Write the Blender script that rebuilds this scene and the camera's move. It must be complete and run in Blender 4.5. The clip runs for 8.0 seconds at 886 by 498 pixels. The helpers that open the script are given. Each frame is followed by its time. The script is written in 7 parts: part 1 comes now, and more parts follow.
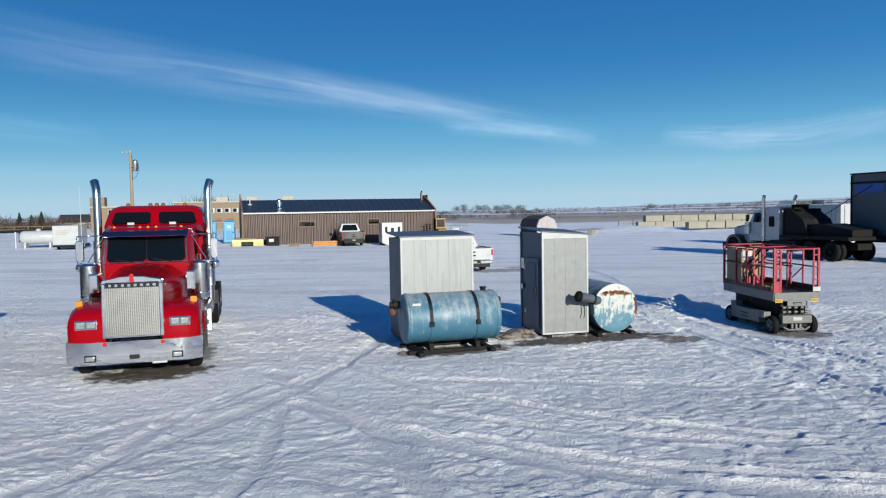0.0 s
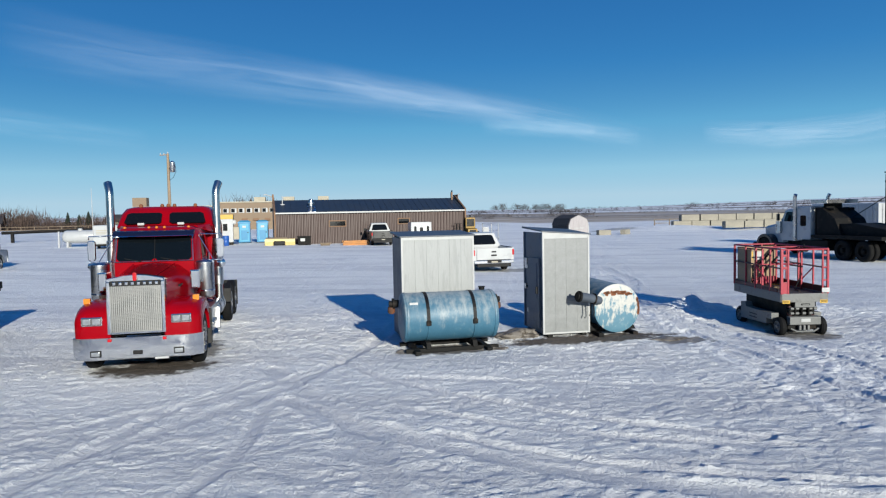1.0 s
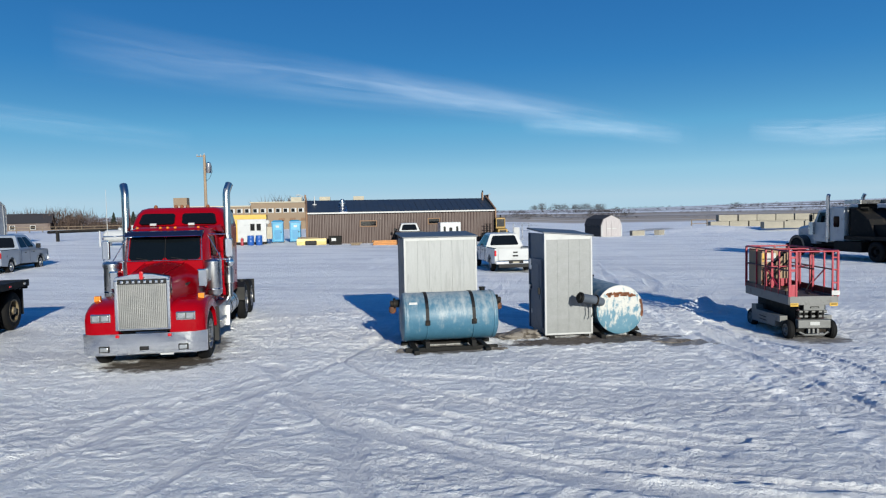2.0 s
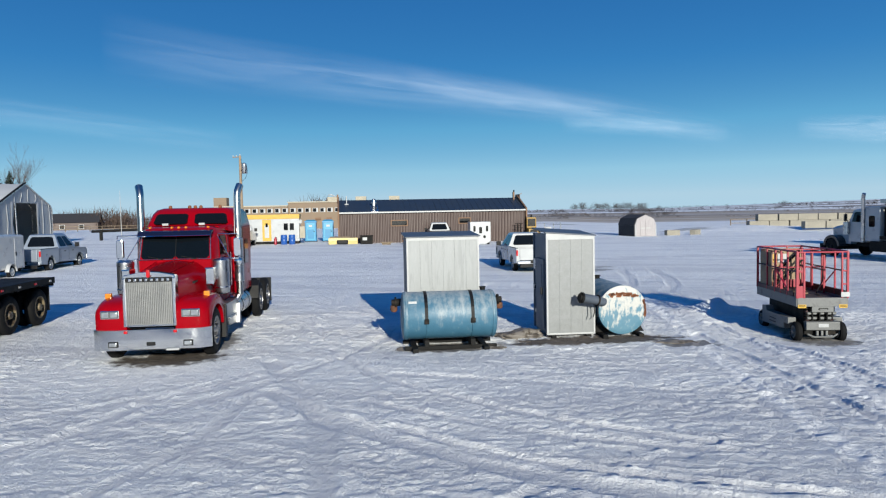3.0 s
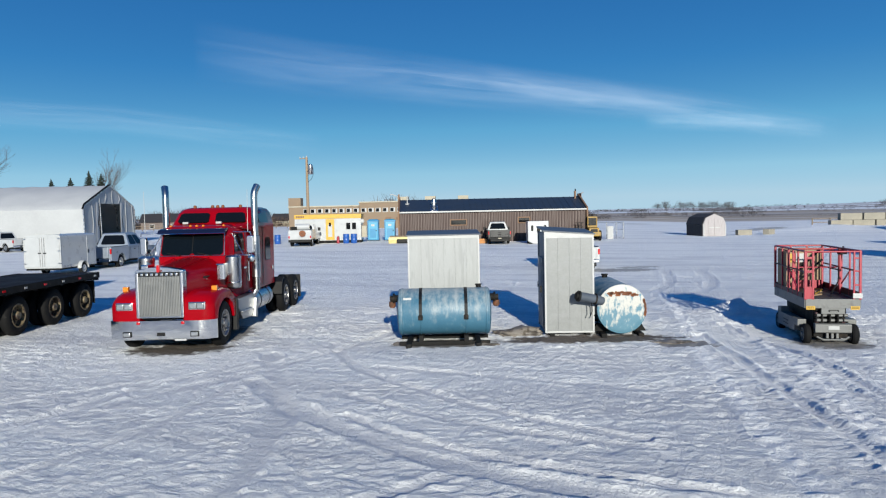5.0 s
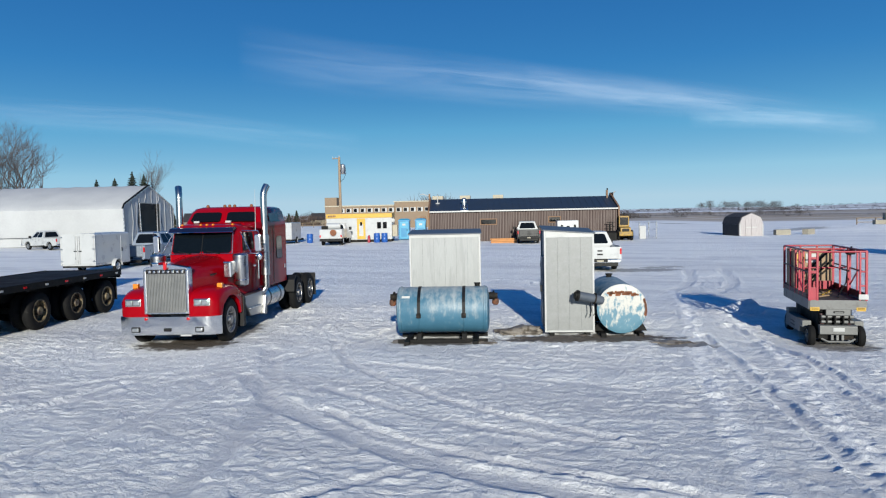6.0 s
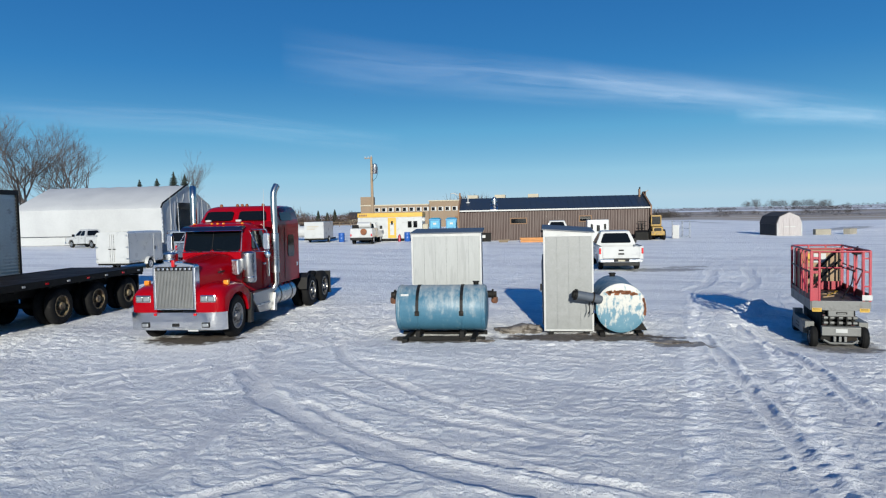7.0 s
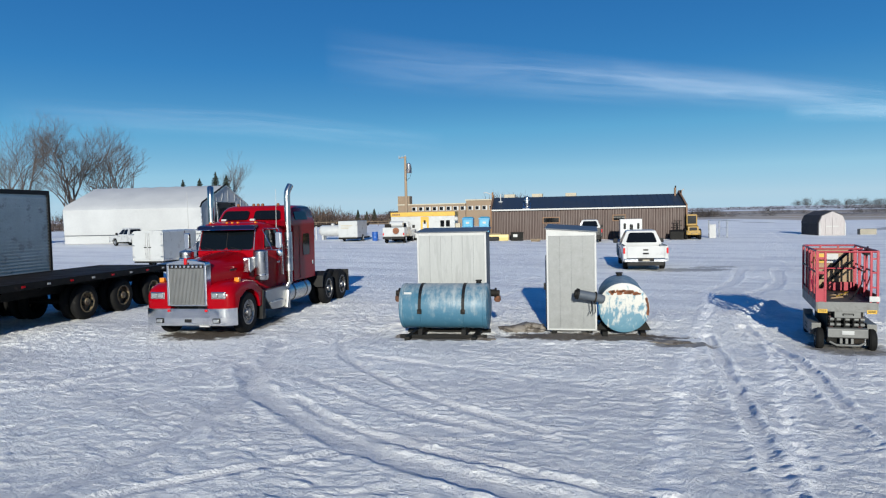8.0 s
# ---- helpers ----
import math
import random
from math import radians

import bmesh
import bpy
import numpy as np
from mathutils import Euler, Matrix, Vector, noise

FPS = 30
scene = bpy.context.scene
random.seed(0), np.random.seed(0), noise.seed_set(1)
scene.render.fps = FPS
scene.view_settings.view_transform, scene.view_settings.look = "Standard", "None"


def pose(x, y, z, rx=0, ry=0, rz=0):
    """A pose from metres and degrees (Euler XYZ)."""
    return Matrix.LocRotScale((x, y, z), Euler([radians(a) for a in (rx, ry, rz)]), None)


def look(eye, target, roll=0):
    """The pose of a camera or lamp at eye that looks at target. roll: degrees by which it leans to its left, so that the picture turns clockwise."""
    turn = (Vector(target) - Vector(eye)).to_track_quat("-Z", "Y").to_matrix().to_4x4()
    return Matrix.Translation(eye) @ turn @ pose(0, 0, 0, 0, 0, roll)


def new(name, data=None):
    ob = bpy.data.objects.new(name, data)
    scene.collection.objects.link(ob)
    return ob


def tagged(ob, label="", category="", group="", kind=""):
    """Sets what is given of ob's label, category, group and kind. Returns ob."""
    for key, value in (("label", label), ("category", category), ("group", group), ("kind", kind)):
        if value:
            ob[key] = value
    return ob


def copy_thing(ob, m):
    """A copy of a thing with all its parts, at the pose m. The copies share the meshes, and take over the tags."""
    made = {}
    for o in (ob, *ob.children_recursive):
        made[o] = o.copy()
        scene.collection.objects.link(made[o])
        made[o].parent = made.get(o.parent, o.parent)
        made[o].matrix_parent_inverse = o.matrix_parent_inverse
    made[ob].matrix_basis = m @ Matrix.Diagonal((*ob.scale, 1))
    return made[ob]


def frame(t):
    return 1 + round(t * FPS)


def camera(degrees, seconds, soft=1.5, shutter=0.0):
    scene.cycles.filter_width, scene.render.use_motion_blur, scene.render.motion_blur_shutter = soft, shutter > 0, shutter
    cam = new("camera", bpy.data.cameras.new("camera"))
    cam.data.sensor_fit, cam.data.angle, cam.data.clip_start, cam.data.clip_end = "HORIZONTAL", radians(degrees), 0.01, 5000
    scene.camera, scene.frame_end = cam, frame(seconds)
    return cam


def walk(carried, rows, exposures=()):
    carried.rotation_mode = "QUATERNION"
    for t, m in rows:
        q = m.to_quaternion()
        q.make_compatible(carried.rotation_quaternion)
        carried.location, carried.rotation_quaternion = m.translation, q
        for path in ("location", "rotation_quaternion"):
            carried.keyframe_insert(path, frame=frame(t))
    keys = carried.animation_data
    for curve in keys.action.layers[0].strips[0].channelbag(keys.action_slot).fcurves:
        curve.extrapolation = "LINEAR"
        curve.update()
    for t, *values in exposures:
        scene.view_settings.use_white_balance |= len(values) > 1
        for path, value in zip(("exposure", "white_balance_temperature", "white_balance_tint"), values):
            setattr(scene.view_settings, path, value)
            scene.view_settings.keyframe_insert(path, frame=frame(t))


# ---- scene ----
cam = camera(64.1, 8.0, soft=1.2)
PATH = [
    (0, (0.164, 4.567, 2.961), (0.113, 6.564, 2.855), -1.0),
    (0.5, (0.624, 4.49, 2.961), (0.518, 6.484, 2.856), -1.0),
    (1, (1.042, 4.437, 2.967), (0.881, 6.428, 2.861), -1.1),
    (1.5, (1.466, 4.384, 2.976), (1.251, 6.369, 2.871), -1.1),
    (3, (2.773, 4.307, 2.983), (2.392, 6.267, 2.879), -1.1),
    (3.5, (3.248, 4.31, 2.967), (2.813, 6.259, 2.864), -1.2),
    (4, (3.711, 4.335, 2.953), (3.222, 6.271, 2.851), -1.2),
    (4.5, (4.178, 4.371, 2.936), (3.635, 6.293, 2.835), -1.2),
    (6, (5.557, 4.582, 2.904), (4.854, 6.452, 2.804), -1.2),
    (6.5, (6.025, 4.664, 2.886), (5.27, 6.513, 2.787), -1.2),
    (7, (6.492, 4.748, 2.885), (5.685, 6.575, 2.785), -1.2),
    (7.5, (6.934, 4.849, 2.876), (6.076, 6.653, 2.777), -1.2),
    (8, (7.376, 4.959, 2.872), (6.463, 6.735, 2.772), -1.2),
]
walk(cam, [(t, look(eye, target, roll)) for t, eye, target, roll in PATH])

# ---------- daylight ----------
SUN_AZ = math.atan2(0.42, -0.907)      # towards the sun, clockwise from +y
SUN_EL = radians(16.0)
SUN_DIR = Vector((math.sin(SUN_AZ) * math.cos(SUN_EL), math.cos(SUN_AZ) * math.cos(SUN_EL), math.sin(SUN_EL)))

world = bpy.data.worlds.new("winter_sky")
scene.world = world
world.use_nodes = True
wn = world.node_tree
sky = wn.nodes.new("ShaderNodeTexSky")
sky.sky_type = "NISHITA"
sky.sun_disc = False
sky.sun_elevation = SUN_EL
sky.sun_rotation = SUN_AZ
sky.altitude = 900
sky.air_density = 1.0
sky.dust_density = 0.1
sky.ozone_density = 4.0
# a dry, clear winter sky: the sky model's own warmth from zenith to rim sets the blue
parts_of = wn.nodes.new("ShaderNodeSeparateColor")
warmth = wn.nodes.new("ShaderNodeMath")
warmth.operation = "DIVIDE"
tone = wn.nodes.new("ShaderNodeValToRGB")
for pos, col in ((0.0, (0.0005, 0.006, 0.035)), (0.13, (0.001, 0.018, 0.09)), (0.17, (0.004, 0.052, 0.22)), (0.21, (0.007, 0.085, 0.34)), (0.29, (0.04, 0.225, 0.53)), (0.38, (0.12, 0.40, 0.67)), (0.60, (0.30, 0.585, 0.775)), (1.0, (0.44, 0.65, 0.79))):
    el = tone.color_ramp.elements[0] if pos == 0.0 else tone.color_ramp.elements[-1] if pos == 1.0 else tone.color_ramp.elements.new(pos)
    el.color = (*col, 1)
up = wn.nodes.new("ShaderNodeVectorMath")
up.operation = "SCALE"
up.inputs["Scale"].default_value = 10.0
wn.links.new(sky.outputs[0], parts_of.inputs[0])
wn.links.new(parts_of.outputs[0], warmth.inputs[0])
wn.links.new(parts_of.outputs[2], warmth.inputs[1])
wn.links.new(warmth.outputs[0], tone.inputs[0])
wn.links.new(tone.outputs[0], up.inputs[0])
wn.nodes["Background"].inputs["Strength"].default_value = 0.0759
wn.links.new(up.outputs[0], wn.nodes["Background"].inputs["Color"])

sun_data = bpy.data.lights.new("sun", "SUN")
sun_data.energy = 5.0
sun_data.angle = radians(0.55)
sun_data.color = (0.98, 0.955, 0.835)
sun = new("sun", sun_data)
sun.matrix_world = look((0, 0, 60), Vector((0, 0, 60)) - SUN_DIR)
scene.view_settings.exposure = 0.36


# ---------- small builders ----------
COLOUR_SCALE = 0.84


def mat(name, col, rough=0.5, metal=0.0, var=0.18, scale=2.0, fine=30.0, bump=0.08, coat=0.0, spot=None, spot_amount=0.5, spot_scale=3.0, spot_soft=0.08, spec=0.5, stretch=(1, 1, 1), rvar=0.15):
    """A surface with broad and fine variation, an optional second colour in patches, and fine relief."""
    # every colour scaled down to offset the raised exposure and deepen the shade
    col = tuple(c * COLOUR_SCALE for c in col)
    spot = tuple(c * COLOUR_SCALE for c in spot) if spot else None
    m = bpy.data.materials.new(name)
    m.use_nodes = True
    nt = m.node_tree
    b = nt.nodes["Principled BSDF"]
    b.inputs["Metallic"].default_value = metal
    b.inputs["Specular IOR Level"].default_value = spec
    b.inputs["Coat Weight"].default_value = coat
    b.inputs["Coat Roughness"].default_value = 0.06
    tc = nt.nodes.new("ShaderNodeTexCoord")
    mp = nt.nodes.new("ShaderNodeMapping")
    mp.inputs["Scale"].default_value = stretch
    nt.links.new(tc.outputs["Object"], mp.inputs["Vector"])
    big = nt.nodes.new("ShaderNodeTexNoise")
    big.inputs["Scale"].default_value = scale
    big.inputs["Detail"].default_value = 5
    small = nt.nodes.new("ShaderNodeTexNoise")
    small.inputs["Scale"].default_value = fine
    small.inputs["Detail"].default_value = 4
    for n in (big, small):
        nt.links.new(mp.outputs[0], n.inputs["Vector"])
    add = nt.nodes.new("ShaderNodeMath")
    add.operation = "MULTIPLY_ADD"
    add.inputs[1].default_value = 0.45
    nt.links.new(small.outputs["Fac"], add.inputs[0])
    nt.links.new(big.outputs["Fac"], add.inputs[2])
    ramp = nt.nodes.new("ShaderNodeMapRange")
    ramp.inputs["From Min"].default_value = 0.45
    ramp.inputs["From Max"].default_value = 1.0
    ramp.inputs["To Min"].default_value = 1.0 - var
    ramp.inputs["To Max"].default_value = 1.0 + var * 0.6
    nt.links.new(add.outputs[0], ramp.inputs["Value"])
    mul = nt.nodes.new("ShaderNodeVectorMath")
    mul.operation = "SCALE"
    mul.inputs[0].default_value = col
    nt.links.new(ramp.outputs[0], mul.inputs["Scale"])
    out = mul.outputs[0]
    if spot:
        sp = nt.nodes.new("ShaderNodeTexNoise")
        sp.inputs["Scale"].default_value = spot_scale
        sp.inputs["Detail"].default_value = 8
        sp.inputs["Roughness"].default_value = 0.68
        nt.links.new(mp.outputs[0], sp.inputs["Vector"])
        lim = nt.nodes.new("ShaderNodeMapRange")
        lim.inputs["From Min"].default_value = 0.72 - 0.4 * spot_amount
        lim.inputs["From Max"].default_value = 0.72 + spot_soft - 0.4 * spot_amount
        nt.links.new(sp.outputs["Fac"], lim.inputs["Value"])
        mix = nt.nodes.new("ShaderNodeMix")
        mix.data_type = "RGBA"
        mix.inputs["B"].default_value = (*spot, 1)
        for s in mix.inputs:
            if s.name == "B" and s.type == "RGBA":
                s.default_value = (*spot, 1)
        nt.links.new(lim.outputs[0], mix.inputs[0])
        nt.links.new(out, [s for s in mix.inputs if s.name == "A" and s.type == "RGBA"][0])
        out = [s for s in mix.outputs if s.type == "RGBA"][0]
    nt.links.new(out, b.inputs["Base Color"])
    rr = nt.nodes.new("ShaderNodeMapRange")
    rr.inputs["From Min"].default_value = 0.3
    rr.inputs["From Max"].default_value = 0.7
    rr.inputs["To Min"].default_value = max(0.02, rough - rvar * rough)
    rr.inputs["To Max"].default_value = min(1.0, rough + rvar * rough)
    nt.links.new(big.outputs["Fac"], rr.inputs["Value"])
    nt.links.new(rr.outputs[0], b.inputs["Roughness"])
    if bump:
        bp = nt.nodes.new("ShaderNodeBump")
        bp.inputs["Strength"].default_value = bump
        bp.inputs["Distance"].default_value = 0.02
        nt.links.new(small.outputs["Fac"], bp.inputs["Height"])
        nt.links.new(bp.outputs[0], b.inputs["Normal"])
    return m


def quad_strip(bm, a, b):
    n = len(a)
    for i in range(n):
        bm.faces.new((a[i], a[(i + 1) % n], b[(i + 1) % n], b[i]))


def rings_of(bm, rings, caps=True):
    vs = [[bm.verts.new(p) for p in r] for r in rings]
    for a, b in zip(vs, vs[1:]):
        quad_strip(bm, a, b)
    if caps:
        bm.faces.new(list(reversed(vs[0])))
        bm.faces.new(vs[-1])
    return vs


def loft(bm, rings, caps=True):
    rings_of(bm, rings, caps)
    return bm


def box(bm, x0, x1, y0, y1, z0, z1, bev=0.0):
    r = bmesh.ops.create_cube(bm, size=1, matrix=Matrix.Translation(((x0 + x1) / 2, (y0 + y1) / 2, (z0 + z1) / 2)) @ Matrix.Diagonal((abs(x1 - x0), abs(y1 - y0), abs(z1 - z0), 1)))
    if bev:
        es = {e for v in r["verts"] for e in v.link_edges}
        bmesh.ops.bevel(bm, geom=list(es), offset=bev, segments=2, affect="EDGES", profile=0.6)
    return bm


def basis(d):
    d = Vector(d).normalized()
    u = d.cross(Vector((0, 0, 1)) if abs(d.z) < 0.9 else Vector((1, 0, 0))).normalized()
    return d, u, u.cross(d).normalized()


def circle(c, d, r, n):
    d, u, v = basis(d)
    return [Vector(c) + r * (math.cos(2 * math.pi * i / n) * u + math.sin(2 * math.pi * i / n) * v) for i in range(n)]


def cyl(bm, p0, p1, r0, r1=None, n=16, caps=True):
    d = Vector(p1) - Vector(p0)
    loft(bm, [circle(p0, d, r0, n), circle(p1, d, r0 if r1 is None else r1, n)], caps)
    return bm


def lathe(bm, c, d, prof, n=24, caps=True):
    """prof: rows of (distance along d, radius)."""
    dd = Vector(d).normalized()
    loft(bm, [circle(Vector(c) + dd * h, dd, max(r, 0.001), n) for h, r in prof], caps)
    return bm


def tube(bm, pts, r, n=8):
    pts = [Vector(p) for p in pts]
    rings = []
    u0 = None
    for i, p in enumerate(pts):
        d = (pts[min(i + 1, len(pts) - 1)] - pts[max(i - 1, 0)]).normalized()
        if u0 is None:
            _, u0, _ = basis(d)
        u = (u0 - d * u0.dot(d)).normalized()
        u0, v = u, d.cross(u)
        rad = r[i] if isinstance(r, (list, tuple)) else r
        rings.append([p + rad * (math.cos(2 * math.pi * k / n) * u + math.sin(2 * math.pi * k / n) * v) for k in range(n)])
    loft(bm, rings)
    return bm


def prism(bm, prof, axis, lo, hi, bev=0.0):
    """A polygon drawn in two axes and drawn out along the third: axis 'x' takes (y, z), 'y' (x, z), 'z' (x, y)."""
    def at(p, h):
        return {"x": (h, p[0], p[1]), "y": (p[0], h, p[1]), "z": (p[0], p[1], h)}[axis]
    vs = rings_of(bm, [[at(p, lo) for p in prof], [at(p, hi) for p in prof]])
    if bev:
        es = {e for ring in vs for v in ring for e in v.link_edges}
        bmesh.ops.bevel(bm, geom=list(es), offset=bev, segments=2, affect="EDGES", profile=0.6)
    return bm


def part(name, bm, material, parent=None, label="", smooth=None):
    me = bpy.data.meshes.new(name)
    bmesh.ops.recalc_face_normals(bm, faces=bm.faces)
    bm.to_mesh(me)
    bm.free()
    me.materials.append(material)
    if smooth:
        me.shade_smooth()
        me.set_sharp_from_angle(angle=radians(smooth))
    ob = new(name, me)
    if parent:
        ob.parent = parent
    if label:
        ob["label"] = label
    return ob


def thing(name, m, label, category, group=""):
    ob = new(name)
    ob.empty_display_size = 0.2
    ob.matrix_world = m
    return tagged(ob, label, category, group)


def B():
    return bmesh.new()


def pipe_part(name, pts, r, m, parent, n=8, label=""):
    return part(name, tube(B(), pts, r, n), m, parent, label, smooth=50)


def box_part(name, dims, m, parent, bev=0.0, label=""):
    return part(name, box(B(), *dims, bev), m, parent, label)


# ---------- materials ----------
M_RED = mat("red_truck_paint", (0.28, 0.0012, 0.006), 0.16, 0.0, 0.10, 1.5, 60, 0.0, spec=0.13)
M_CHROME = mat("chrome", (0.84, 0.85, 0.86), 0.06, 1.0, 0.08, 3, 60, 0.02)
M_HAZECHROME = mat("hazy_chrome", (0.60, 0.585, 0.56), 0.24, 1.0, 0.15, 3, 60, 0.02)
M_DULLCHROME = mat("weathered_polished_steel", (0.62, 0.62, 0.62), 0.28, 1.0, 0.2, 3, 40, 0.04)
M_ALU = mat("brushed_aluminium", (0.42, 0.42, 0.42), 0.38, 0.9, 0.2, 3, 40, 0.05, spot=(0.42, 0.41, 0.38), spot_amount=0.35)
M_GALV = mat("galvanised_panel", (0.225, 0.233, 0.236), 0.52, 0.25, 0.22, 5, 26, 0.06, spot=(0.20, 0.208, 0.212), spot_amount=0.55, spot_scale=9, spot_soft=0.2)
M_WHITEPANEL = mat("off_white_sheet_panel", (0.325, 0.336, 0.338), 0.5, 0.0, 0.14, 1.6, 22, 0.04, spot=(0.27, 0.28, 0.283), spot_amount=0.5, spot_scale=2.2, stretch=(3, 3, 0.4))
M_TRIM = mat("white_metal_trim", (0.44, 0.445, 0.445), 0.4, 0.0, 0.1, 4, 30, 0.03)
M_GREYSIDE = mat("weathered_grey_sheet_side", (0.125, 0.145, 0.185), 0.5, 0.1, 0.25, 2.5, 30, 0.05, spot=(0.10, 0.115, 0.15), spot_amount=0.45, spot_scale=4)
M_WHEELRIM = mat("road_grimed_alloy_rim", (0.33, 0.32, 0.31), 0.33, 0.9, 0.4, 8, 40, 0.06, spot=(0.06, 0.055, 0.05), spot_amount=0.5, spot_scale=9)
M_SLATE = mat("dark_slate_grey_panel", (0.075, 0.09, 0.115), 0.5, 0.0, 0.2, 3, 30, 0.05)
M_GLASS = mat("dark_tinted_glass", (0.005, 0.006, 0.007), 0.06, 0.0, 0.1, 2, 20, 0.0, spec=0.3)
M_SCREEN = mat("windshield_glass", (0.004, 0.006, 0.008), 0.04, 0.0, 0.1, 2, 20, 0.0, spec=0.22)
# navy base colour paints in the deep sky that the chrome visor mirrors
M_VISOR = mat("visor_mirrored_sky_navy", (0.008, 0.010, 0.030), 0.14, 0.0, 0.1, 3, 60, 0.0, spec=0.45)
M_BLACK = mat("black_plastic", (0.011, 0.011, 0.012), 0.55, 0.0, 0.3, 4, 40, 0.05, spec=0.2)
M_RUBBER = mat("tyre_rubber", (0.008, 0.008, 0.0085), 0.85, 0.0, 0.35, 6, 50, 0.2, spot=(0.026, 0.024, 0.023), spot_amount=0.25, spot_scale=5, spec=0.2)
M_FRAME = mat("dark_chassis_steel", (0.009, 0.0088, 0.0085), 0.7, 0.0, 0.35, 5, 40, 0.12, spot=(0.032, 0.024, 0.019), spot_amount=0.35, spec=0.18)
M_AMBER = mat("amber_lens", (0.75, 0.23, 0.02), 0.2, 0.0, 0.1, 5, 30, 0.0)
M_REDLENS = mat("red_lens", (0.5, 0.01, 0.015), 0.2, 0.0, 0.1, 5, 30, 0.0)
M_LENS = mat("clear_headlight_lens", (0.42, 0.44, 0.46), 0.2, 0.6, 0.25, 14, 60, 0.1)
M_WHITE = mat("white_vehicle_paint", (0.45, 0.46, 0.47), 0.3, 0.0, 0.08, 2, 30, 0.0, coat=0.4)


def tank_paint(name, blue, pale, z0, z1, streak, rough, soft):
    """Blue paint worn to pale primer, more so towards the top, in ragged patches and runs."""
    m = bpy.data.materials.new(name)
    m.use_nodes = True
    nt = m.node_tree
    N, L = nt.nodes, nt.links
    b = N["Principled BSDF"]
    tc, sep = N.new("ShaderNodeTexCoord"), N.new("ShaderNodeSeparateXYZ")
    L.new(tc.outputs["Object"], sep.inputs[0])

    def grain(scale, stretch, detail):
        mp, t = N.new("ShaderNodeMapping"), N.new("ShaderNodeTexNoise")
        mp.inputs["Scale"].default_value = stretch
        L.new(tc.outputs["Object"], mp.inputs["Vector"])
        L.new(mp.outputs[0], t.inputs["Vector"])
        t.inputs["Scale"].default_value, t.inputs["Detail"].default_value, t.inputs["Roughness"].default_value = scale, detail, 0.68
        return t.outputs["Fac"]

    def calc(op, a, c):
        x = N.new("ShaderNodeMath")
        x.operation = op
        for k, v in ((0, a), (1, c)):
            if isinstance(v, (int, float)):
                x.inputs[k].default_value = v
            else:
                L.new(v, x.inputs[k])
        return x.outputs[0]
    runs, patches, fine = grain(3.0, streak, 6), grain(4.5, (1, 1, 1), 9), grain(38.0, (1, 1, 1), 4)
    height = calc("DIVIDE", calc("SUBTRACT", sep.outputs["Z"], z0), z1 - z0)
    wear = calc("ADD", height, calc("MULTIPLY", calc("SUBTRACT", runs, 0.5), 2.6))
    wear = calc("ADD", wear, calc("MULTIPLY", calc("SUBTRACT", patches, 0.5), 1.4))
    lim = N.new("ShaderNodeMapRange")
    lim.inputs["From Min"].default_value, lim.inputs["From Max"].default_value = 0.25, 0.25 + soft
    L.new(wear, lim.inputs["Value"])
    tint = N.new("ShaderNodeMix")
    tint.data_type = "RGBA"
    tint.inputs[6].default_value, tint.inputs[7].default_value = (*blue, 1), (blue[0] * 2.0, blue[1] * 1.5, blue[2] * 1.35, 1)
    L.new(patches, tint.inputs[0])
    mix = N.new("ShaderNodeMix")
    mix.data_type = "RGBA"
    mix.inputs[7].default_value = (*pale, 1)
    L.new(lim.outputs[0], mix.inputs[0])
    L.new(tint.outputs[2], mix.inputs[6])
    dirt = N.new("ShaderNodeVectorMath")
    dirt.operation = "SCALE"
    L.new(mix.outputs[2], dirt.inputs[0])
    L.new(calc("ADD", 0.72, calc("MULTIPLY", fine, 0.5)), dirt.inputs["Scale"])
    L.new(dirt.outputs[0], b.inputs["Base Color"])
    b.inputs["Roughness"].default_value = rough
    bp = N.new("ShaderNodeBump")
    bp.inputs["Strength"].default_value, bp.inputs["Distance"].default_value = 0.15, 0.01
    L.new(patches, bp.inputs["Height"])
    L.new(bp.outputs[0], b.inputs["Normal"])
    return m


M_TANKBLUE = tank_paint("weathered_blue_tank_paint", (0.026, 0.098, 0.160), (0.25, 0.285, 0.30), 0.50, 1.50, (2.2, 1, 0.45), 0.5, 0.75)
M_TANKEND = tank_paint("flaking_blue_and_white_tank_end", (0.048, 0.140, 0.205), (0.42, 0.415, 0.39), 0.10, 1.60, (2.6, 1, 1.1), 0.55, 0.30)
M_RUST = mat("rusty_steel", (0.22, 0.075, 0.03), 0.8, 0.0, 0.4, 6, 30, 0.2, spot=(0.10, 0.045, 0.025), spot_amount=0.5)
M_WOOD = mat("weathered_timber", (0.20, 0.15, 0.10), 0.8, 0.0, 0.35, 3, 30, 0.2, stretch=(1, 6, 1))
M_PLY = mat("plywood", (0.31, 0.21, 0.125), 0.7, 0.0, 0.2, 2, 24, 0.06, stretch=(1, 1, 5))
M_LIFTRED = mat("red_lift_paint", (0.34, 0.009, 0.030), 0.42, 0.0, 0.2, 4, 40, 0.05, spot=(0.22, 0.015, 0.025), spot_amount=0.3)
M_LIFTGREY = mat("grey_lift_paint", (0.15, 0.152, 0.15), 0.5, 0.0, 0.25, 3, 30, 0.06, spot=(0.10, 0.095, 0.09), spot_amount=0.35)
M_YELLOW = mat("yellow_paint", (0.55, 0.32, 0.02), 0.45, 0.0, 0.2, 3, 30, 0.05)
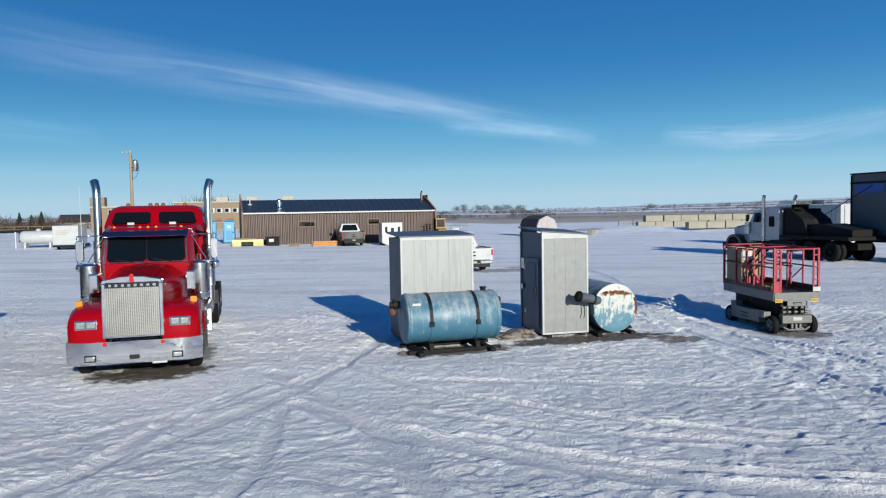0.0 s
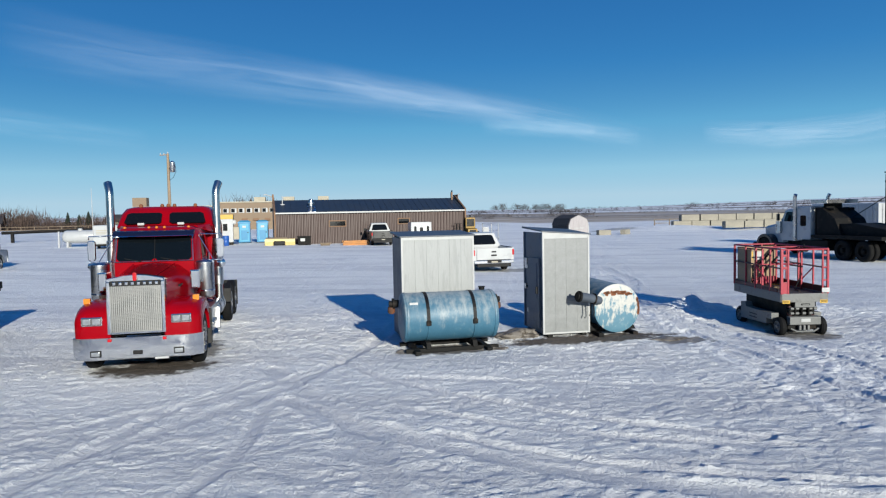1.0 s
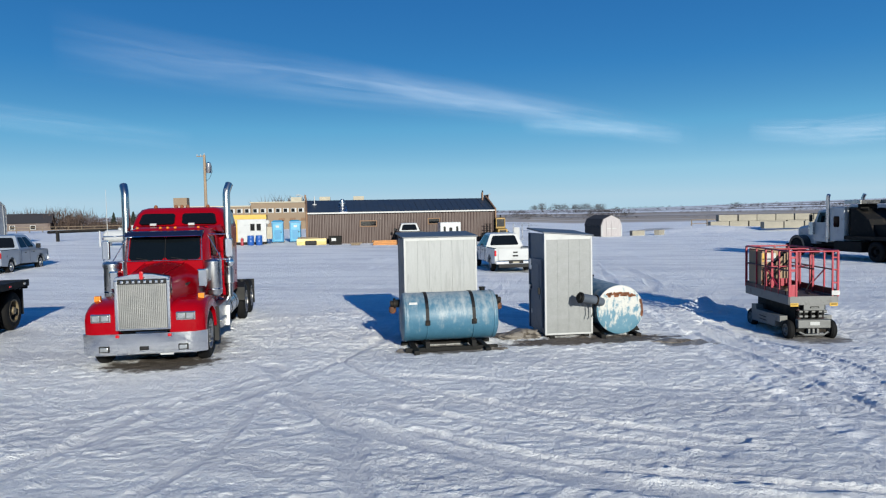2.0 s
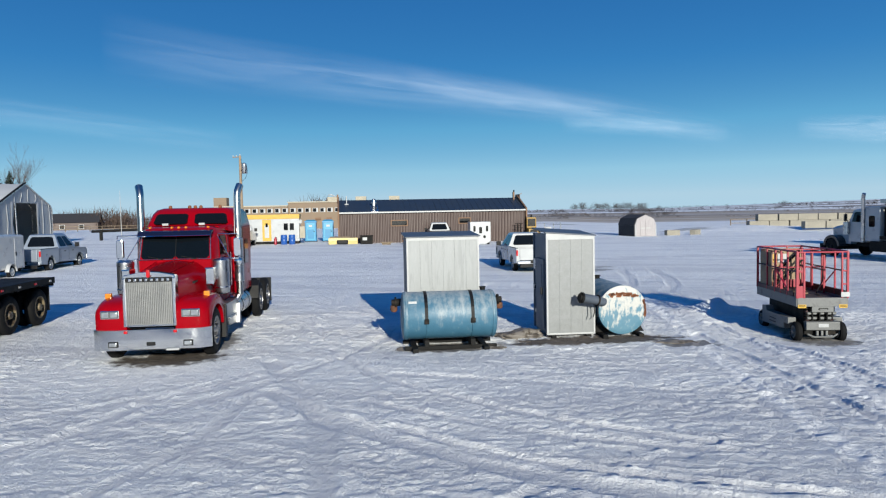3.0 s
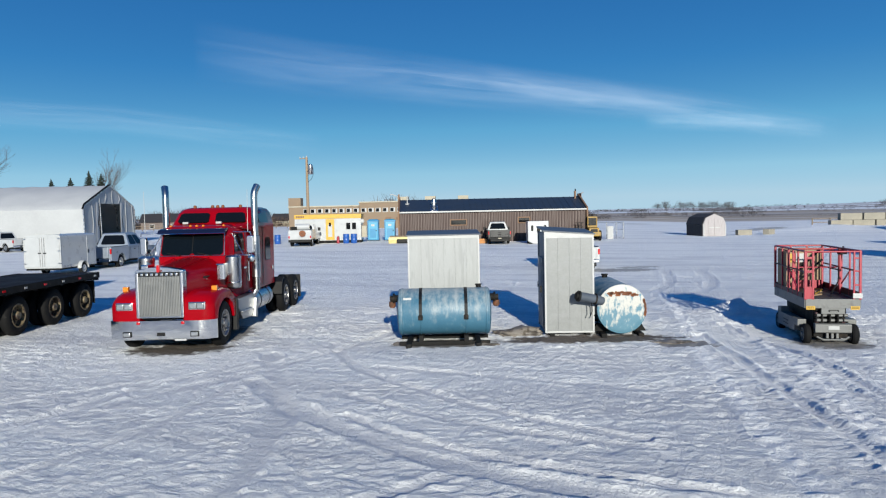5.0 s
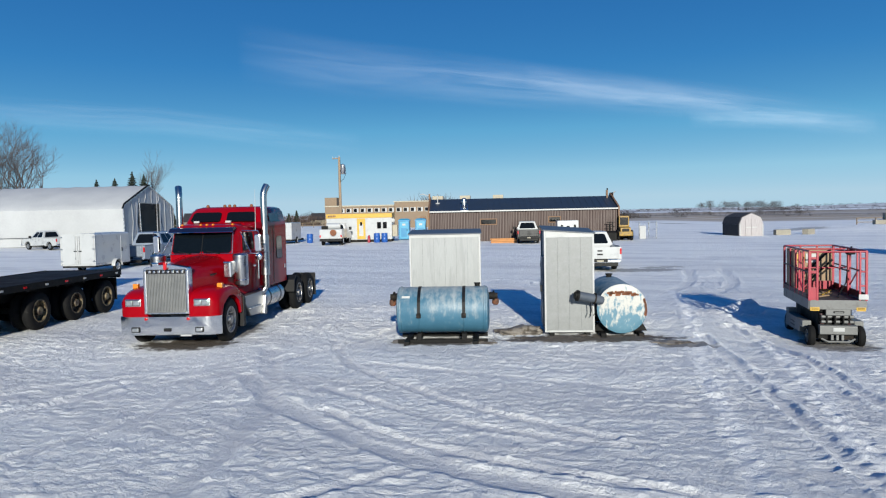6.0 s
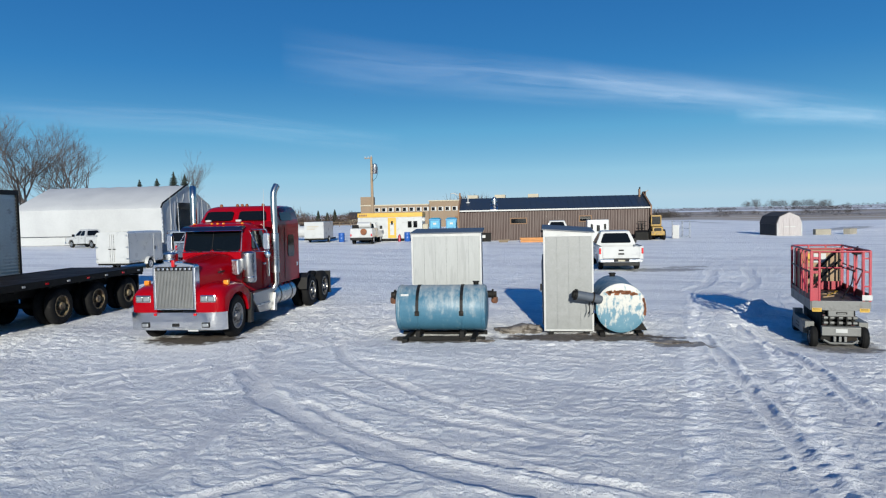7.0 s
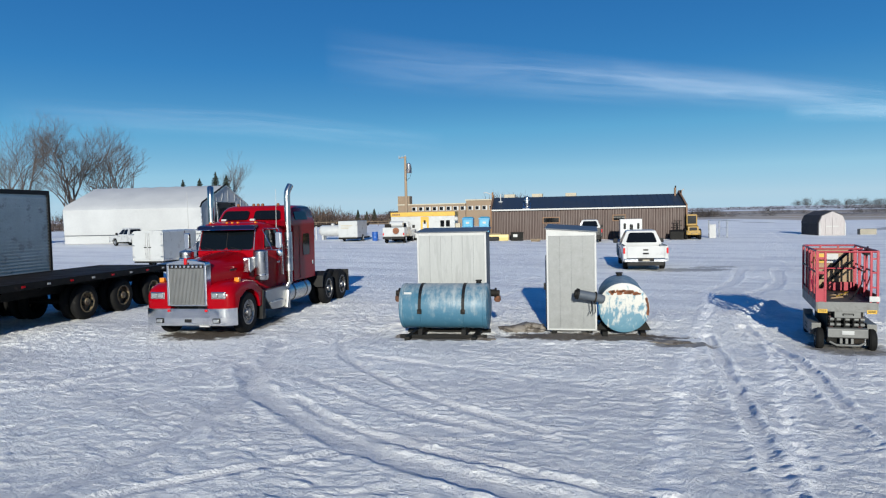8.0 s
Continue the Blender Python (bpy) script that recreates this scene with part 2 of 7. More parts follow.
M_BROWN = mat("brown_ribbed_cladding", (0.068, 0.041, 0.036), 0.5, 0.1, 0.18, 0.8, 20, 0.03)
M_ROOF = mat("dark_blue_grey_roof_steel", (0.032, 0.043, 0.058), 0.45, 0.2, 0.15, 0.6, 12, 0.03)
M_TARP = mat("white_tent_fabric", (0.425, 0.435, 0.45), 0.6, 0.0, 0.1, 0.5, 6, 0.1)
M_TARPGREY = mat("greyish_tent_fabric", (0.40, 0.41, 0.42), 0.6, 0.0, 0.2, 0.6, 6, 0.15)
M_TOILET = mat("blue_toilet_plastic", (0.016, 0.21, 0.42), 0.4, 0.0, 0.12, 3, 30, 0.04)
M_BLUEDRUM = mat("blue_drum_plastic", (0.015, 0.09, 0.36), 0.4, 0.0, 0.15, 3, 30, 0.04)
M_BRICK = mat("tan_brick_wall", (0.24, 0.175, 0.12), 0.85, 0.0, 0.15, 0.5, 12, 0.05)
M_CONCRETE = mat("pale_concrete", (0.43, 0.39, 0.31), 0.9, 0.0, 0.2, 1.2, 14, 0.15)
M_BARK = mat("grey_brown_bark", (0.11, 0.09, 0.084), 0.9, 0.0, 0.3, 3, 30, 0.3)
M_BRUSH = mat("bare_brush_twigs", (0.105, 0.07, 0.055), 0.9, 0.0, 0.4, 0.4, 6, 0.0)
M_SPRUCE = mat("spruce_needles", (0.022, 0.034, 0.024), 0.9, 0.0, 0.4, 1, 10, 0.0)
M_SILVER = mat("silver_blue_vehicle_paint", (0.30, 0.34, 0.40), 0.32, 0.35, 0.1, 2, 30, 0.0, coat=0.4)
M_DARKPAINT = mat("black_vehicle_paint", (0.012, 0.012, 0.014), 0.3, 0.0, 0.2, 2, 30, 0.0, coat=0.4)
M_POLE = mat("pole_timber", (0.30, 0.22, 0.15), 0.85, 0.0, 0.25, 2, 20, 0.2, stretch=(3, 3, 0.3))
M_ORANGEWOOD = mat("orange_stained_timber", (0.50, 0.22, 0.07), 0.7, 0.0, 0.25, 2, 24, 0.1)
M_FARWOOD = mat("distant_dark_woods", (0.06, 0.05, 0.045), 0.95, 0.0, 0.3, 0.1, 2, 0.0)
M_GRILLE = mat("bright_grille_mesh", (0.30, 0.30, 0.295), 0.4, 0.75, 0.05, 3, 60, 0.0)
M_LOADER = mat("grimy_yellow_machine_paint", (0.33, 0.19, 0.02), 0.55, 0.0, 0.3, 2, 20, 0.1, spot=(0.06, 0.05, 0.04), spot_amount=0.45)
M_GRILLEBACK = mat("shaded_grille_core", (0.09, 0.09, 0.09), 0.5, 0.5, 0.1, 3, 60, 0.0)
M_HAY = mat("pale_block_stone", (0.30, 0.275, 0.225), 0.9, 0.0, 0.2, 1.5, 14, 0.15)
M_DIRTICE = mat("dirty_ice", (0.22, 0.195, 0.17), 0.6, 0.0, 0.4, 3, 20, 0.4, spot=(0.08, 0.065, 0.05), spot_amount=0.5, spot_scale=4)


# ---------- ground ----------
def gz(x, y):
    """Height of the yard's broad lie."""
    d = math.hypot(x - 4, y - 4)
    s = min(1.0, max(0.0, (10 - x) / 30))
    return min(0.008 * max(0.0, d - 30) * s, 0.55)


def vnoise(x, y, seed):
    rs = np.random.RandomState(seed)
    g = rs.rand(256, 256)
    xi, yi = np.floor(x).astype(int), np.floor(y).astype(int)
    fx, fy = x - xi, y - yi
    fx, fy = fx * fx * (3 - 2 * fx), fy * fy * (3 - 2 * fy)
    a, b = g[xi % 256, yi % 256], g[(xi + 1) % 256, yi % 256]
    c, d = g[xi % 256, (yi + 1) % 256], g[(xi + 1) % 256, (yi + 1) % 256]
    return (a * (1 - fx) + b * fx) * (1 - fy) + (c * (1 - fx) + d * fx) * fy - 0.5


def seg_dist(x, y, pts):
    """Distance to a polyline with its corners rounded off, and the length along it."""
    best = np.full(x.shape, 1e9)
    run = np.zeros(x.shape)
    for _ in range(3):
        cut = [pts[0]]
        for (ax, ay), (bx, by) in zip(pts, pts[1:]):
            cut += [(0.75 * ax + 0.25 * bx, 0.75 * ay + 0.25 * by), (0.25 * ax + 0.75 * bx, 0.25 * ay + 0.75 * by)]
        pts = cut + [pts[-1]]
    pts = np.array(pts)
    near = (x > pts[:, 0].min() - 2) & (x < pts[:, 0].max() + 2) & (y > pts[:, 1].min() - 2) & (y < pts[:, 1].max() + 2)
    px, py = x[near], y[near]
    b, r, s0 = np.full(px.shape, 1e9), np.zeros(px.shape), 0.0
    for (ax, ay), (bx, by) in zip(pts, pts[1:]):
        dx, dy = bx - ax, by - ay
        length = math.hypot(dx, dy)
        t = np.clip(((px - ax) * dx + (py - ay) * dy) / (length * length), 0, 1)
        d = np.hypot(px - ax - t * dx, py - ay - t * dy)
        r = np.where(d < b, s0 + t * length, r)
        b = np.minimum(b, d)
        s0 += length
    best[near], run[near] = b, r
    return best, run


# wheel tracks pressed into the snow: half width, depth, height of the thrown-up edges, share of lug marks, line
TRACKS = [
    (0.17, 0.010, 0.016, 0.2, [(4.3, 31.0), (4.8, 28.2), (5.2, 21.9), (5.4, 18.6), (5.8, 14.9), (6.3, 10.5)]),
    (0.13, 0.022, 0.040, 0.45, [(5.4, 21.6), (5.8, 19.8), (6.3, 17.3), (6.8, 14.7), (7.7, 10.4)]),
    (0.17, 0.010, 0.016, 0.2, [(5.0, 29.5), (5.9, 26.8), (6.7, 21.3), (7.1, 17.1), (7.2, 15.0), (7.5, 10.5)]),
    (0.13, 0.022, 0.044, 0.45, [(6.0, 23.4), (6.8, 21.0), (7.4, 19.0), (7.8, 16.5), (8.4, 14.8), (9.6, 11.0)]),
    (0.20, 0.020, 0.012, 0.0, [(-3.4, 17.6), (-2.0, 15.5), (-0.8, 13.7), (-0.4, 12.5), (0.1, 11.2), (0.2, 9.4)]),
    (0.21, 0.022, 0.022, 0.0, [(-2.4, 15.4), (-0.6, 13.7), (1.2, 12.7), (2.4, 12.1), (3.6, 11.8), (5.4, 11.5), (8.0, 11.3)]),
    (0.11, 0.016, 0.020, 0.0, [(0.2, 13.7), (1.4, 12.9), (2.6, 12.45), (3.9, 12.25), (5.6, 12.0), (8.5, 11.9)]),
    (0.12, 0.014, 0.014, 0.0, [(-2.6, 19.0), (-1.1, 16.7), (0.7, 15.4), (2.3, 14.35), (4.4, 13.6)]),
    (0.12, 0.012, 0.014, 0.0, [(-0.6, 15.0), (1.1, 14.1), (2.7, 13.5), (4.6, 13.3)]),
    (0.12, 0.014, 0.016, 0.0, [(-2.7, 10.0), (-2.35, 11.5), (-2.2, 12.7), (-2.6, 15.0)]),
    (0.14, 0.014, 0.014, 0.0, [(-4.4, 11.0), (-4.25, 12.9), (-4.0, 15.0), (-3.4, 16.6)]),
    (0.12, 0.010, 0.012, 0.0, [(0.6, 9.2), (1.4, 10.5), (2.4, 11.9)]),
    (0.16, 0.014, 0.010, 0.0, [(-1.9, 30.0), (-1.6, 22.0), (-2.1, 18.0), (-3.4, 14.0), (-5.6, 10.5)]),
    (0.16, 0.012, 0.010, 0.0, [(-9.0, 10.5), (-5.5, 13.2), (-2.6, 16.6), (-1.9, 20.0)]),
    (0.14, 0.012, 0.010, 0.0, [(-0.6, 16.8), (1.5, 16.6), (4.4, 16.2)]),
    (0.24, 0.045, 0.020, 0.0, [(4.6, 39.5), (4.9, 36.5), (4.8, 33.0), (4.2, 30.5)]),
    (0.24, 0.045, 0.020, 0.0, [(6.1, 39.8), (6.5, 36.5), (6.4, 33.0), (5.8, 30.5)]),
    (0.30, 0.050, 0.030, 0.0, [(3.6, 36.6), (6.5, 36.2), (10.5, 34.6), (16.0, 33.0)]),
    (0.30, 0.050, 0.030, 0.0, [(-14.0, 33.0), (-8.0, 34.0), (-3.0, 33.4), (0.2, 31.8)]),
    (0.35, 0.050, 0.030, 0.0, [(-22.0, 45.0), (-12.0, 48.0), (-2.0, 47.0), (9.0, 50.0)]),
    (0.35, 0.050, 0.030, 0.0, [(-24.0, 41.0), (-12.0, 42.5), (-3.0, 41.5)]),
]


def spread(lo, hi, step, far):
    mid = list(np.arange(lo, hi, step))
    out, s, v = [], step, hi
    while v < far:
        out.append(v)
        s *= 1.055
        v += s
    out.append(far)
    back, s, v = [], step, lo
    while v > -far:
        s *= 1.09
        v -= s
        back.append(max(v, -far))
    return np.array(back[::-1] + mid + out)


def build_ground():
    xs, ys = spread(-10.5, 11.0, 0.042, 4600.0), spread(9.6, 25.0, 0.036, 4600.0)
    X, Y = np.meshgrid(xs, ys, indexing="ij")
    D = np.hypot(X - 4, Y - 4)
    Z = np.minimum(0.008 * np.maximum(0, D - 30) * np.clip((10 - X) / 30, 0, 1), 0.55)
    near = np.clip(1.3 - D / 60, 0, 1)
    base = Z.copy()
    # trodden crust: thin broken plates, longer across the wind than along it
    bend = 0.5 * vnoise(X / 0.9, Y / 0.9, 21)
    U, W = X * 0.97 + Y * 0.24 + bend, Y * 0.97 - X * 0.24 + 0.4 * vnoise(X / 0.6 + 31, Y / 0.6, 22)

    def plates(a, b, seed, sharp):
        n = vnoise(U / a, W / b, seed) + 0.5 * vnoise(U / a * 2.3 + 7, W / b * 2.1, seed + 50)
        return np.clip(0.5 + n / sharp, 0, 1)
    crust = 0.014 * plates(0.34, 0.15, 3, 0.20) + 0.016 * plates(0.19, 0.088, 4, 0.22) + 0.007 * plates(0.115, 0.07, 16, 0.30)
    patch = np.clip(0.75 + 1.3 * vnoise(X / 3.1, Y / 2.3, 6), 0.30, 1.3)
    lumps = crust * patch + 0.030 * vnoise(X / 0.8, Y / 1.2, 5) + 0.016 * vnoise(U / 0.12, W / 0.085, 15)
    Z = Z + lumps * near + 0.10 * vnoise(X / 7, Y / 6, 7) * np.clip(D / 30, 0, 1) * near
    ice = np.zeros_like(Z)
    rim = np.zeros_like(Z)
    heap = np.zeros_like(Z)
    flat = Z - base
    for w, depth, edge, lugs, line in TRACKS:
        d, run = seg_dist(X, Y, line)
        wob = w * (1 + 0.5 * vnoise(X / 0.5, Y / 0.5, 8))
        on = np.exp(-(d / wob) ** 4)
        ice = np.maximum(ice, on * (lugs == 0))
        rim = np.maximum(rim, on * (0.9 if 0 < lugs < 0.3 else 0.0))
        Z -= flat * on * (0.25 if 0 < lugs < 0.3 else 0.85)
        tread = np.where(np.sin(run * 2 * np.pi / 0.15 + d * 6) > 0, 1.0, 1.0 - 0.75 * lugs)
        Z -= depth * on * tread
        if 0 < lugs < 0.3:  # loose snow churned up and dropped again
            Z += on * (0.025 + 0.07 * vnoise(X / 0.17, Y / 0.15, 23))
        lip = np.exp(-((d - wob * 1.25) / (0.035 + 0.9 * edge)) ** 2) * np.clip(0.8 + (1.0 if lugs else 2.2) * vnoise(X / 0.28, Y / 0.28, 9), 0.0, 1.7)
        heap = np.maximum(heap, edge * lip * (1 + 0.35 * lugs * np.sin(run * 2 * np.pi / 0.15)))
        rim = np.maximum(rim, lip * min(1.0, 25 * edge))
    Z += heap * np.clip(near * 2, 0, 1)
    # the wheels have worn a hollow under the lift
    Z -= 0.13 * np.exp(-((X - 8.0) / 2.1) ** 4 - ((Y - 22.4) / 2.3) ** 4)
    # low heap pushed up beside the lift
    Z += 0.30 * np.exp(-((X - 6.6) / 0.75) ** 2 - ((Y - 25.2) / 0.6) ** 2) * (1 + 1.2 * vnoise(X / 0.35, Y / 0.35, 10))
    # scraped snow bank before the blocks and a berm beyond the yard
    Z += 0.7 * np.exp(-((Y - 97) / 2.5) ** 2) * np.clip((X - 10) / 10, 0, 1) * (0.7 + vnoise(X / 3, Y / 3, 11))
    # far country: level, then low hills
    far = np.clip((D - 700) / 2600, 0, 1)
    ang = np.arctan2(X, np.maximum(Y, 1.0))
    Z += far * far * (5 + 9 * vnoise(ang * 6 + 40, D / 900, 12) + 34 * np.clip(ang * 2.4 - 0.3, 0, 1.2))
    Z -= 1.4 * np.clip((D - 130) / 300, 0, 1)
    nx, ny = X.shape
    co = np.stack([X, Y, Z], -1).reshape(-1, 3)
    idx = np.arange(nx * ny).reshape(nx, ny)
    f = np.stack([idx[:-1, :-1], idx[1:, :-1], idx[1:, 1:], idx[:-1, 1:]], -1).reshape(-1, 4)
    me = bpy.data.meshes.new("ground")
    me.vertices.add(len(co))
    me.vertices.foreach_set("co", co.ravel())
    me.loops.add(f.size)
    me.loops.foreach_set("vertex_index", f.ravel())
    me.polygons.add(len(f))
    me.polygons.foreach_set("loop_start", np.arange(0, f.size, 4))
    me.update(calc_edges=True)
    packed = me.attributes.new("packed", "FLOAT", "POINT")
    packed.data.foreach_set("value", ice.reshape(-1).astype(np.float32))
    lips = me.attributes.new("lip", "FLOAT", "POINT")
    lips.data.foreach_set("value", np.clip(rim, 0, 1).reshape(-1).astype(np.float32))
    me.shade_smooth()
    me.materials.append(snow_material())
    return tagged(new("ground", me), "hard-packed rutted snow over a yard and winter fields", "ground", kind="structure")


def snow_material():
    m = bpy.data.materials.new("packed_snow")
    m.use_nodes = True
    nt = m.node_tree
    N, L = nt.nodes, nt.links
    b = N["Principled BSDF"]
    geo = N.new("ShaderNodeNewGeometry")

    def noise_tex(scale, stretch=(1, 1, 1), detail=6, rough=0.6):
        mp = N.new("ShaderNodeMapping")
        mp.inputs["Scale"].default_value = stretch
        L.new(geo.outputs["Position"], mp.inputs["Vector"])
        t = N.new("ShaderNodeTexNoise")
        t.inputs["Scale"].default_value = scale
        t.inputs["Detail"].default_value = detail
        t.inputs["Roughness"].default_value = rough
        L.new(mp.outputs[0], t.inputs["Vector"])
        return t.outputs["Fac"]

    def step(src, lo, hi):
        r = N.new("ShaderNodeMapRange")
        r.interpolation_type = "SMOOTHSTEP"
        r.inputs["From Min"].default_value = lo
        r.inputs["From Max"].default_value = hi
        L.new(src, r.inputs["Value"])
        return r.outputs[0]

    def mixed(fac, a, c):
        x = N.new("ShaderNodeMix")
        x.data_type = "RGBA"
        L.new(fac, x.inputs[0])
        for s, v in ((x.inputs[6], a), (x.inputs[7], c)):
            if isinstance(v, tuple):
                s.default_value = (*v, 1)
            else:
                L.new(v, s)
        return x.outputs[2]

    def math2(op, a, c):
        x = N.new("ShaderNodeMath")
        x.operation = op
        for s, v in ((x.inputs[0], a), (x.inputs[1], c)):
            if isinstance(v, (int, float)):
                s.default_value = v
            else:
                L.new(v, s)
        return x.outputs[0]

    clean = mixed(step(noise_tex(0.55), 0.35, 0.7), (0.82, 0.82, 0.815), (0.87, 0.87, 0.86))
    sep = N.new("ShaderNodeSeparateXYZ")
    L.new(geo.outputs["Position"], sep.inputs[0])
    # grey ice shows between the trampled crust, faded far off to paint in sunlit brightness
    worn = math2("SUBTRACT", 1.0, math2("MULTIPLY", step(sep.outputs["Y"], 22, 36), 0.75))
    clean = mixed(math2("MULTIPLY", worn, step(noise_tex(3.2, (0.8, 1.7, 1), 8, 0.70), 0.48, 0.62)), clean, (0.74, 0.74, 0.745))
    clean = mixed(math2("MULTIPLY", worn, step(noise_tex(9.0, (0.6, 1.7, 1), 6, 0.72), 0.53, 0.64)), clean, (0.75, 0.75, 0.755))
    # wind-blown streaks over the open yard
    clean = mixed(math2("MULTIPLY", step(noise_tex(0.34, (0.22, 1.5, 1), 7, 0.68), 0.48, 0.58), 0.8), clean, (0.67, 0.67, 0.685))
    at = N.new("ShaderNodeAttribute")
    at.attribute_name = "packed"
    clean = mixed(math2("MULTIPLY", at.outputs["Fac"], 0.7), clean, (0.68, 0.68, 0.695))
    lp = N.new("ShaderNodeAttribute")
    lp.attribute_name = "lip"
    clean = mixed(math2("MULTIPLY", lp.outputs["Fac"], 0.85), clean, (0.90, 0.90, 0.90))
    # thin dirty ice where wheels have turned
    clean = mixed(math2("MULTIPLY", step(noise_tex(0.13, (0.5, 1.5, 1)), 0.56, 0.72), 0.55), clean, (0.64, 0.64, 0.66))
    wob = noise_tex(0.02)
    ragged = noise_tex(3.0, (1, 1, 1), 6, 0.6)
    edge = math2("ADD", sep.outputs["Y"], math2("MULTIPLY", wob, 60.0))
    field = step(edge, 190, 215)
    # fields in broad strips: stubble, drifted snow, ploughland, snow
    reach = math2("ADD", sep.outputs["Y"], math2("MULTIPLY", math2("SUBTRACT", noise_tex(0.006, (0.5, 1, 1)), 0.5), 260.0))
    strip = N.new("ShaderNodeValToRGB")
    snow, tan, plough, scrub = (0.78, 0.78, 0.785), (0.33, 0.25, 0.178), (0.145, 0.105, 0.078), (0.09, 0.065, 0.05)
    stops = [(0.030, tan), (0.060, (0.44, 0.35, 0.26)), (0.088, tan), (0.096, scrub), (0.106, plough), (0.112, tan), (0.165, (0.42, 0.34, 0.26)), (0.170, plough), (0.19, tan), (0.20, snow), (0.29, snow), (0.295, scrub), (0.34, plough), (0.35, snow), (0.43, snow), (0.435, tan), (0.48, scrub), (0.49, snow), (0.58, snow), (0.585, plough), (0.62, scrub), (0.63, snow), (0.72, snow), (0.73, plough), (0.78, scrub), (0.79, snow)]
    for i, (pos, col) in enumerate(stops):
        el = strip.color_ramp.elements[i] if i < 2 else strip.color_ramp.elements.new(pos)
        el.position = pos
        el.color = (*col, 1)
    L.new(math2("DIVIDE", reach, 4000.0), strip.inputs[0])
    stubble = mixed(math2("MULTIPLY", step(noise_tex(0.012, (0.5, 1.2, 1)), 0.50, 0.70), 0.5), strip.outputs[0], (0.40, 0.31, 0.22))
    drift = math2("MULTIPLY", step(noise_tex(0.02, (0.10, 1, 1), 5), 0.54, 0.60), 0.55)
    stubble = mixed(drift, stubble, (0.80, 0.81, 0.81))
    # bare wet ground where things have stood or turned, the first widened to paint shade under the truck: place, half
    # sizes, turn
    ang = radians(17)
    for cx, cy, rx, ry, amount in ((-5.75, 17.70, 1.2, 0.80, 0.95), (-6.0, 147.7, 3.2, 2.2, 0.8), (-0.2, 137.1, 3.0, 2.0, 0.8), (15.4, 95.6, 3.5, 1.2, 0.45), (-6.1, 19.4, 1.1, 1.5, 0.75), (5.1, 20.35, 0.8, 0.28, 0.75), (-0.1, 19.35, 1.15, 0.50, 0.85), (3.1, 20.55, 2.2, 0.50, 0.95), (8.1, 21.7, 0.85, 0.85, 0.8), (2.5, 39.4, 2.0, 1.0, 0.55), (3.4, 41.2, 1.2, 0.5, 0.5)):
        dx, dy = math2("SUBTRACT", sep.outputs["X"], cx), math2("SUBTRACT", sep.outputs["Y"], cy)
        u = math2("ADD", math2("MULTIPLY", dx, math.cos(ang) / rx), math2("MULTIPLY", dy, math.sin(ang) / rx))
        v = math2("SUBTRACT", math2("MULTIPLY", dy, math.cos(ang) / ry), math2("MULTIPLY", dx, math.sin(ang) / ry))
        d2 = math2("ADD", math2("MULTIPLY", u, u), math2("MULTIPLY", v, v))
        d2 = math2("ADD", d2, math2("MULTIPLY", math2("SUBTRACT", ragged, 0.5), 2.2))
        fac = math2("MULTIPLY", math2("SUBTRACT", 1.0, step(d2, 0.55, 1.15)), amount)
        clean = mixed(fac, clean, (0.065, 0.048, 0.035))
    L.new(mixed(field, clean, stubble), b.inputs["Base Color"])
    b.inputs["Roughness"].default_value = 0.62
    b.inputs["Specular IOR Level"].default_value = 0.35
    bp = N.new("ShaderNodeBump")
    bp.inputs["Strength"].default_value = 1.0
    bp.inputs["Distance"].default_value = 0.10
    hsum = math2("ADD", math2("MULTIPLY", noise_tex(6.0, (1, 0.5, 1), 8, 0.74), 1.15), math2("ADD", math2("MULTIPLY", noise_tex(20.0, (0.7, 1.3, 1), 5), 0.42), math2("MULTIPLY", noise_tex(0.9, (0.35, 1.1, 1), 5), 1.6)))
    L.new(hsum, bp.inputs["Height"])
    L.new(bp.outputs[0], b.inputs["Normal"])
    return m


ground = build_ground()


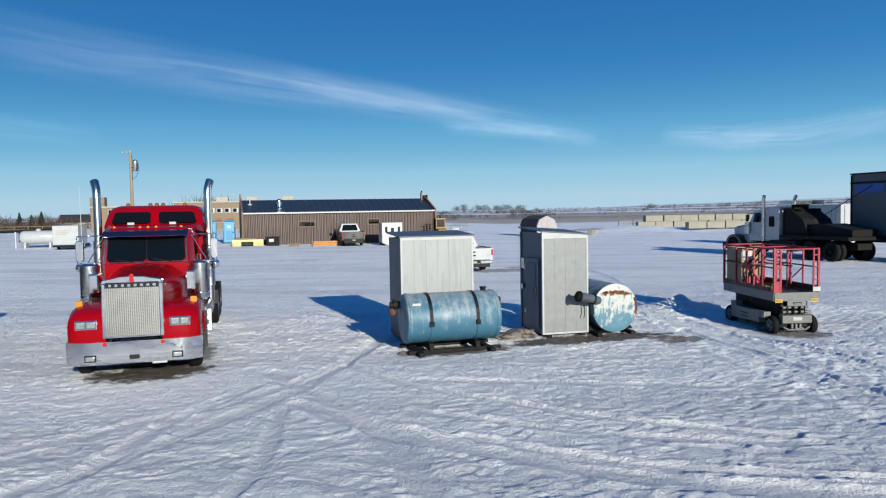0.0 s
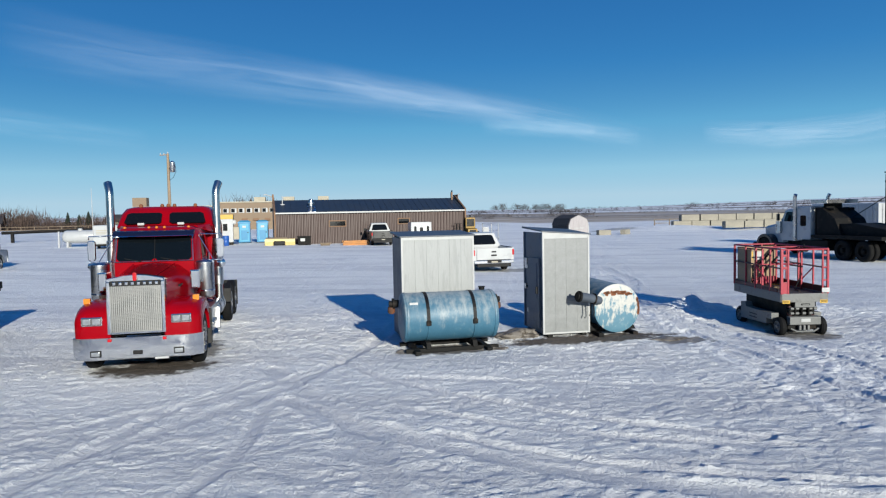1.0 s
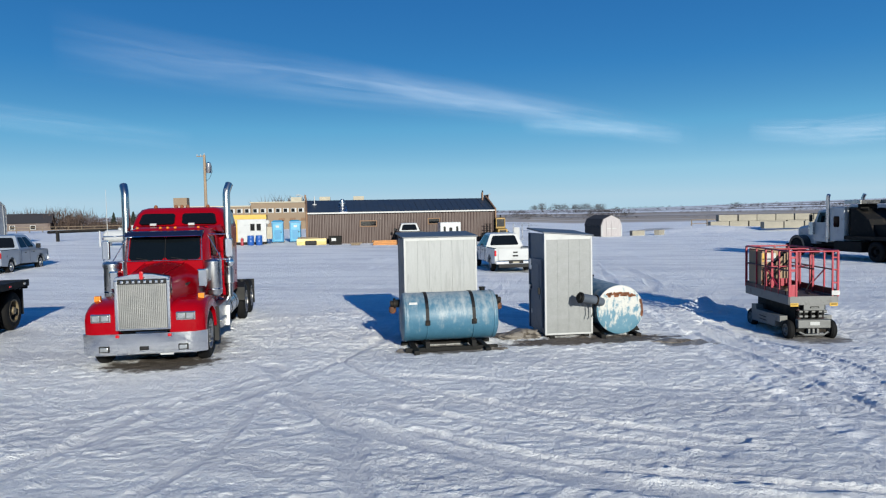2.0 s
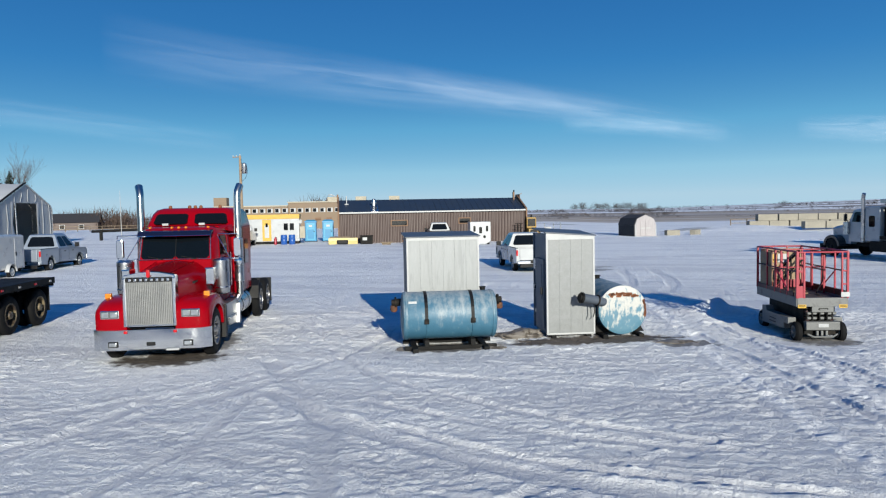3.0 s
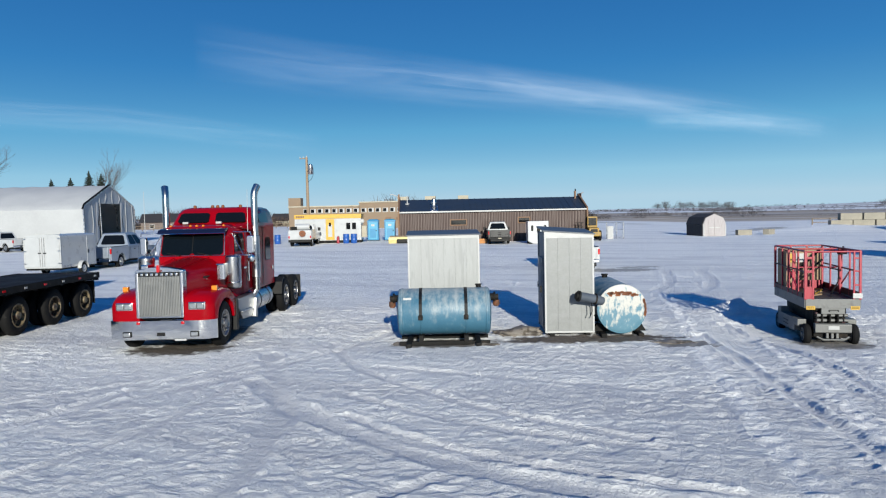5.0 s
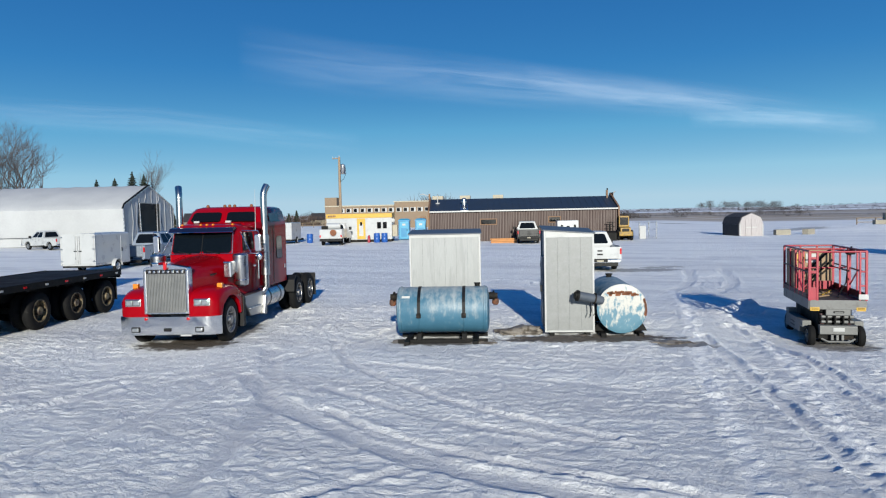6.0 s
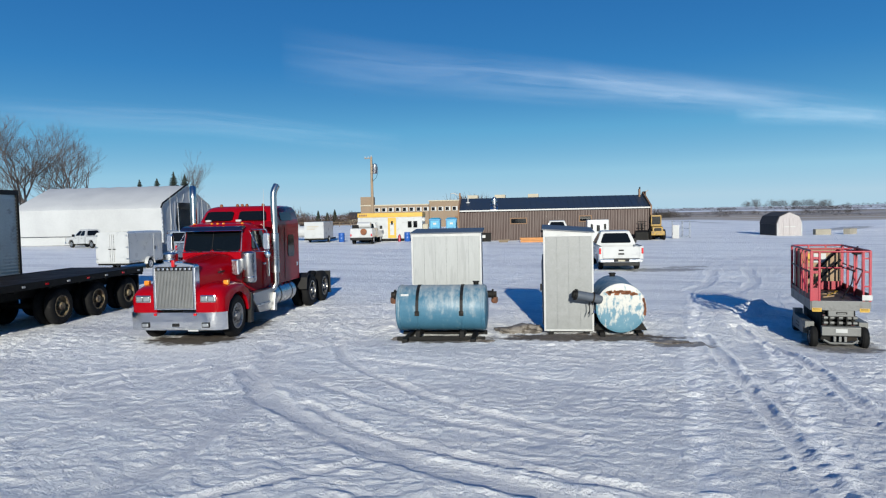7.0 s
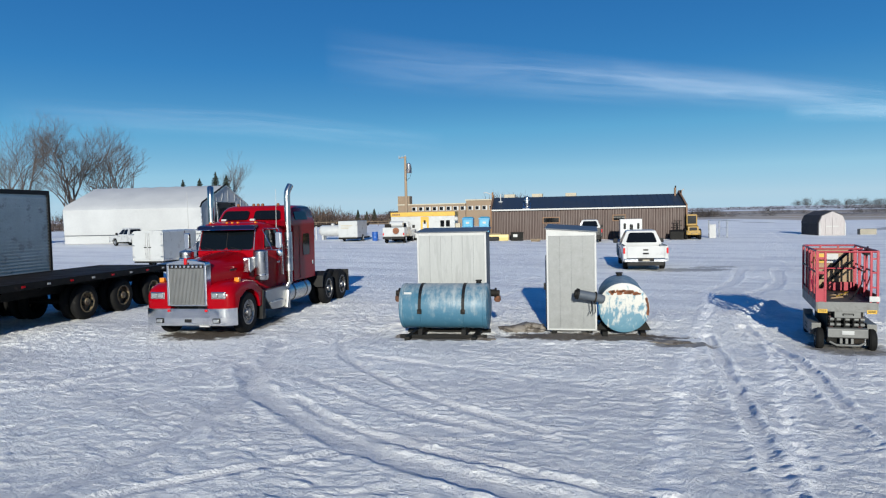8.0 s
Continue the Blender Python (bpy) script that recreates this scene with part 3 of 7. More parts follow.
# ---------- insulated skid sheds and tanks ----------
def panel_shed(name, m, w, d, h, face, side, n_seams, label, door, fall=0.0):
    """fall: by how much the roof drops from one side to the other along x."""
    s = thing(name, m, label, "shed")
    part("body", prism(B(), [(0.02, 0.10), (w - 0.02, 0.10), (w - 0.02, h - 0.03 - fall), (0.02, h - 0.03)], "y", 0.03, d - 0.02), side, s)
    seams = n_seams
    pw = (w - 0.09) / seams
    for i in range(seams):
        box_part("panel", (0.045 + i * pw + 0.0015, 0.045 + (i + 1) * pw - 0.0015, 0.010 + 0.0015 * (i % 2), 0.030, 0.14, h - 0.07 - fall), face, s)
    box_part("trim", (0.0, 0.045, 0.0, 0.06, 0.10, h), M_TRIM, s, 0.006)
    box_part("trim", (w - 0.045, w, 0.0, 0.06, 0.10, h - fall), M_TRIM, s, 0.006)
    part("trim", prism(B(), [(0.045, h - 0.07 - fall), (w - 0.045, h - 0.07 - fall), (w - 0.045, h - fall), (0.045, h)], "y", 0.0, 0.06), M_TRIM, s)
    box_part("trim", (0.045, w - 0.045, 0.0, 0.06, 0.10, 0.14), M_TRIM, s, 0.006)
    part("roof", loft(B(), [[(x, -0.03, h + 0.002 - f), (x, d + 0.03, h + 0.06 - f), (x, d + 0.03, h + 0.10 - f), (x, -0.03, h + 0.025 - f)] for x, f in ((-0.03, 0.0), (w + 0.03, fall))]), M_SLATE, s, "dark slate metal roof")
    for x in (0.10, w - 0.22):
        box_part("skid", (x, x + 0.12, -0.04, d + 0.04, 0.0, 0.10), M_FRAME, s, 0.01)
    if door:
        box_part("corner_trim", (-0.006, 0.02, d - 0.07, d, 0.10, h - 0.03), side, s, 0.004)
        dr = box_part("door", (-0.035, 0.018, 0.20, d - 0.42, 0.22, h - 0.62), side, s, 0.008, "grey steel door with raised panel")
        box_part("raised_panel", (-0.048, -0.03, 0.32, d - 0.54, 0.90, h - 0.74), side, dr, 0.006)
        box_part("door_handle", (-0.085, -0.03, 0.26, 0.30, 1.02, 1.18), M_BLACK, dr, 0.008)
        for z in (0.5, 1.55):
            box_part("hinge", (-0.05, -0.03, d - 0.45, d - 0.40, z, z + 0.10), M_DULLCHROME, dr, 0.004)
        box_part("vent", (-0.02, 0.018, d - 0.30, d - 0.12, 1.55, 1.80), M_DULLCHROME, s, 0.006, "small pale louvred vent")
        box_part("junction_box", (-0.05, 0.018, d - 0.28, d - 0.16, 1.05, 1.18), M_DULLCHROME, s, 0.008)
    return s


shed_a = panel_shed("panel_shed", pose(-1.18, 20.20, 0, 0, 0, 18.5), 1.71, 1.25, 2.40, M_WHITEPANEL, M_SLATE, 6,
                    "tall off-white metal-clad skid shed with dark roof", False)
shed_b = panel_shed("panel_shed", pose(2.0, 20.66, 0, 0, 0, 15.5), 1.14, 1.42, 2.46, M_GALV, M_GREYSIDE, 4,
                    "tall grey galvanised skid shed with a side door", True, 0.09)


def blue_tank(m):
    s = thing("storage_tank", m, "weathered blue steel cylinder tank strapped on skids", "tank")
    r, L, zc = 0.52, 2.0, 0.725
    h = L / 2
    lathe_prof = [(-h - 0.05, 0.02), (-h - 0.045, 0.30), (-h - 0.02, r - 0.05), (-h, r - 0.008), (-h + 0.02, r), (h - 0.02, r), (h, r - 0.008), (h + 0.02, r - 0.05), (h + 0.045, 0.30), (h + 0.05, 0.02)]
    part("shell", lathe(B(), (0, 0, zc), (1, 0, 0), lathe_prof, 48), M_TANKBLUE, s, "blue paint faded and scuffed to pale grey", 30)
    for x in (-h + 0.06, h - 0.06):
        part("rim_band", lathe(B(), (x - 0.025, 0, zc), (1, 0, 0), [(0, r + 0.002), (0.008, r + 0.012), (0.042, r + 0.012), (0.05, r + 0.002)], 48), M_TANKBLUE, s, "", 30)
    for x in (-0.52, 0.48):
        bm = B()
        rows = []
        for q in range(15):
            a = radians(-14 + 180 * q / 14)
            c, d = math.cos(a), math.sin(a)
            rows.append([(x + dx, -rr * c, zc + rr * d) for dx, rr in ((-0.035, r + 0.003), (0.035, r + 0.003), (0.035, r + 0.012), (-0.035, r + 0.012))])
        part("strap", loft(bm, rows), M_BLACK, s, "black steel strap")
        part("strap_rod", tube(B(), [(x, -(r + 0.012) * math.cos(radians(a)), zc + (r + 0.012) * math.sin(radians(a))) for a in (-14, -30, -46, -62)], 0.012, 6), M_TANKBLUE, s)
        part("cradle", prism(B(), [(-0.52, 0.10), (0.52, 0.10), (0.46, 0.24), (0.2, 0.255), (-0.2, 0.255), (-0.46, 0.24)], "x", x - 0.05, x + 0.05, 0.01), M_FRAME, s)
        box_part("buckle", (x - 0.05, x + 0.05, -r - 0.04, -r + 0.005, zc - 0.12, zc - 0.02), M_FRAME, s, 0.006)
    for x in (-0.78, 0.74):
        box_part("skid", (x - 0.06, x + 0.06, -0.72, 0.72, 0.0, 0.11), M_FRAME, s, 0.012, "dark rusty skid beam")
    for y in (-0.42, 0.42):
        box_part("skid_rail", (-1.0, 1.0, y - 0.05, y + 0.05, 0.03, 0.115), M_FRAME, s, 0.01)
    for sgn in (-1, 1):
        n = part("nozzle", lathe(B(), (sgn * (h + 0.0), 0.24, zc + 0.27), (sgn, 0, 0), [(0, 0.085), (0.13, 0.085), (0.132, 0.12), (0.17, 0.12), (0.172, 0.07), (0.24, 0.065)], 20), M_FRAME, s, "dark pipe nozzle with flange", 40)
        part("cap", lathe(B(), (sgn * (h + 0.19), 0.24, zc + 0.20), (0, 0, -1), [(0, 0.075), (0.10, 0.08), (0.14, 0.05)], 16), M_RUST, n, "orange rusty cap", 40)
    part("fill_neck", lathe(B(), (h - 0.22, 0.05, zc + r - 0.01), (0, 0, 1), [(0, 0.06), (0.06, 0.06), (0.062, 0.075), (0.085, 0.075)], 16), M_FRAME, s, "", 40)
    box_part("label_plate", (-0.90, -0.72, -r * 0.80, -r * 0.76, zc + 0.28, zc + 0.36), M_TRIM, s, 0.004, "small white faded label")
    return s


blue_tank(pose(-0.11, 19.60, 0, 0, 0, 17.0))


def end_tank(m):
    s = thing("storage_tank", m, "blue steel tank with flaking white end", "tank")
    r, L, zc = 0.55, 2.3, 0.66
    part("shell", lathe(B(), (0, 0.01, zc), (0, 1, 0), [(0, r), (0.03, r + 0.004), (L - 0.05, r + 0.004), (L, r - 0.03), (L + 0.04, r - 0.2), (L + 0.05, 0.02)], 48), M_TANKBLUE, s, "", 30)
    e = part("end_plate", lathe(B(), (0, 0.02, zc), (0, -1, 0), [(0, r + 0.012), (0.03, r + 0.012), (0.04, r - 0.01), (0.05, r - 0.12), (0.055, 0.02)], 48), M_TANKEND, s, "pale end plate with flaking paint and rust", 25)
    bm = B()
    random.seed(5)
    for k in range(26):
        x = -0.27 + 0.58 * k / 25 + random.uniform(-0.02, 0.02)
        z = zc + 0.36 + random.uniform(-0.035, 0.03) - 0.06 * abs(x)
        w, hh = random.uniform(0.03, 0.085), random.uniform(0.014, 0.042)
        prism(bm, [(x + w * math.cos(a) * random.uniform(0.7, 1.2), z + hh * math.sin(a) * random.uniform(0.7, 1.2)) for a in (0, 1, 2, 3, 4, 5.2)], "y", -0.026, -0.041)
    part("rust_streak", bm, M_RUST, e)
    bm = B()
    for k in range(12):
        a = -0.25 + 0.65 * k / 11
        c = Vector((math.cos(a) * (r - 0.02), 0, zc + math.sin(a) * (r - 0.02)))
        prism(bm, [(c.x + 0.03 * math.cos(q) * random.uniform(0.6, 1.3), c.z + 0.05 * math.sin(q) * random.uniform(0.6, 1.3)) for q in (0, 1.1, 2.2, 3.2, 4.2, 5.3)], "y", -0.006, -0.031)
    part("rust_edge", bm, M_RUST, e)
    part("hatch", lathe(B(), (-0.02, 1.9, zc + r - 0.01), (0, 0, 1), [(0, 0.07), (0.07, 0.07), (0.072, 0.09), (0.10, 0.09)], 16), M_FRAME, s, "", 40)
    for y in (0.35, 1.8):
        part("saddle", prism(B(), [(-0.62, 0.10), (0.62, 0.10), (0.50, 0.30), (0.38, 0.26), (0.2, 0.135), (-0.2, 0.135), (-0.38, 0.26), (-0.50, 0.30)], "y", y - 0.05, y + 0.05, 0.01), M_FRAME, s)
    for x in (-0.42, 0.42):
        box_part("skid_rail", (x - 0.06, x + 0.06, -0.10, 2.5, 0.005, 0.11), M_FRAME, s, 0.01)
    n = pipe_part("outlet_pipe", [(-0.46, -0.08, zc + 0.20), (-0.60, -0.16, zc + 0.25), (-1.02, -0.26, zc + 0.34)], [0.095, 0.10, 0.105], M_SLATE, s, 16, "dark grey insulated outlet pipe")
    part("flange", lathe(B(), (-1.0, -0.255, zc + 0.335), (-0.95, -0.2, 0.2), [(0, 0.125), (0.05, 0.125), (0.052, 0.09), (0.09, 0.085)], 20), M_FRAME, n, "", 40)
    part("flange", lathe(B(), (-0.62, -0.165, zc + 0.255), (-0.95, -0.2, 0.2), [(0, 0.125), (0.03, 0.125)], 20), M_FRAME, n, "", 40)
    for k, dx in enumerate((-0.72, -0.64)):
        pipe_part("valve_handle", [(dx, -0.18, zc + 0.17), (dx + 0.01, -0.19, zc - 0.02 - 0.06 * k), (dx - 0.03, -0.20, zc - 0.12)], 0.012, M_BLACK, n, 6)
    return s


end_tank(pose(3.71, 20.98, 0, 0, 0, 15.5))


def frozen_base():
    """Dark timbers and dirty ice on which the shed and the tank stand."""
    random.seed(8)
    s = thing("timber_mat", pose(2.0, 20.52, 0, 0, 0, 15.5), "dark wet timber mat frozen into the snow", "timber mat")
    for i in range(5):
        box_part("plank", (-0.25 + random.uniform(-0.08, 0.08), 2.55 + random.uniform(-0.15, 0.2), -0.28 + 0.30 * i, 0.0 + 0.30 * i, -0.03, 0.004 + 0.012 * random.random()), M_FRAME, s, 0.008)


frozen_base()


def ice_lump(m, sx, sy, sz, seed, label):
    bm = B()
    bmesh.ops.create_icosphere(bm, subdivisions=4, radius=1)
    for v in bm.verts:
        p = v.co.copy()
        k = 1 + 0.45 * noise.noise(p * 1.7 + Vector((seed, 0, 0))) + 0.25 * noise.noise(p * 4.5 + Vector((0, seed, 0))) + 0.12 * noise.noise(p * 11)
        v.co = Vector((p.x * sx * k, p.y * sy * k, max(p.z * sz * k, -0.05)))
    ob = part("ice_lump", bm, M_DIRTICE, None, "", 80)
    ob.matrix_world = m
    return tagged(ob, label, "ice")


ice_lump(pose(1.35, 20.75, 0.0, 0, 0, 20), 0.62, 0.34, 0.20, 3, "dirty brown lump of frozen slush beside the shed")
ice_lump(pose(4.85, 20.55, -0.02, 0, 0, 10), 0.45, 0.22, 0.07, 7, "low dark patch of slush beside the tank")
ice_lump(pose(0.85, 19.45, -0.02, 0, 0, 10), 0.40, 0.22, 0.09, 9, "dark slush at the end of the tank skid")
ice_lump(pose(-0.95, 19.15, -0.02, 0, 0, 10), 0.30, 0.18, 0.08, 12, "dark slush at the end of the tank skid")


# ---------- vehicles ----------
def wheel(parent, x, y, r, w, side, rim_mat, dual=False, tyre_mat=None, hub=True, lugs=0):
    """A wheel whose outer face looks along side * x; x is that face."""
    bm = B()
    s = side
    def tyre_at(x0):
        lathe(bm, (x0 - s * w, y, r), (s, 0, 0), [(0.02, r * 0.60), (0.01, r * 0.72), (0.02, r * 0.90), (0.05, r * 0.975), (w * 0.3, r), (w * 0.7, r), (w - 0.05, r * 0.975), (w - 0.02, r * 0.90), (w - 0.005, r * 0.74), (w - 0.02, r * 0.60)], 36, caps=False)
    tyre_at(x)
    if dual:
        tyre_at(x - s * (w + 0.06))
    wob = part("wheel", bm, tyre_mat or M_RUBBER, parent, "black rubber tyre", 40)
    R = r * 0.60
    deep = 0.13 if dual else 0.03
    bm = B()
    lathe(bm, (x - s * 0.02, y, r), (s, 0, 0), [(-0.14, R * 0.98), (-0.01, R), (0.006, R), (0.008, R * 0.90), (-deep, R * 0.82), (-deep - 0.01, R * 0.40), (-0.02, R * 0.36), (0.02, R * 0.30), (0.03, 0.01)], 28)
    rim = part("rim", bm, rim_mat, wob, "", 35)
    for k in range(lugs):
        a = 2 * math.pi * k / lugs
        c = Vector((x - s * (deep + 0.01), y + R * 0.56 * math.cos(a), r + R * 0.56 * math.sin(a)))
        part("lug_nut", lathe(B(), c, (s, 0, 0), [(-0.02, 0.022), (0.03, 0.020), (0.045, 0.01)], 8), rim_mat, wob)
    return wob


def slab(bm, quad, inset=0.0, lift=0.006, thick=0.02, bulge=0.0):
    """A thin panel lying on a four-cornered face, its corners rounded off a little."""
    q = [Vector(p) for p in quad]
    c = sum(q, Vector()) / 4
    n = (q[1] - q[0]).cross(q[3] - q[0]).normalized()
    pts = []
    for i in range(4):
        a, b, d = q[i], q[(i + 1) % 4], q[i - 1]
        k = a + ((b - a).normalized() + (d - a).normalized()) * inset
        for e, f in ((d, 0.12), (b, 0.12)):
            pts.append(k + (e - a).normalized() * min(0.06, f * (e - a).length))
    loft(bm, [[p + n * (lift - thick) for p in pts], [p + n * lift for p in pts]])
    return bm


def lerp4(q, u, v):
    q = [Vector(p) for p in q]
    return (q[0] * (1 - u) + q[1] * u) * (1 - v) + (q[3] * (1 - u) + q[2] * u) * v


def sub_quad(q, u0, u1, v0, v1):
    return [lerp4(q, u0, v0), lerp4(q, u1, v0), lerp4(q, u1, v1), lerp4(q, u0, v1)]


def rounded(x0, x1, z0, z1, r, n=4):
    """A rounded rectangle, counter-clockwise."""
    out = []
    for cx, cz, a0 in ((x1 - r, z1 - r, 0), (x0 + r, z1 - r, 90), (x0 + r, z0 + r, 180), (x1 - r, z0 + r, 270)):
        for i in range(n + 1):
            a = radians(a0 + 90 * i / n)
            out.append((cx + r * math.cos(a), cz + r * math.sin(a)))
    return out


def conventional_truck(m):
    t = thing("semi_truck", m, "red long-nose semi truck with chrome grille and tall stacks", "truck")
    # chassis
    for x in (-0.43, 0.36):
        box_part("frame_rail", (x, x + 0.08, 0.35, 9.1, 0.62, 0.88), M_FRAME, t, 0.01)
    for y in (1.2, 4.6, 6.0, 7.3, 8.9):
        box_part("cross_member", (-0.36, 0.36, y, y + 0.12, 0.66, 0.84), M_FRAME, t, 0.01)
    for y in (0.95, 6.62, 7.97):
        part("axle", cyl(B(), (-0.95, y, 0.50), (0.95, y, 0.50), 0.085, n=12), M_FRAME, t, "", 40)
    # front bumper: wrapped round at its ends
    prof = []
    for i in range(13):
        x = -1.16 + 2.32 * i / 12
        prof.append((x, 0.30 * max(0.0, abs(x) - 0.87) ** 1.6 / 0.29 ** 1.6 * 0.55))
    back = [(x, y + 0.03) for x, y in reversed(prof)]
    bm = B()
    rows = []
    for z, dy in ((0.31, 0.012), (0.33, 0.0), (0.52, -0.004), (0.725, -0.006)):
        rows.append([(x, y + dy, z) for x, y in prof] + [(x, y + 0.05, z) for x, y in back])
    loft(bm, rows)
    bump = part("bumper", bm, M_CHROME, t, "polished chrome bumper", 35)
    for s in (-1, 1):
        box_part("fog_lamp", (s * 0.735 - 0.095, s * 0.735 + 0.095, -0.03, 0.03, 0.375, 0.495), M_BLACK, bump, 0.012, "black-rimmed fog lamp")
        box_part("fog_lens", (s * 0.735 - 0.075, s * 0.735 + 0.075, -0.045, -0.02, 0.395, 0.475), M_LENS, bump, 0.014)
        box_part("marker_lens", (s * 0.485 - 0.035, s * 0.485 + 0.035, -0.03, 0.02, 0.65, 0.71), M_REDLENS, bump, 0.012)
    box_part("tow_opening", (-0.085, 0.085, -0.022, 0.02, 0.395, 0.47), M_BLACK, bump, 0.01)
    box_part("plate_bracket", (0.30, 0.55, -0.02, 0.02, 0.290, 0.325), M_TRIM, bump, 0.003)
    part("axle_beam", tube(B(), [(-0.95, 0.95, 0.50), (-0.55, 0.95, 0.42), (0.55, 0.95, 0.42), (0.95, 0.95, 0.50)], 0.07, 8), M_FRAME, t, "", 40)
    # grille
    # shell: two posts, a foot and a peaked brow
    g = part("grille_surround", prism(B(), [(-0.515, 0.79), (-0.515, 1.79), (-0.49, 1.83), (-0.2, 1.88), (0, 1.90), (0.2, 1.88), (0.49, 1.83), (0.515, 1.79), (0.515, 0.79)], "y", 0.03, 0.22, 0.012), M_CHROME, t, "chrome grille shell")
    for x in (-1, 1):
        box_part("grille_post", (x * 0.515, x * 0.452, -0.012, 0.04, 0.79, 1.77), M_CHROME, g, 0.014)
    box_part("grille_foot", (-0.452, 0.452, -0.008, 0.04, 0.79, 0.825), M_CHROME, g, 0.008)
    part("grille_brow", prism(B(), [(-0.515, 1.77), (-0.49, 1.825), (-0.2, 1.875), (0, 1.895), (0.2, 1.875), (0.49, 1.825), (0.515, 1.77), (0.44, 1.79), (0.2, 1.825), (0, 1.835), (-0.2, 1.825), (-0.44, 1.79)], "y", -0.016, 0.05, 0.006), M_CHROME, g)
    box_part("grille_mesh", (-0.452, 0.452, 0.0, 0.035, 0.82, 1.69), M_GRILLEBACK, g, 0.004, "dark core behind the bars")
    bm = B()
    for i in range(26):
        x = -0.44 + 0.88 * i / 25
        box(bm, x - 0.0095, x + 0.0095, -0.022, 0.0, 0.82, 1.69)
    for i in range(34):
        z = 0.84 + 0.83 * i / 33
        box(bm, -0.45, 0.45, -0.013, 0.0, z - 0.005, z + 0.005)
    part("grille_mesh_bar", bm, M_GRILLE, g, "fine silver mesh")
    # raised trim on the shell's brow, drawn as plain shapes
    box_part("brow_recess", (-0.45, 0.45, 0.018, 0.034, 1.69, 1.785), M_BLACK, g, 0.0, "dark recess under the brow")
    for k in range(8):
        x = -0.375 + 0.107 * k
        box_part("brow_letter_bar", (x - 0.030, x + 0.030, -0.004, 0.024, 1.705, 1.765), M_CHROME, g, 0.012)
    part("emblem", prism(B(), rounded(-0.035, 0.035, 1.78, 1.94, 0.03), "y", -0.04, 0.03, 0.008), M_REDLENS, g, "red enamel hood badge")
    # hood
    rings = []
    for y, hw, zt, zs in ((0.20, 0.505, 1.84, 1.72), (0.6, 0.57, 1.87, 1.72), (1.1, 0.65, 1.91, 1.72), (1.6, 0.73, 1.955, 1.72), (2.04, 0.79, 1.99, 1.74)):
        rings.append([(-hw, y, 0.95), (-hw, y, zs - 0.22), (-hw + 0.02, y, zs - 0.08), (-hw + 0.10, y, zs + 0.04), (-hw * 0.62, y, zt - 0.05), (-hw * 0.28, y, zt - 0.005), (0, y, zt + 0.012),
                      (hw * 0.28, y, zt - 0.005), (hw * 0.62, y, zt - 0.05), (hw - 0.10, y, zs + 0.04), (hw - 0.02, y, zs - 0.08), (hw, y, zs - 0.22), (hw, y, 0.95)])
    hood = part("hood", loft(B(), rings), M_RED, t, "glossy red hood", 40)
    for s in (-1, 1):
        part("hood_badge", prism(B(), [(0.95, 1.56), (1.30, 1.565), (1.28, 1.60), (0.97, 1.595)], "x", s * 0.62, s * 0.665, 0.004), M_BLACK, hood, "dark badge strip")
        pipe_part("hood_seam_trim", [(s * 0.29, 0.25, 1.84), (s * 0.35, 1.1, 1.905), (s * 0.42, 2.0, 1.98)], 0.006, M_RED, hood, 5)
    box_part("radiator_block", (-0.5, 0.5, 0.2, 1.5, 0.72, 1.0), M_BLACK, t, 0.02)
    # front fenders with arches
    for s in (-1, 1):
        bm = B()
        outer = []
        arch = []
        for i in range(15):
            a = radians(180 - 180 * i / 14)
            arch.append((0.93 + 0.60 * math.cos(a), 0.60 + 0.55 * math.sin(a)))
        top = [(1.78, 0.66), (1.74, 0.96), (1.60, 1.20), (1.30, 1.34), (0.95, 1.37), (0.55, 1.345), (0.25, 1.28), (0.10, 1.19), (0.05, 1.05), (0.06, 0.72), (0.25, 0.66)]
        prof2 = arch + top
        ring = lambda x, sh: [(x, y + sh * (0.10 if y < 0.3 else 0), z - sh * (0.10 if z > 1.15 else 0.03 if z > 1.0 else 0)) for y, z in prof2]
        loft(bm, [ring(s * 0.48, 0), ring(s * 0.90, 0), ring(s * 1.04, 0.3), ring(s * 1.11, 0.8), ring(s * 1.135, 1.5)])
        fen = part("fender", bm, M_RED, t, "glossy red front fender", 45)
        hl = box_part("headlight", (s * 0.79 - 0.185, s * 0.79 + 0.185, 0.015, 0.14, 0.955, 1.125), M_CHROME, t, 0.02, "chrome twin headlight")
        box_part("headlight_recess", (s * 0.79 - 0.165, s * 0.79 + 0.165, 0.006, 0.03, 0.972, 1.108), M_GRILLEBACK, hl)
        for dx in (-0.083, 0.083):
            box_part("headlight_lens", (s * 0.79 + dx - 0.072, s * 0.79 + dx + 0.072, -0.008, 0.03, 0.985, 1.095), M_LENS, hl, 0.014)
        box_part("turn_signal", (s * 1.0 - 0.06, s * 1.0 + 0.06, 0.55, 0.66, 1.31, 1.42), M_AMBER, t, 0.015, "amber turn signal on the fender")
        wheel(t, s * 1.12, 0.95, 0.52, 0.28, s, M_WHEELRIM, lugs=10)
        mf = part("mud_flap", prism(B(), [(1.60, 0.25), (1.78, 0.25), (1.80, 0.95), (1.70, 1.0)], "x", s * 0.75, s * 1.16, 0.005), M_BLACK, t)
    # cab
    def ring(z, x, y0, y1, c=0.12):
        return [(-x + c, y0, z), (x - c, y0, z), (x, y0 + 2 * c, z), (x, y1, z), (-x, y1, z), (-x, y0 + 2 * c, z)]
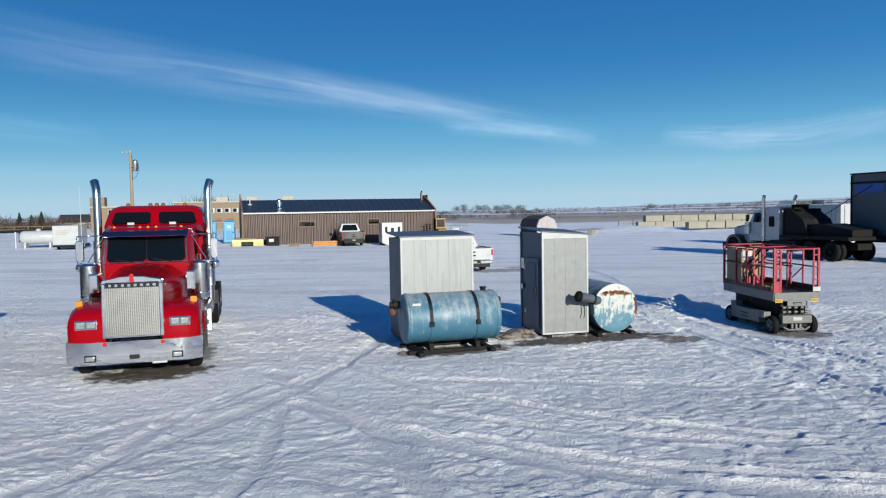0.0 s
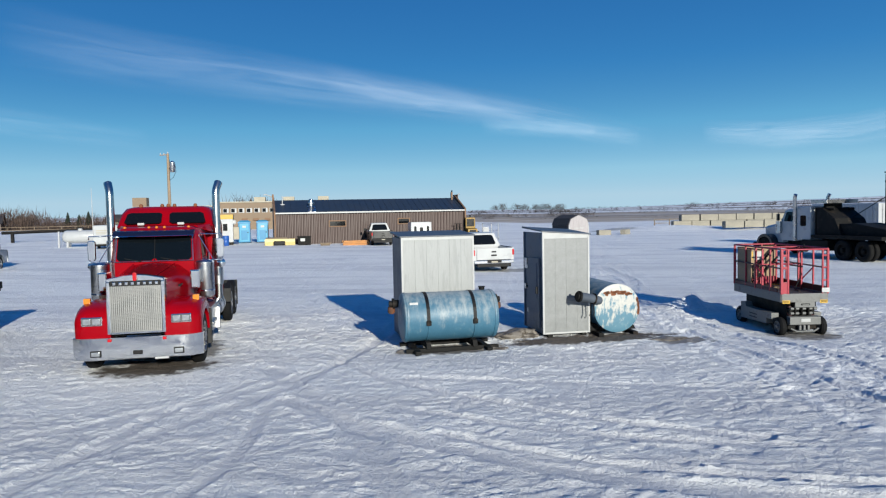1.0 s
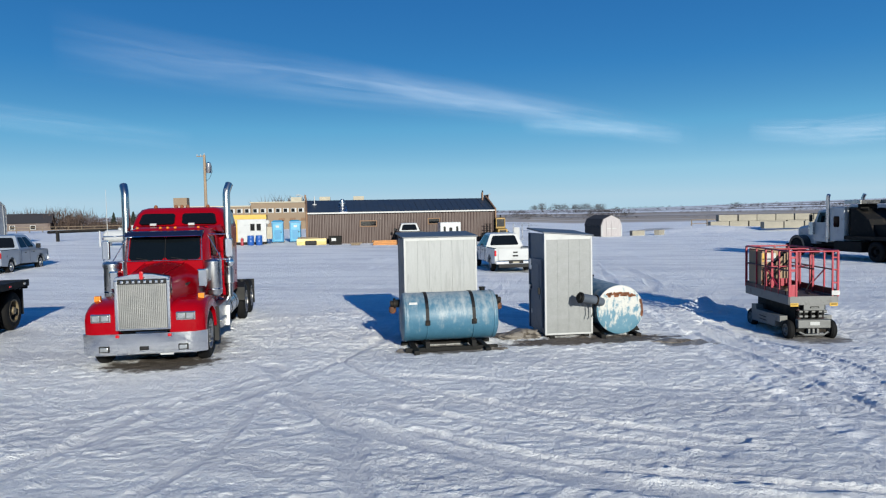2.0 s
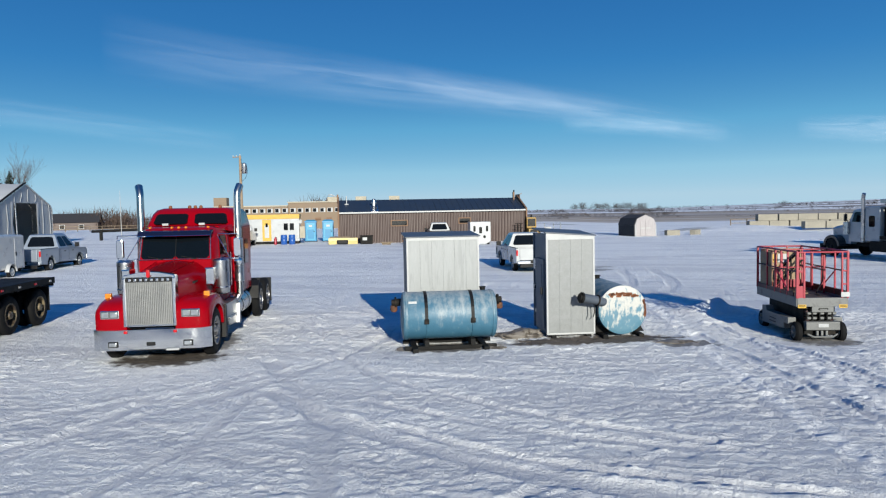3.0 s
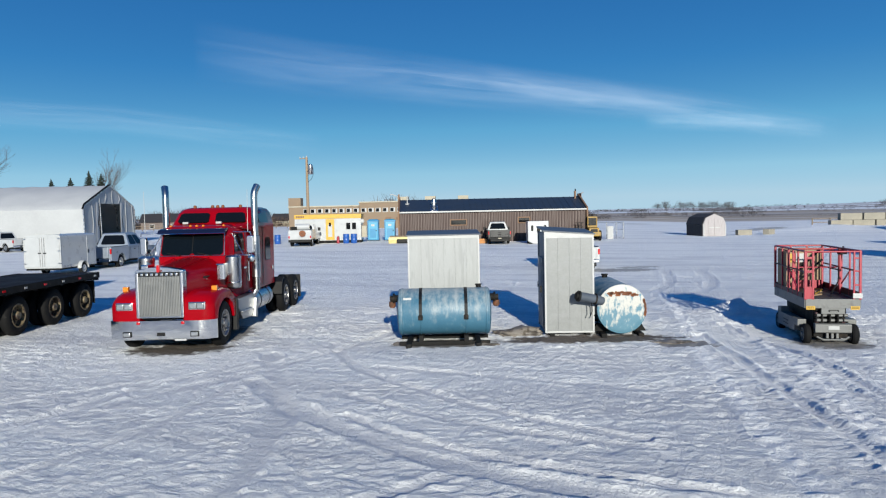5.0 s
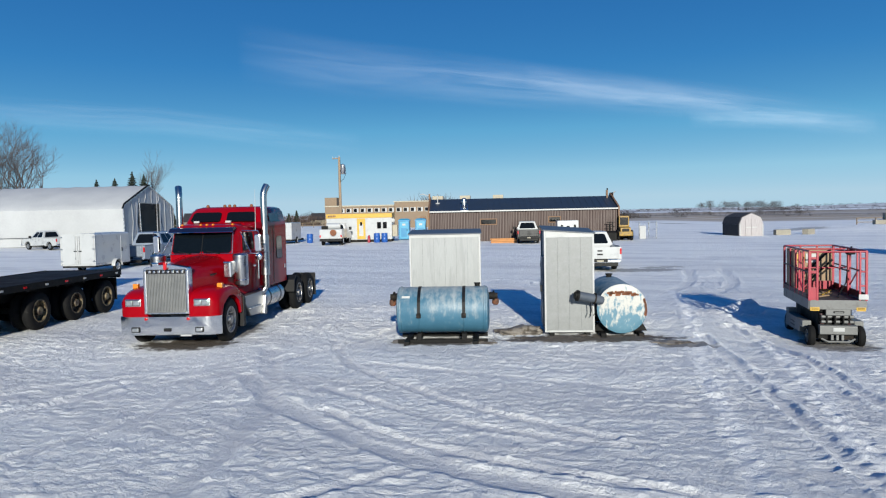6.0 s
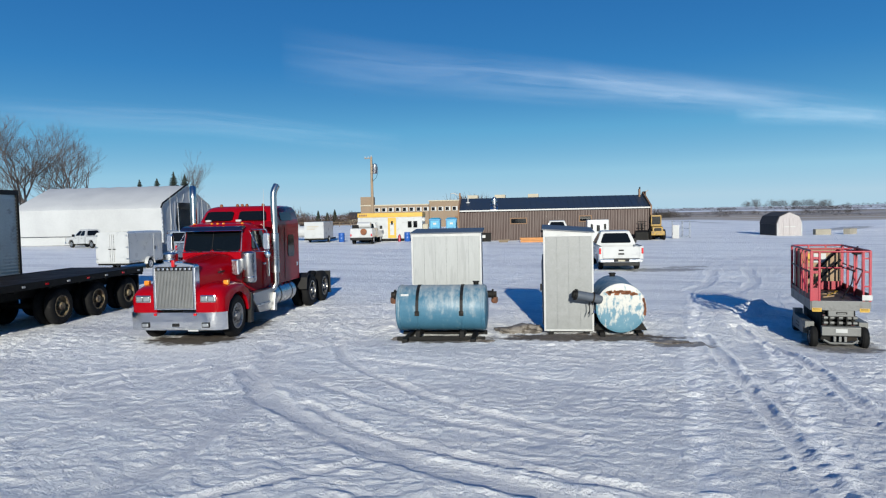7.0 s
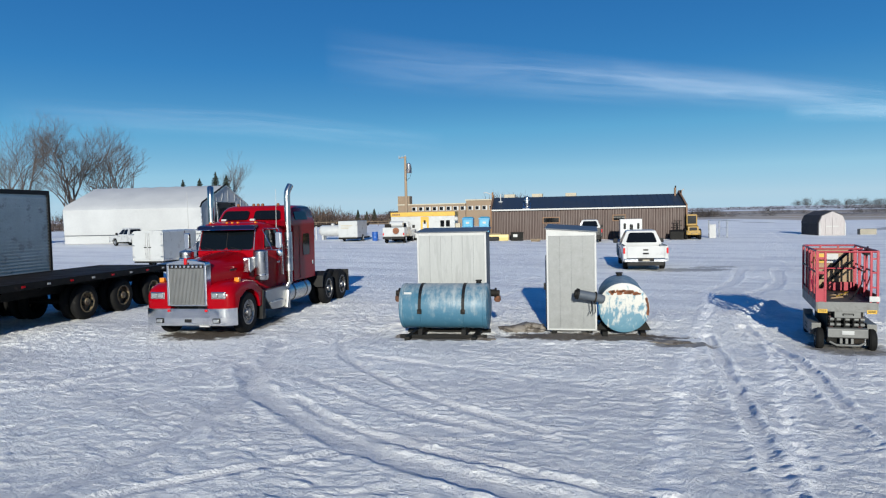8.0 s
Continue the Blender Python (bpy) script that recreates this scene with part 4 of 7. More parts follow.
    cab_r = [ring(0.95, 0.90, 2.02, 3.95), ring(1.97, 0.92, 1.99, 3.95), ring(2.04, 0.915, 2.01, 3.95), ring(2.58, 0.88, 2.19, 3.95), ring(2.70, 0.84, 2.29, 3.95), ring(2.755, 0.70, 2.50, 3.95)]
    cab = part("cab", loft(B(), cab_r), M_RED, t, "glossy red cab", 40)
    ws = [(-0.795, 2.005, 2.02), (0.795, 2.005, 2.02), (0.77, 2.18, 2.56), (-0.77, 2.18, 2.56)]
    part("windshield", slab(slab(B(), sub_quad(ws, 0.02, 0.497, 0.02, 1.0), 0.0, 0.012), sub_quad(ws, 0.503, 0.98, 0.02, 1.0), 0.0, 0.012), M_SCREEN, cab, "dark two-piece windshield")
    pipe_part("windshield_trim", [(-0.80, 1.985, 2.02), (0.80, 1.985, 2.02)], 0.010, M_DULLCHROME, cab, 6)
    for s in (-1, 0, 1):
        pipe_part("windshield_post", [(s * 0.79, 1.99, 2.02), (s * 0.765, 2.165, 2.57)], 0.012 if s else 0.009, M_DULLCHROME if s else M_BLACK, cab, 6)
    part("wiper", tube(B(), [(-0.25, 1.965, 2.02), (-0.60, 1.995, 2.09)], 0.008, 5), M_BLACK, cab)
    part("wiper", tube(B(), [(0.50, 1.965, 2.02), (0.13, 1.995, 2.09)], 0.008, 5), M_BLACK, cab)
    part("sun_visor", loft(B(), [[(x, 1.90 + 0.10 * abs(x), 2.56), (x, 1.93 + 0.10 * abs(x), 2.56), (x, 2.26, 2.66), (x, 2.22, 2.685), (x, 1.98 + 0.07 * abs(x), 2.65)] for x in (-0.82, -0.55, -0.28, 0, 0.28, 0.55, 0.82)]), M_VISOR, cab, "glossy sun visor coloured navy for the mirrored sky, with a bright lip", 50)
    pipe_part("visor_lip", [(x, 1.90 + 0.10 * abs(x), 2.56) for x in (-0.82, -0.55, -0.28, 0, 0.28, 0.55, 0.82)], 0.011, M_CHROME, cab, 6)
    for x in (-0.66, -0.16, 0.0, 0.16, 0.66):
        part("roof_light", lathe(B(), (x, 2.40 + 0.05 * abs(x), 2.735), (0, -1, 0.15), [(-0.10, 0.03), (0.0, 0.034), (0.03, 0.027), (0.045, 0.01)], 12), M_AMBER, cab, "amber roof marker light", 40)
    for x in (-0.42, 0.42):
        box_part("spot_lamp", (x - 0.07 + 0.05, x + 0.07 + 0.05, 2.62, 2.70, 2.785, 2.84), M_TRIM, cab, 0.012, "small white roof lamp")
    for s in (-1, 1):
        q = [(s * 0.922, 2.34, 2.06), (s * 0.922, 3.25, 2.06), (s * 0.884, 3.25, 2.55), (s * 0.884, 2.46, 2.55)]
        if s < 0:
            q = [q[1], q[0], q[3], q[2]]
        part("side_window", slab(B(), q, 0.02, 0.012), M_GLASS, cab, "dark side window")
        pipe_part("window_trim", [(s * 0.925, 2.32, 2.03), (s * 0.925, 3.30, 2.03), (s * 0.885, 3.30, 2.58), (s * 0.882, 2.44, 2.58), (s * 0.925, 2.32, 2.03)], 0.012, M_RED, cab, 6)
        pipe_part("door_seam", [(s * 0.905, 2.30, 1.15), (s * 0.922, 2.29, 1.97)], 0.008, M_BLACK, cab, 5)
        pipe_part("door_seam", [(s * 0.905, 3.36, 1.15), (s * 0.922, 3.36, 1.98), (s * 0.88, 3.36, 2.6)], 0.008, M_BLACK, cab, 5)
        box_part("door_handle", (s * 0.91, s * 0.955, 3.12, 3.28, 1.60, 1.65), M_CHROME, cab, 0.01)
        # air cleaner
        ac = part("air_cleaner", lathe(B(), (s * 1.05, 1.84, 1.22), (0, 0, 1), [(0, 0.10), (0.03, 0.17), (0.06, 0.185), (0.66, 0.185), (0.70, 0.19), (0.77, 0.19), (0.80, 0.15), (0.82, 0.05)], 28), M_DULLCHROME, t, "stainless air cleaner canister", 35)
        part("clamp_band", lathe(B(), (s * 1.05, 1.84, 1.36), (0, 0, 1), [(0, 0.187), (0.005, 0.192), (0.03, 0.192), (0.035, 0.187)], 28), M_CHROME, ac)
        part("intake_scoop", prism(B(), [(1.34, 1.46), (1.74, 1.58), (1.74, 1.86), (1.32, 1.86)], "x", s * 0.80, s * 0.985, 0.03), M_CHROME, ac, "chrome intake scoop")
        # mirror and its tubes
        mi = part("mirror", prism(B(), rounded(s * 1.33 - 0.075, s * 1.33 + 0.075, 2.04, 2.48, 0.05), "y", 2.32, 2.43, 0.015), M_CHROME, t, "chrome mirror head on tube arms")
        part("convex_mirror", lathe(B(), (s * 1.33, 2.32, 1.92), (0, 1, 0), [(0, 0.03), (0.03, 0.09), (0.06, 0.10), (0.07, 0.02)], 18), M_CHROME, mi, "", 40)
        pipe_part("mirror_arm", [(s * 0.87, 2.42, 2.58), (s * 1.12, 2.30, 2.57), (s * 1.36, 2.30, 2.57), (s * 1.37, 2.31, 2.50)], 0.014, M_CHROME, mi)
        pipe_part("mirror_arm", [(s * 0.91, 2.34, 2.02), (s * 1.12, 2.28, 2.00), (s * 1.36, 2.30, 2.00), (s * 1.37, 2.31, 2.06)], 0.014, M_CHROME, mi)
        pipe_part("mirror_brace", [(s * 0.87, 2.38, 2.55), (s * 1.17, 2.29, 2.02)], 0.011, M_CHROME, mi)
        pipe_part("antenna", [(s * 1.28, 2.36, 2.57), (s * 1.29, 2.38, 3.62)], [0.009, 0.004], M_TRIM, mi, 5)
        # exhaust stack
        st = pipe_part("exhaust_pipe", [(s * 1.165, 3.42, 1.02), (s * 1.165, 3.42, 3.45), (s * 1.168, 3.43, 3.53), (s * 1.18, 3.455, 3.61), (s * 1.20, 3.49, 3.68), (s * 1.225, 3.54, 3.76)], [0.088, 0.088, 0.088, 0.090, 0.092, 0.094], M_HAZECHROME, t, 20, "tall chrome exhaust stack with turned-out tip")
        part("heat_shield", lathe(B(), (s * 1.165, 3.42, 1.35), (0, 0, 1), [(0, 0.10), (0.01, 0.112), (1.08, 0.112), (1.09, 0.10)], 24), M_DULLCHROME, st, "perforated steel heat shield", 40)
        part("stack_mouth", cyl(B(), (s * 1.2225, 3.535, 3.752), (s * 1.228, 3.546, 3.768), 0.080, n=16), M_BLACK, st)
        pipe_part("exhaust_elbow", [(s * 1.165, 3.42, 1.06), (s * 1.10, 3.40, 0.92), (s * 1.0, 3.3, 0.84), (s * 0.75, 3.1, 0.82)], 0.075, M_DULLCHROME, t, 14)
        # battery box steps, tank
        part("step_box", prism(B(), [(1.95, 0.78), (2.02, 0.94), (3.35, 0.94), (3.35, 0.50), (3.05, 0.36), (2.35, 0.40)], "x", s * 0.62, s * 1.10, 0.015), M_ALU, t, "bare aluminium step box")
        part("step_tread", prism(B(), [(2.15, 0.58), (3.0, 0.58), (3.0, 0.62), (2.15, 0.62)], "x", s * 1.09, s * 1.15, 0.006), M_DULLCHROME, t)
        part("step_fairing", prism(B(), [(3.20, 0.34), (3.42, 0.30), (3.42, 0.78), (3.34, 0.82)], "x", s * 0.80, s * 1.17, 0.01), M_ALU, t, "bent aluminium fairing plate")
        ft = part("fuel_tank", lathe(B(), (s * 0.86, 3.52, 0.70), (0, 1, 0), [(0, 0.02), (0.0, 0.26), (0.03, 0.295), (1.58, 0.295), (1.61, 0.26), (1.61, 0.02)], 30), M_DULLCHROME, t, "polished aluminium fuel tank", 35)
        for y in (3.85, 4.75):
            part("tank_strap", lathe(B(), (s * 0.86, y, 0.70), (0, 1, 0), [(0, 0.297), (0.004, 0.303), (0.05, 0.303), (0.054, 0.297)], 30), M_BLACK, ft)
        part("filler_cap", lathe(B(), (s * 1.02, 3.70, 0.94), (s * 0.5, 0, 0.87), [(0, 0.05), (0.05, 0.05), (0.06, 0.03)], 14), M_CHROME, ft)
        # rear wheels, quarter fenders
        for y in (6.62, 7.97):
            wheel(t, s * 1.20, y, 0.52, 0.27, s, M_WHEELRIM, dual=True)
        part("quarter_fender", prism(B(), [(5.95, 0.62), (6.02, 0.95), (6.20, 1.10), (6.17, 1.12), (5.98, 0.98), (5.90, 0.62)], "x", s * 0.62, s * 1.22, 0.004), M_BLACK, t)
        part("mud_flap", prism(B(), [(8.62, 0.22), (8.64, 0.22), (8.64, 0.98), (8.62, 0.98)], "x", s * 0.62, s * 1.20), M_BLACK, t)
        box_part("cab_grab_bar", (s * 0.90, s * 0.965, 3.46, 3.49, 1.25, 2.1), M_CHROME, cab, 0.008)
    # sleeper with raised roof and front roof windows
    rs = []
    for z, x, y0, y1, c in ((1.00, 1.06, 3.98, 5.75, 0.04), (2.60, 1.08, 3.98, 5.75, 0.05), (2.66, 1.08, 3.66, 5.76, 0.06), (2.74, 1.075, 3.52, 5.76, 0.08), (3.06, 1.00, 3.74, 5.74, 0.10), (3.17, 0.93, 3.86, 5.70, 0.12), (3.215, 0.80, 4.02, 5.60, 0.12)):
        rs.append([(-x + c, y0, z), (0, y0 - 0.03, z), (x - c, y0, z), (x, y0 + c, z), (x, y1 - c, z), (x - c, y1, z), (-x + c, y1, z), (-x, y1 - c, z), (-x, y0 + c, z)])
    sl = part("sleeper", loft(B(), rs), M_RED, t, "red sleeper with raised roof", 40)
    fq = [(-0.99, 3.505, 2.755), (0.99, 3.505, 2.755), (0.90, 3.72, 3.06), (-0.90, 3.72, 3.06)]
    part("roof_window", slab(B(), sub_quad(fq, 0.03, 0.46, 0.10, 0.97), 0.01, 0.045, 0.06), M_GLASS, sl, "dark slanted roof window")
    part("roof_window", slab(B(), sub_quad(fq, 0.54, 0.97, 0.10, 0.97), 0.01, 0.045, 0.06), M_GLASS, sl, "dark slanted roof window")
    part("cab_fairing", loft(B(), [[(-0.84, 2.9, 2.68), (0.84, 2.9, 2.68), (0.78, 2.95, 2.76), (-0.78, 2.95, 2.76)], [(-1.04, 3.55, 2.60), (1.04, 3.55, 2.60), (1.0, 3.55, 2.78), (-1.0, 3.55, 2.78)], [(-1.06, 4.0, 2.60), (1.06, 4.0, 2.60), (1.0, 4.0, 2.80), (-1.0, 4.0, 2.80)]]), M_RED, sl)
    for x in (-0.62, -0.14, 0.0, 0.14, 0.62):
        part("clearance_light", lathe(B(), (x, 4.05, 3.21), (0, 0, 1), [(0, 0.045), (0.04, 0.045), (0.07, 0.025)], 12), M_RUST, sl, "amber-brown clearance light", 40)
    for s in (-1, 1):
        q = [(s * 1.082, 4.72, 1.72), (s * 1.082, 5.22, 1.72), (s * 1.082, 5.22, 2.36), (s * 1.082, 4.72, 2.36)]
        q2 = [(s * 1.072, 4.20, 2.78), (s * 1.072, 5.15, 2.78), (s * 1.018, 5.10, 3.02), (s * 1.018, 4.20, 3.02)]
        if s < 0:
            q, q2 = [q[1], q[0], q[3], q[2]], [q2[1], q2[0], q2[3], q2[2]]
        part("side_window", slab(B(), q, 0.0, 0.006), M_GLASS, sl, "dark side window")
        part("side_window", slab(B(), q2, 0.0, 0.008), M_GLASS, sl, "dark side window")
        pipe_part("seam", [(s * 1.075, 4.45, 1.05), (s * 1.083, 4.45, 2.6)], 0.006, M_BLACK, sl, 5)
        box_part("latch", (s * 1.075, s * 1.10, 5.42, 5.48, 1.40, 1.52), M_CHROME, sl, 0.006)
        box_part("rear_cab_light", (s * 0.95, s * 1.05, 5.74, 5.80, 2.2, 2.28), M_BLACK, sl, 0.01)
    part("fifth_wheel", prism(B(), [(-0.45, 6.75), (0.45, 6.75), (0.50, 7.2), (0.22, 7.75), (0.10, 7.2), (-0.10, 7.2), (-0.22, 7.75), (-0.50, 7.2)], "z", 1.0, 1.09, 0.01), M_FRAME, t, "dark greasy fifth wheel plate")
    box_part("deck_plate", (-0.45, 0.45, 5.8, 6.6, 0.885, 0.91), M_ALU, t, 0.004)
    for s in (-1, 1):
        box_part("tail_lamp", (s * 0.62, s * 0.44, 9.05, 9.12, 0.66, 0.80), M_REDLENS, t, 0.01)
    return t


conventional_truck(pose(-5.78, 17.13, 0, 0, 0, 16.7))


def pickup(name, m, paint, label, bed_open=True, bumper=None, length=5.75, group="", cab_paint=None):
    """A crew-cab pickup, its tail at the origin and its nose along +y."""
    t = thing(name, m, label, "pickup truck", group)
    hw, L = 0.97, length
    wr, ax1, ax2 = 0.39, 1.22, L - 1.0

    def lower(y0, y1, top, arch):
        pts = [(y0, 0.48)]
        if arch:
            for i in range(9):
                a = radians(180 - 180 * i / 8)
                pts.append((arch + 0.47 * math.cos(a), 0.42 + 0.45 * math.sin(a)))
        pts.append((y1, 0.48))
        return pts + top
    front = lower(2.16, L - 0.06, [(L, 0.62), (L - 0.01, 0.95), (L - 0.12, 1.08), (L - 0.9, 1.13), (L - 1.38, 1.17), (2.16, 1.17)], ax2)
    bm = B()
    loft(bm, [[(-hw + k, y, z - (0.02 if z > 1 and k else 0)) for y, z in front] for k in (0.05, 0.0)] + [[(hw - k, y, z - (0.02 if z > 1 and k else 0)) for y, z in front] for k in (0.0, 0.05)])
    body = part("body", bm, paint, t, "", 30)
    bed = lower(0.04, 2.12, [(2.12, 1.20), (0.04, 1.20)], ax1)
    for s in (-1, 1):
        part("bed_side", prism(B(), bed, "x", s * hw, s * (hw - 0.16), 0.015), paint, t)
        pipe_part("bed_rail", [(s * (hw - 0.07), 0.08, 1.205), (s * (hw - 0.07), 2.1, 1.205)], 0.025, M_BLACK, t, 6)
    box_part("bed_floor", (-hw + 0.15, hw - 0.15, 0.06, 2.14, 0.60, 0.70), M_FRAME, t)
    box_part("bed_front", (-hw + 0.15, hw - 0.15, 2.08, 2.14, 0.70, 1.19), paint, t, 0.01)
    tg = box_part("tailgate", (-hw + 0.165, hw - 0.165, 0.0, 0.07, 0.62, 1.19), paint, t, 0.02)
    box_part("tailgate_handle", (-0.11, 0.11, -0.012, 0.01, 0.98, 1.05), M_BLACK, tg, 0.006)
    for s in (-1, 1):
        box_part("tail_light", (s * (hw + 0.004) - 0.09 * (s > 0), s * (hw + 0.004) + 0.09 * (s < 0), 0.015, 0.11, 0.84, 1.12), M_REDLENS, t, 0.02, "red tail light")
        box_part("headlight", (s * 0.70 - 0.2, s * 0.70 + 0.2, L - 0.10, L + 0.012, 0.80, 0.98), M_LENS, t, 0.02)
        box_part("mirror", (s * (hw + 0.02), s * (hw + 0.24), L - 1.72, L - 1.60, 1.18, 1.42), M_BLACK, t, 0.03)
        for y in (ax1, ax2):
            wheel(t, s * (hw - 0.03), y, wr, 0.25, s, M_ALU)
        part("wheel_well", prism(B(), [(ax1 + 0.46 * math.cos(radians(180 - 20 * i)), 0.42 + 0.44 * math.sin(radians(180 - 20 * i))) for i in range(10)], "x", s * (hw - 0.20), s * 0.45), M_BLACK, t)
    box_part("rear_bumper", (-hw + 0.03, hw - 0.03, -0.10, 0.02, 0.44, 0.60), bumper or M_CHROME, t, 0.03, "chrome step bumper")
    box_part("front_bumper", (-hw, hw, L - 0.06, L + 0.10, 0.42, 0.64), M_CHROME, t, 0.04)
    box_part("grille", (-0.45, 0.45, L - 0.05, L + 0.02, 0.68, 1.0), M_BLACK, t, 0.02)
    # black box drawn in for the shaded gap below the bumper
    box_part("underside_shade_box", (-0.80, 0.80, -0.06, 0.05, 0.26, 0.45), M_BLACK, t, 0.02)
    box_part("step_pad", (-0.34, 0.34, -0.112, 0.0, 0.47, 0.605), M_BLACK, t, 0.01, "black step pad in the bumper")
    box_part("tailgate_emblem", (-0.13, 0.13, -0.01, 0.01, 0.80, 0.88), M_BLACK, tg, 0.01)
    box_part("plate_bar", (-0.15, 0.15, -0.118, -0.108, 0.48, 0.56), M_CONCRETE, t)
    box_part("underbody", (-0.55, 0.55, 0.3, L - 0.4, 0.30, 0.52), M_FRAME, t, 0.02)
    # cab
    z0, z1 = 1.16, 1.86
    y0, y1, Y0, Y1 = 2.18, L - 1.32, 2.40, L - 2.10
    W, w = hw - 0.03, 0.66
    q0 = [(-W, y0, z0), (W, y0, z0), (W, y1, z0), (-W, y1, z0)]
    qa = [(-w, Y0, z1), (w, Y0, z1), (w, Y1, z1), (-w, Y1, z1)]
    qb = [(-w + 0.08, Y0 + 0.12, z1 + 0.045), (w - 0.08, Y0 + 0.12, z1 + 0.045), (w - 0.08, Y1 - 0.14, z1 + 0.045), (-w + 0.08, Y1 - 0.14, z1 + 0.045)]
    cab = part("cab", loft(B(), [q0, qa, qb]), cab_paint or paint, t, "", 30)
    faces = [("rear_window", [q0[0], q0[1], qa[1], qa[0]], (0.10, 0.90, 0.16, 0.88)), ("windshield", [q0[2], q0[3], qa[3], qa[2]], (0.05, 0.95, 0.08, 0.94)),
             ("side_window", [q0[1], q0[2], qa[2], qa[1]], (0.10, 0.46, 0.14, 0.88)), ("side_window", [q0[1], q0[2], qa[2], qa[1]], (0.50, 0.86, 0.14, 0.88)),
             ("side_window", [q0[3], q0[0], qa[0], qa[3]], (0.54, 0.90, 0.14, 0.88)), ("side_window", [q0[3], q0[0], qa[0], qa[3]], (0.14, 0.50, 0.14, 0.88))]
    for nm, q, r in faces:
        part(nm, slab(B(), sub_quad(q, *r), 0.0, 0.008), M_GLASS, cab, "dark window glass")
    for s in (-1, 1):
        for y in (2.75, 3.75):
            box_part("door_handle", (s * (hw - 0.005), s * (hw + 0.022), y, y + 0.16, 0.99, 1.03), M_BLACK, body, 0.006)
            pipe_part("door_seam", [(s * (hw + 0.001), y - 0.42, 0.55), (s * (hw + 0.001), y - 0.42, 1.14)], 0.006, M_BLACK, body, 5)
    return t


pickup("pickup_truck", pose(0.74, 38.5, 0, 0, 0, 16.5) @ Matrix.Diagonal((1.05, 1.0, 0.97, 1)), M_WHITE, "white crew-cab pickup parked facing away on the snow")
pickup("pickup_truck", pose(-27.35, 37.9, 0, 0, 0, 15.5) @ Matrix.Diagonal((1.08, 1.06, 1.12, 1)), M_SILVER, "silver-blue pickup hitched to a cargo trailer")
pickup("pickup_truck", pose(-8.85, 63.9, gz(-9, 65), 0, 0, 17), M_DARKPAINT, "black pickup with a white cab by the brown building", bumper=M_BLACK, cab_paint=M_WHITE)
pickup("pickup_truck", pose(-49.0, 52.6, gz(-49, 53), 0, 0, 82) @ Matrix.Diagonal((0.92, 0.92, 0.92, 1)), M_WHITE, "white pickup parked beside the white tent")


def flatbed(m):
    """Tail's right corner at the origin, the deck running along -y."""
    t = thing("flatbed_trailer", m, "dark flatbed semi trailer with three axles", "trailer")
    Lb = 13.0
    box_part("deck", (-2.5, -0.05, -Lb, -0.02, 1.22, 1.30), M_DECK, t, 0.01, "dark weathered timber deck")
    for x in (-2.56, -0.05):
        box_part("side_rail", (x, x + 0.06, -Lb, 0.0, 1.14, 1.32), M_FRAME, t, 0.008)
    box_part("tail_beam", (-2.5, -0.05, -0.02, 0.05, 1.06, 1.31), M_FRAME, t, 0.01)
    for x in (-1.85, -0.85):
        box_part("main_beam", (x, x + 0.14, -Lb, -0.02, 0.82, 1.22), M_FRAME, t, 0.01)
    for k in range(14):
        y = -0.3 - 0.9 * k
        box_part("side_marker", (0.008, 0.02, y - 0.06, y + 0.06, 1.20, 1.25), M_REDLENS if k % 2 else M_TRIM, t)
    for k in range(9):
        box_part("cross_beam", (-2.45, -0.1, -0.7 - 1.3 * k, -0.6 - 1.3 * k, 1.08, 1.22), M_FRAME, t)
    for y in (-0.62, -2.28, -3.98):
        part("axle", cyl(B(), (-2.3, y, 0.52), (-0.3, y, 0.52), 0.08, n=12), M_FRAME, t, "", 40)
        wheel(t, -0.14, y, 0.52, 0.27, 1, M_RIM, dual=True)
        wheel(t, -2.42, y, 0.52, 0.27, -1, M_RIM, dual=True)
        for x in (-1.9, -0.8):
            box_part("spring_hanger", (x, x + 0.12, y - 0.25, y + 0.25, 0.55, 0.84), M_FRAME, t, 0.02)
    part("mud_flap", prism(B(), [(-0.05, 0.35), (-0.03, 0.35), (-0.03, 1.06), (-0.05, 1.06)], "x", -0.75, -0.15), M_BLACK, t)
    part("mud_flap", prism(B(), [(-0.05, 0.35), (-0.03, 0.35), (-0.03, 1.06), (-0.05, 1.06)], "x", -2.4, -1.8), M_BLACK, t)
    for x in (-2.1, -0.6):
        box_part("tail_lamp", (x - 0.12, x + 0.12, 0.05, 0.065, 1.10, 1.18), M_REDLENS, t)
    for x in (-2.0, -0.65):
        box_part("landing_leg", (x - 0.07, x + 0.07, -9.6, -9.45, 0.0, 1.1), M_FRAME, t, 0.01)
    return t


M_DECK = mat("dark_wet_deck_timber", (0.018, 0.014, 0.012), 0.7, 0.0, 0.4, 2, 24, 0.15, spot=(0.06, 0.04, 0.03), spot_amount=0.3, spot_scale=1.5, spec=0.12)
# rim colour and spots darkened to paint in the shade under the deck
M_RIM = mat("dirty_cream_rim_in_shade", (0.20, 0.155, 0.09), 0.6, 0.2, 0.3, 6, 30, 0.08, spot=(0.05, 0.035, 0.025), spot_amount=0.62, spot_scale=4)
M_RIBBED = mat("dull_ribbed_aluminium", (0.46, 0.49, 0.50), 0.45, 0.6, 0.25, 1.2, 20, 0.05, spot=(0.30, 0.31, 0.31), spot_amount=0.45, spot_scale=2)
flatbed(pose(-12.30, 22.35, 0, 0, 0, 17.0))


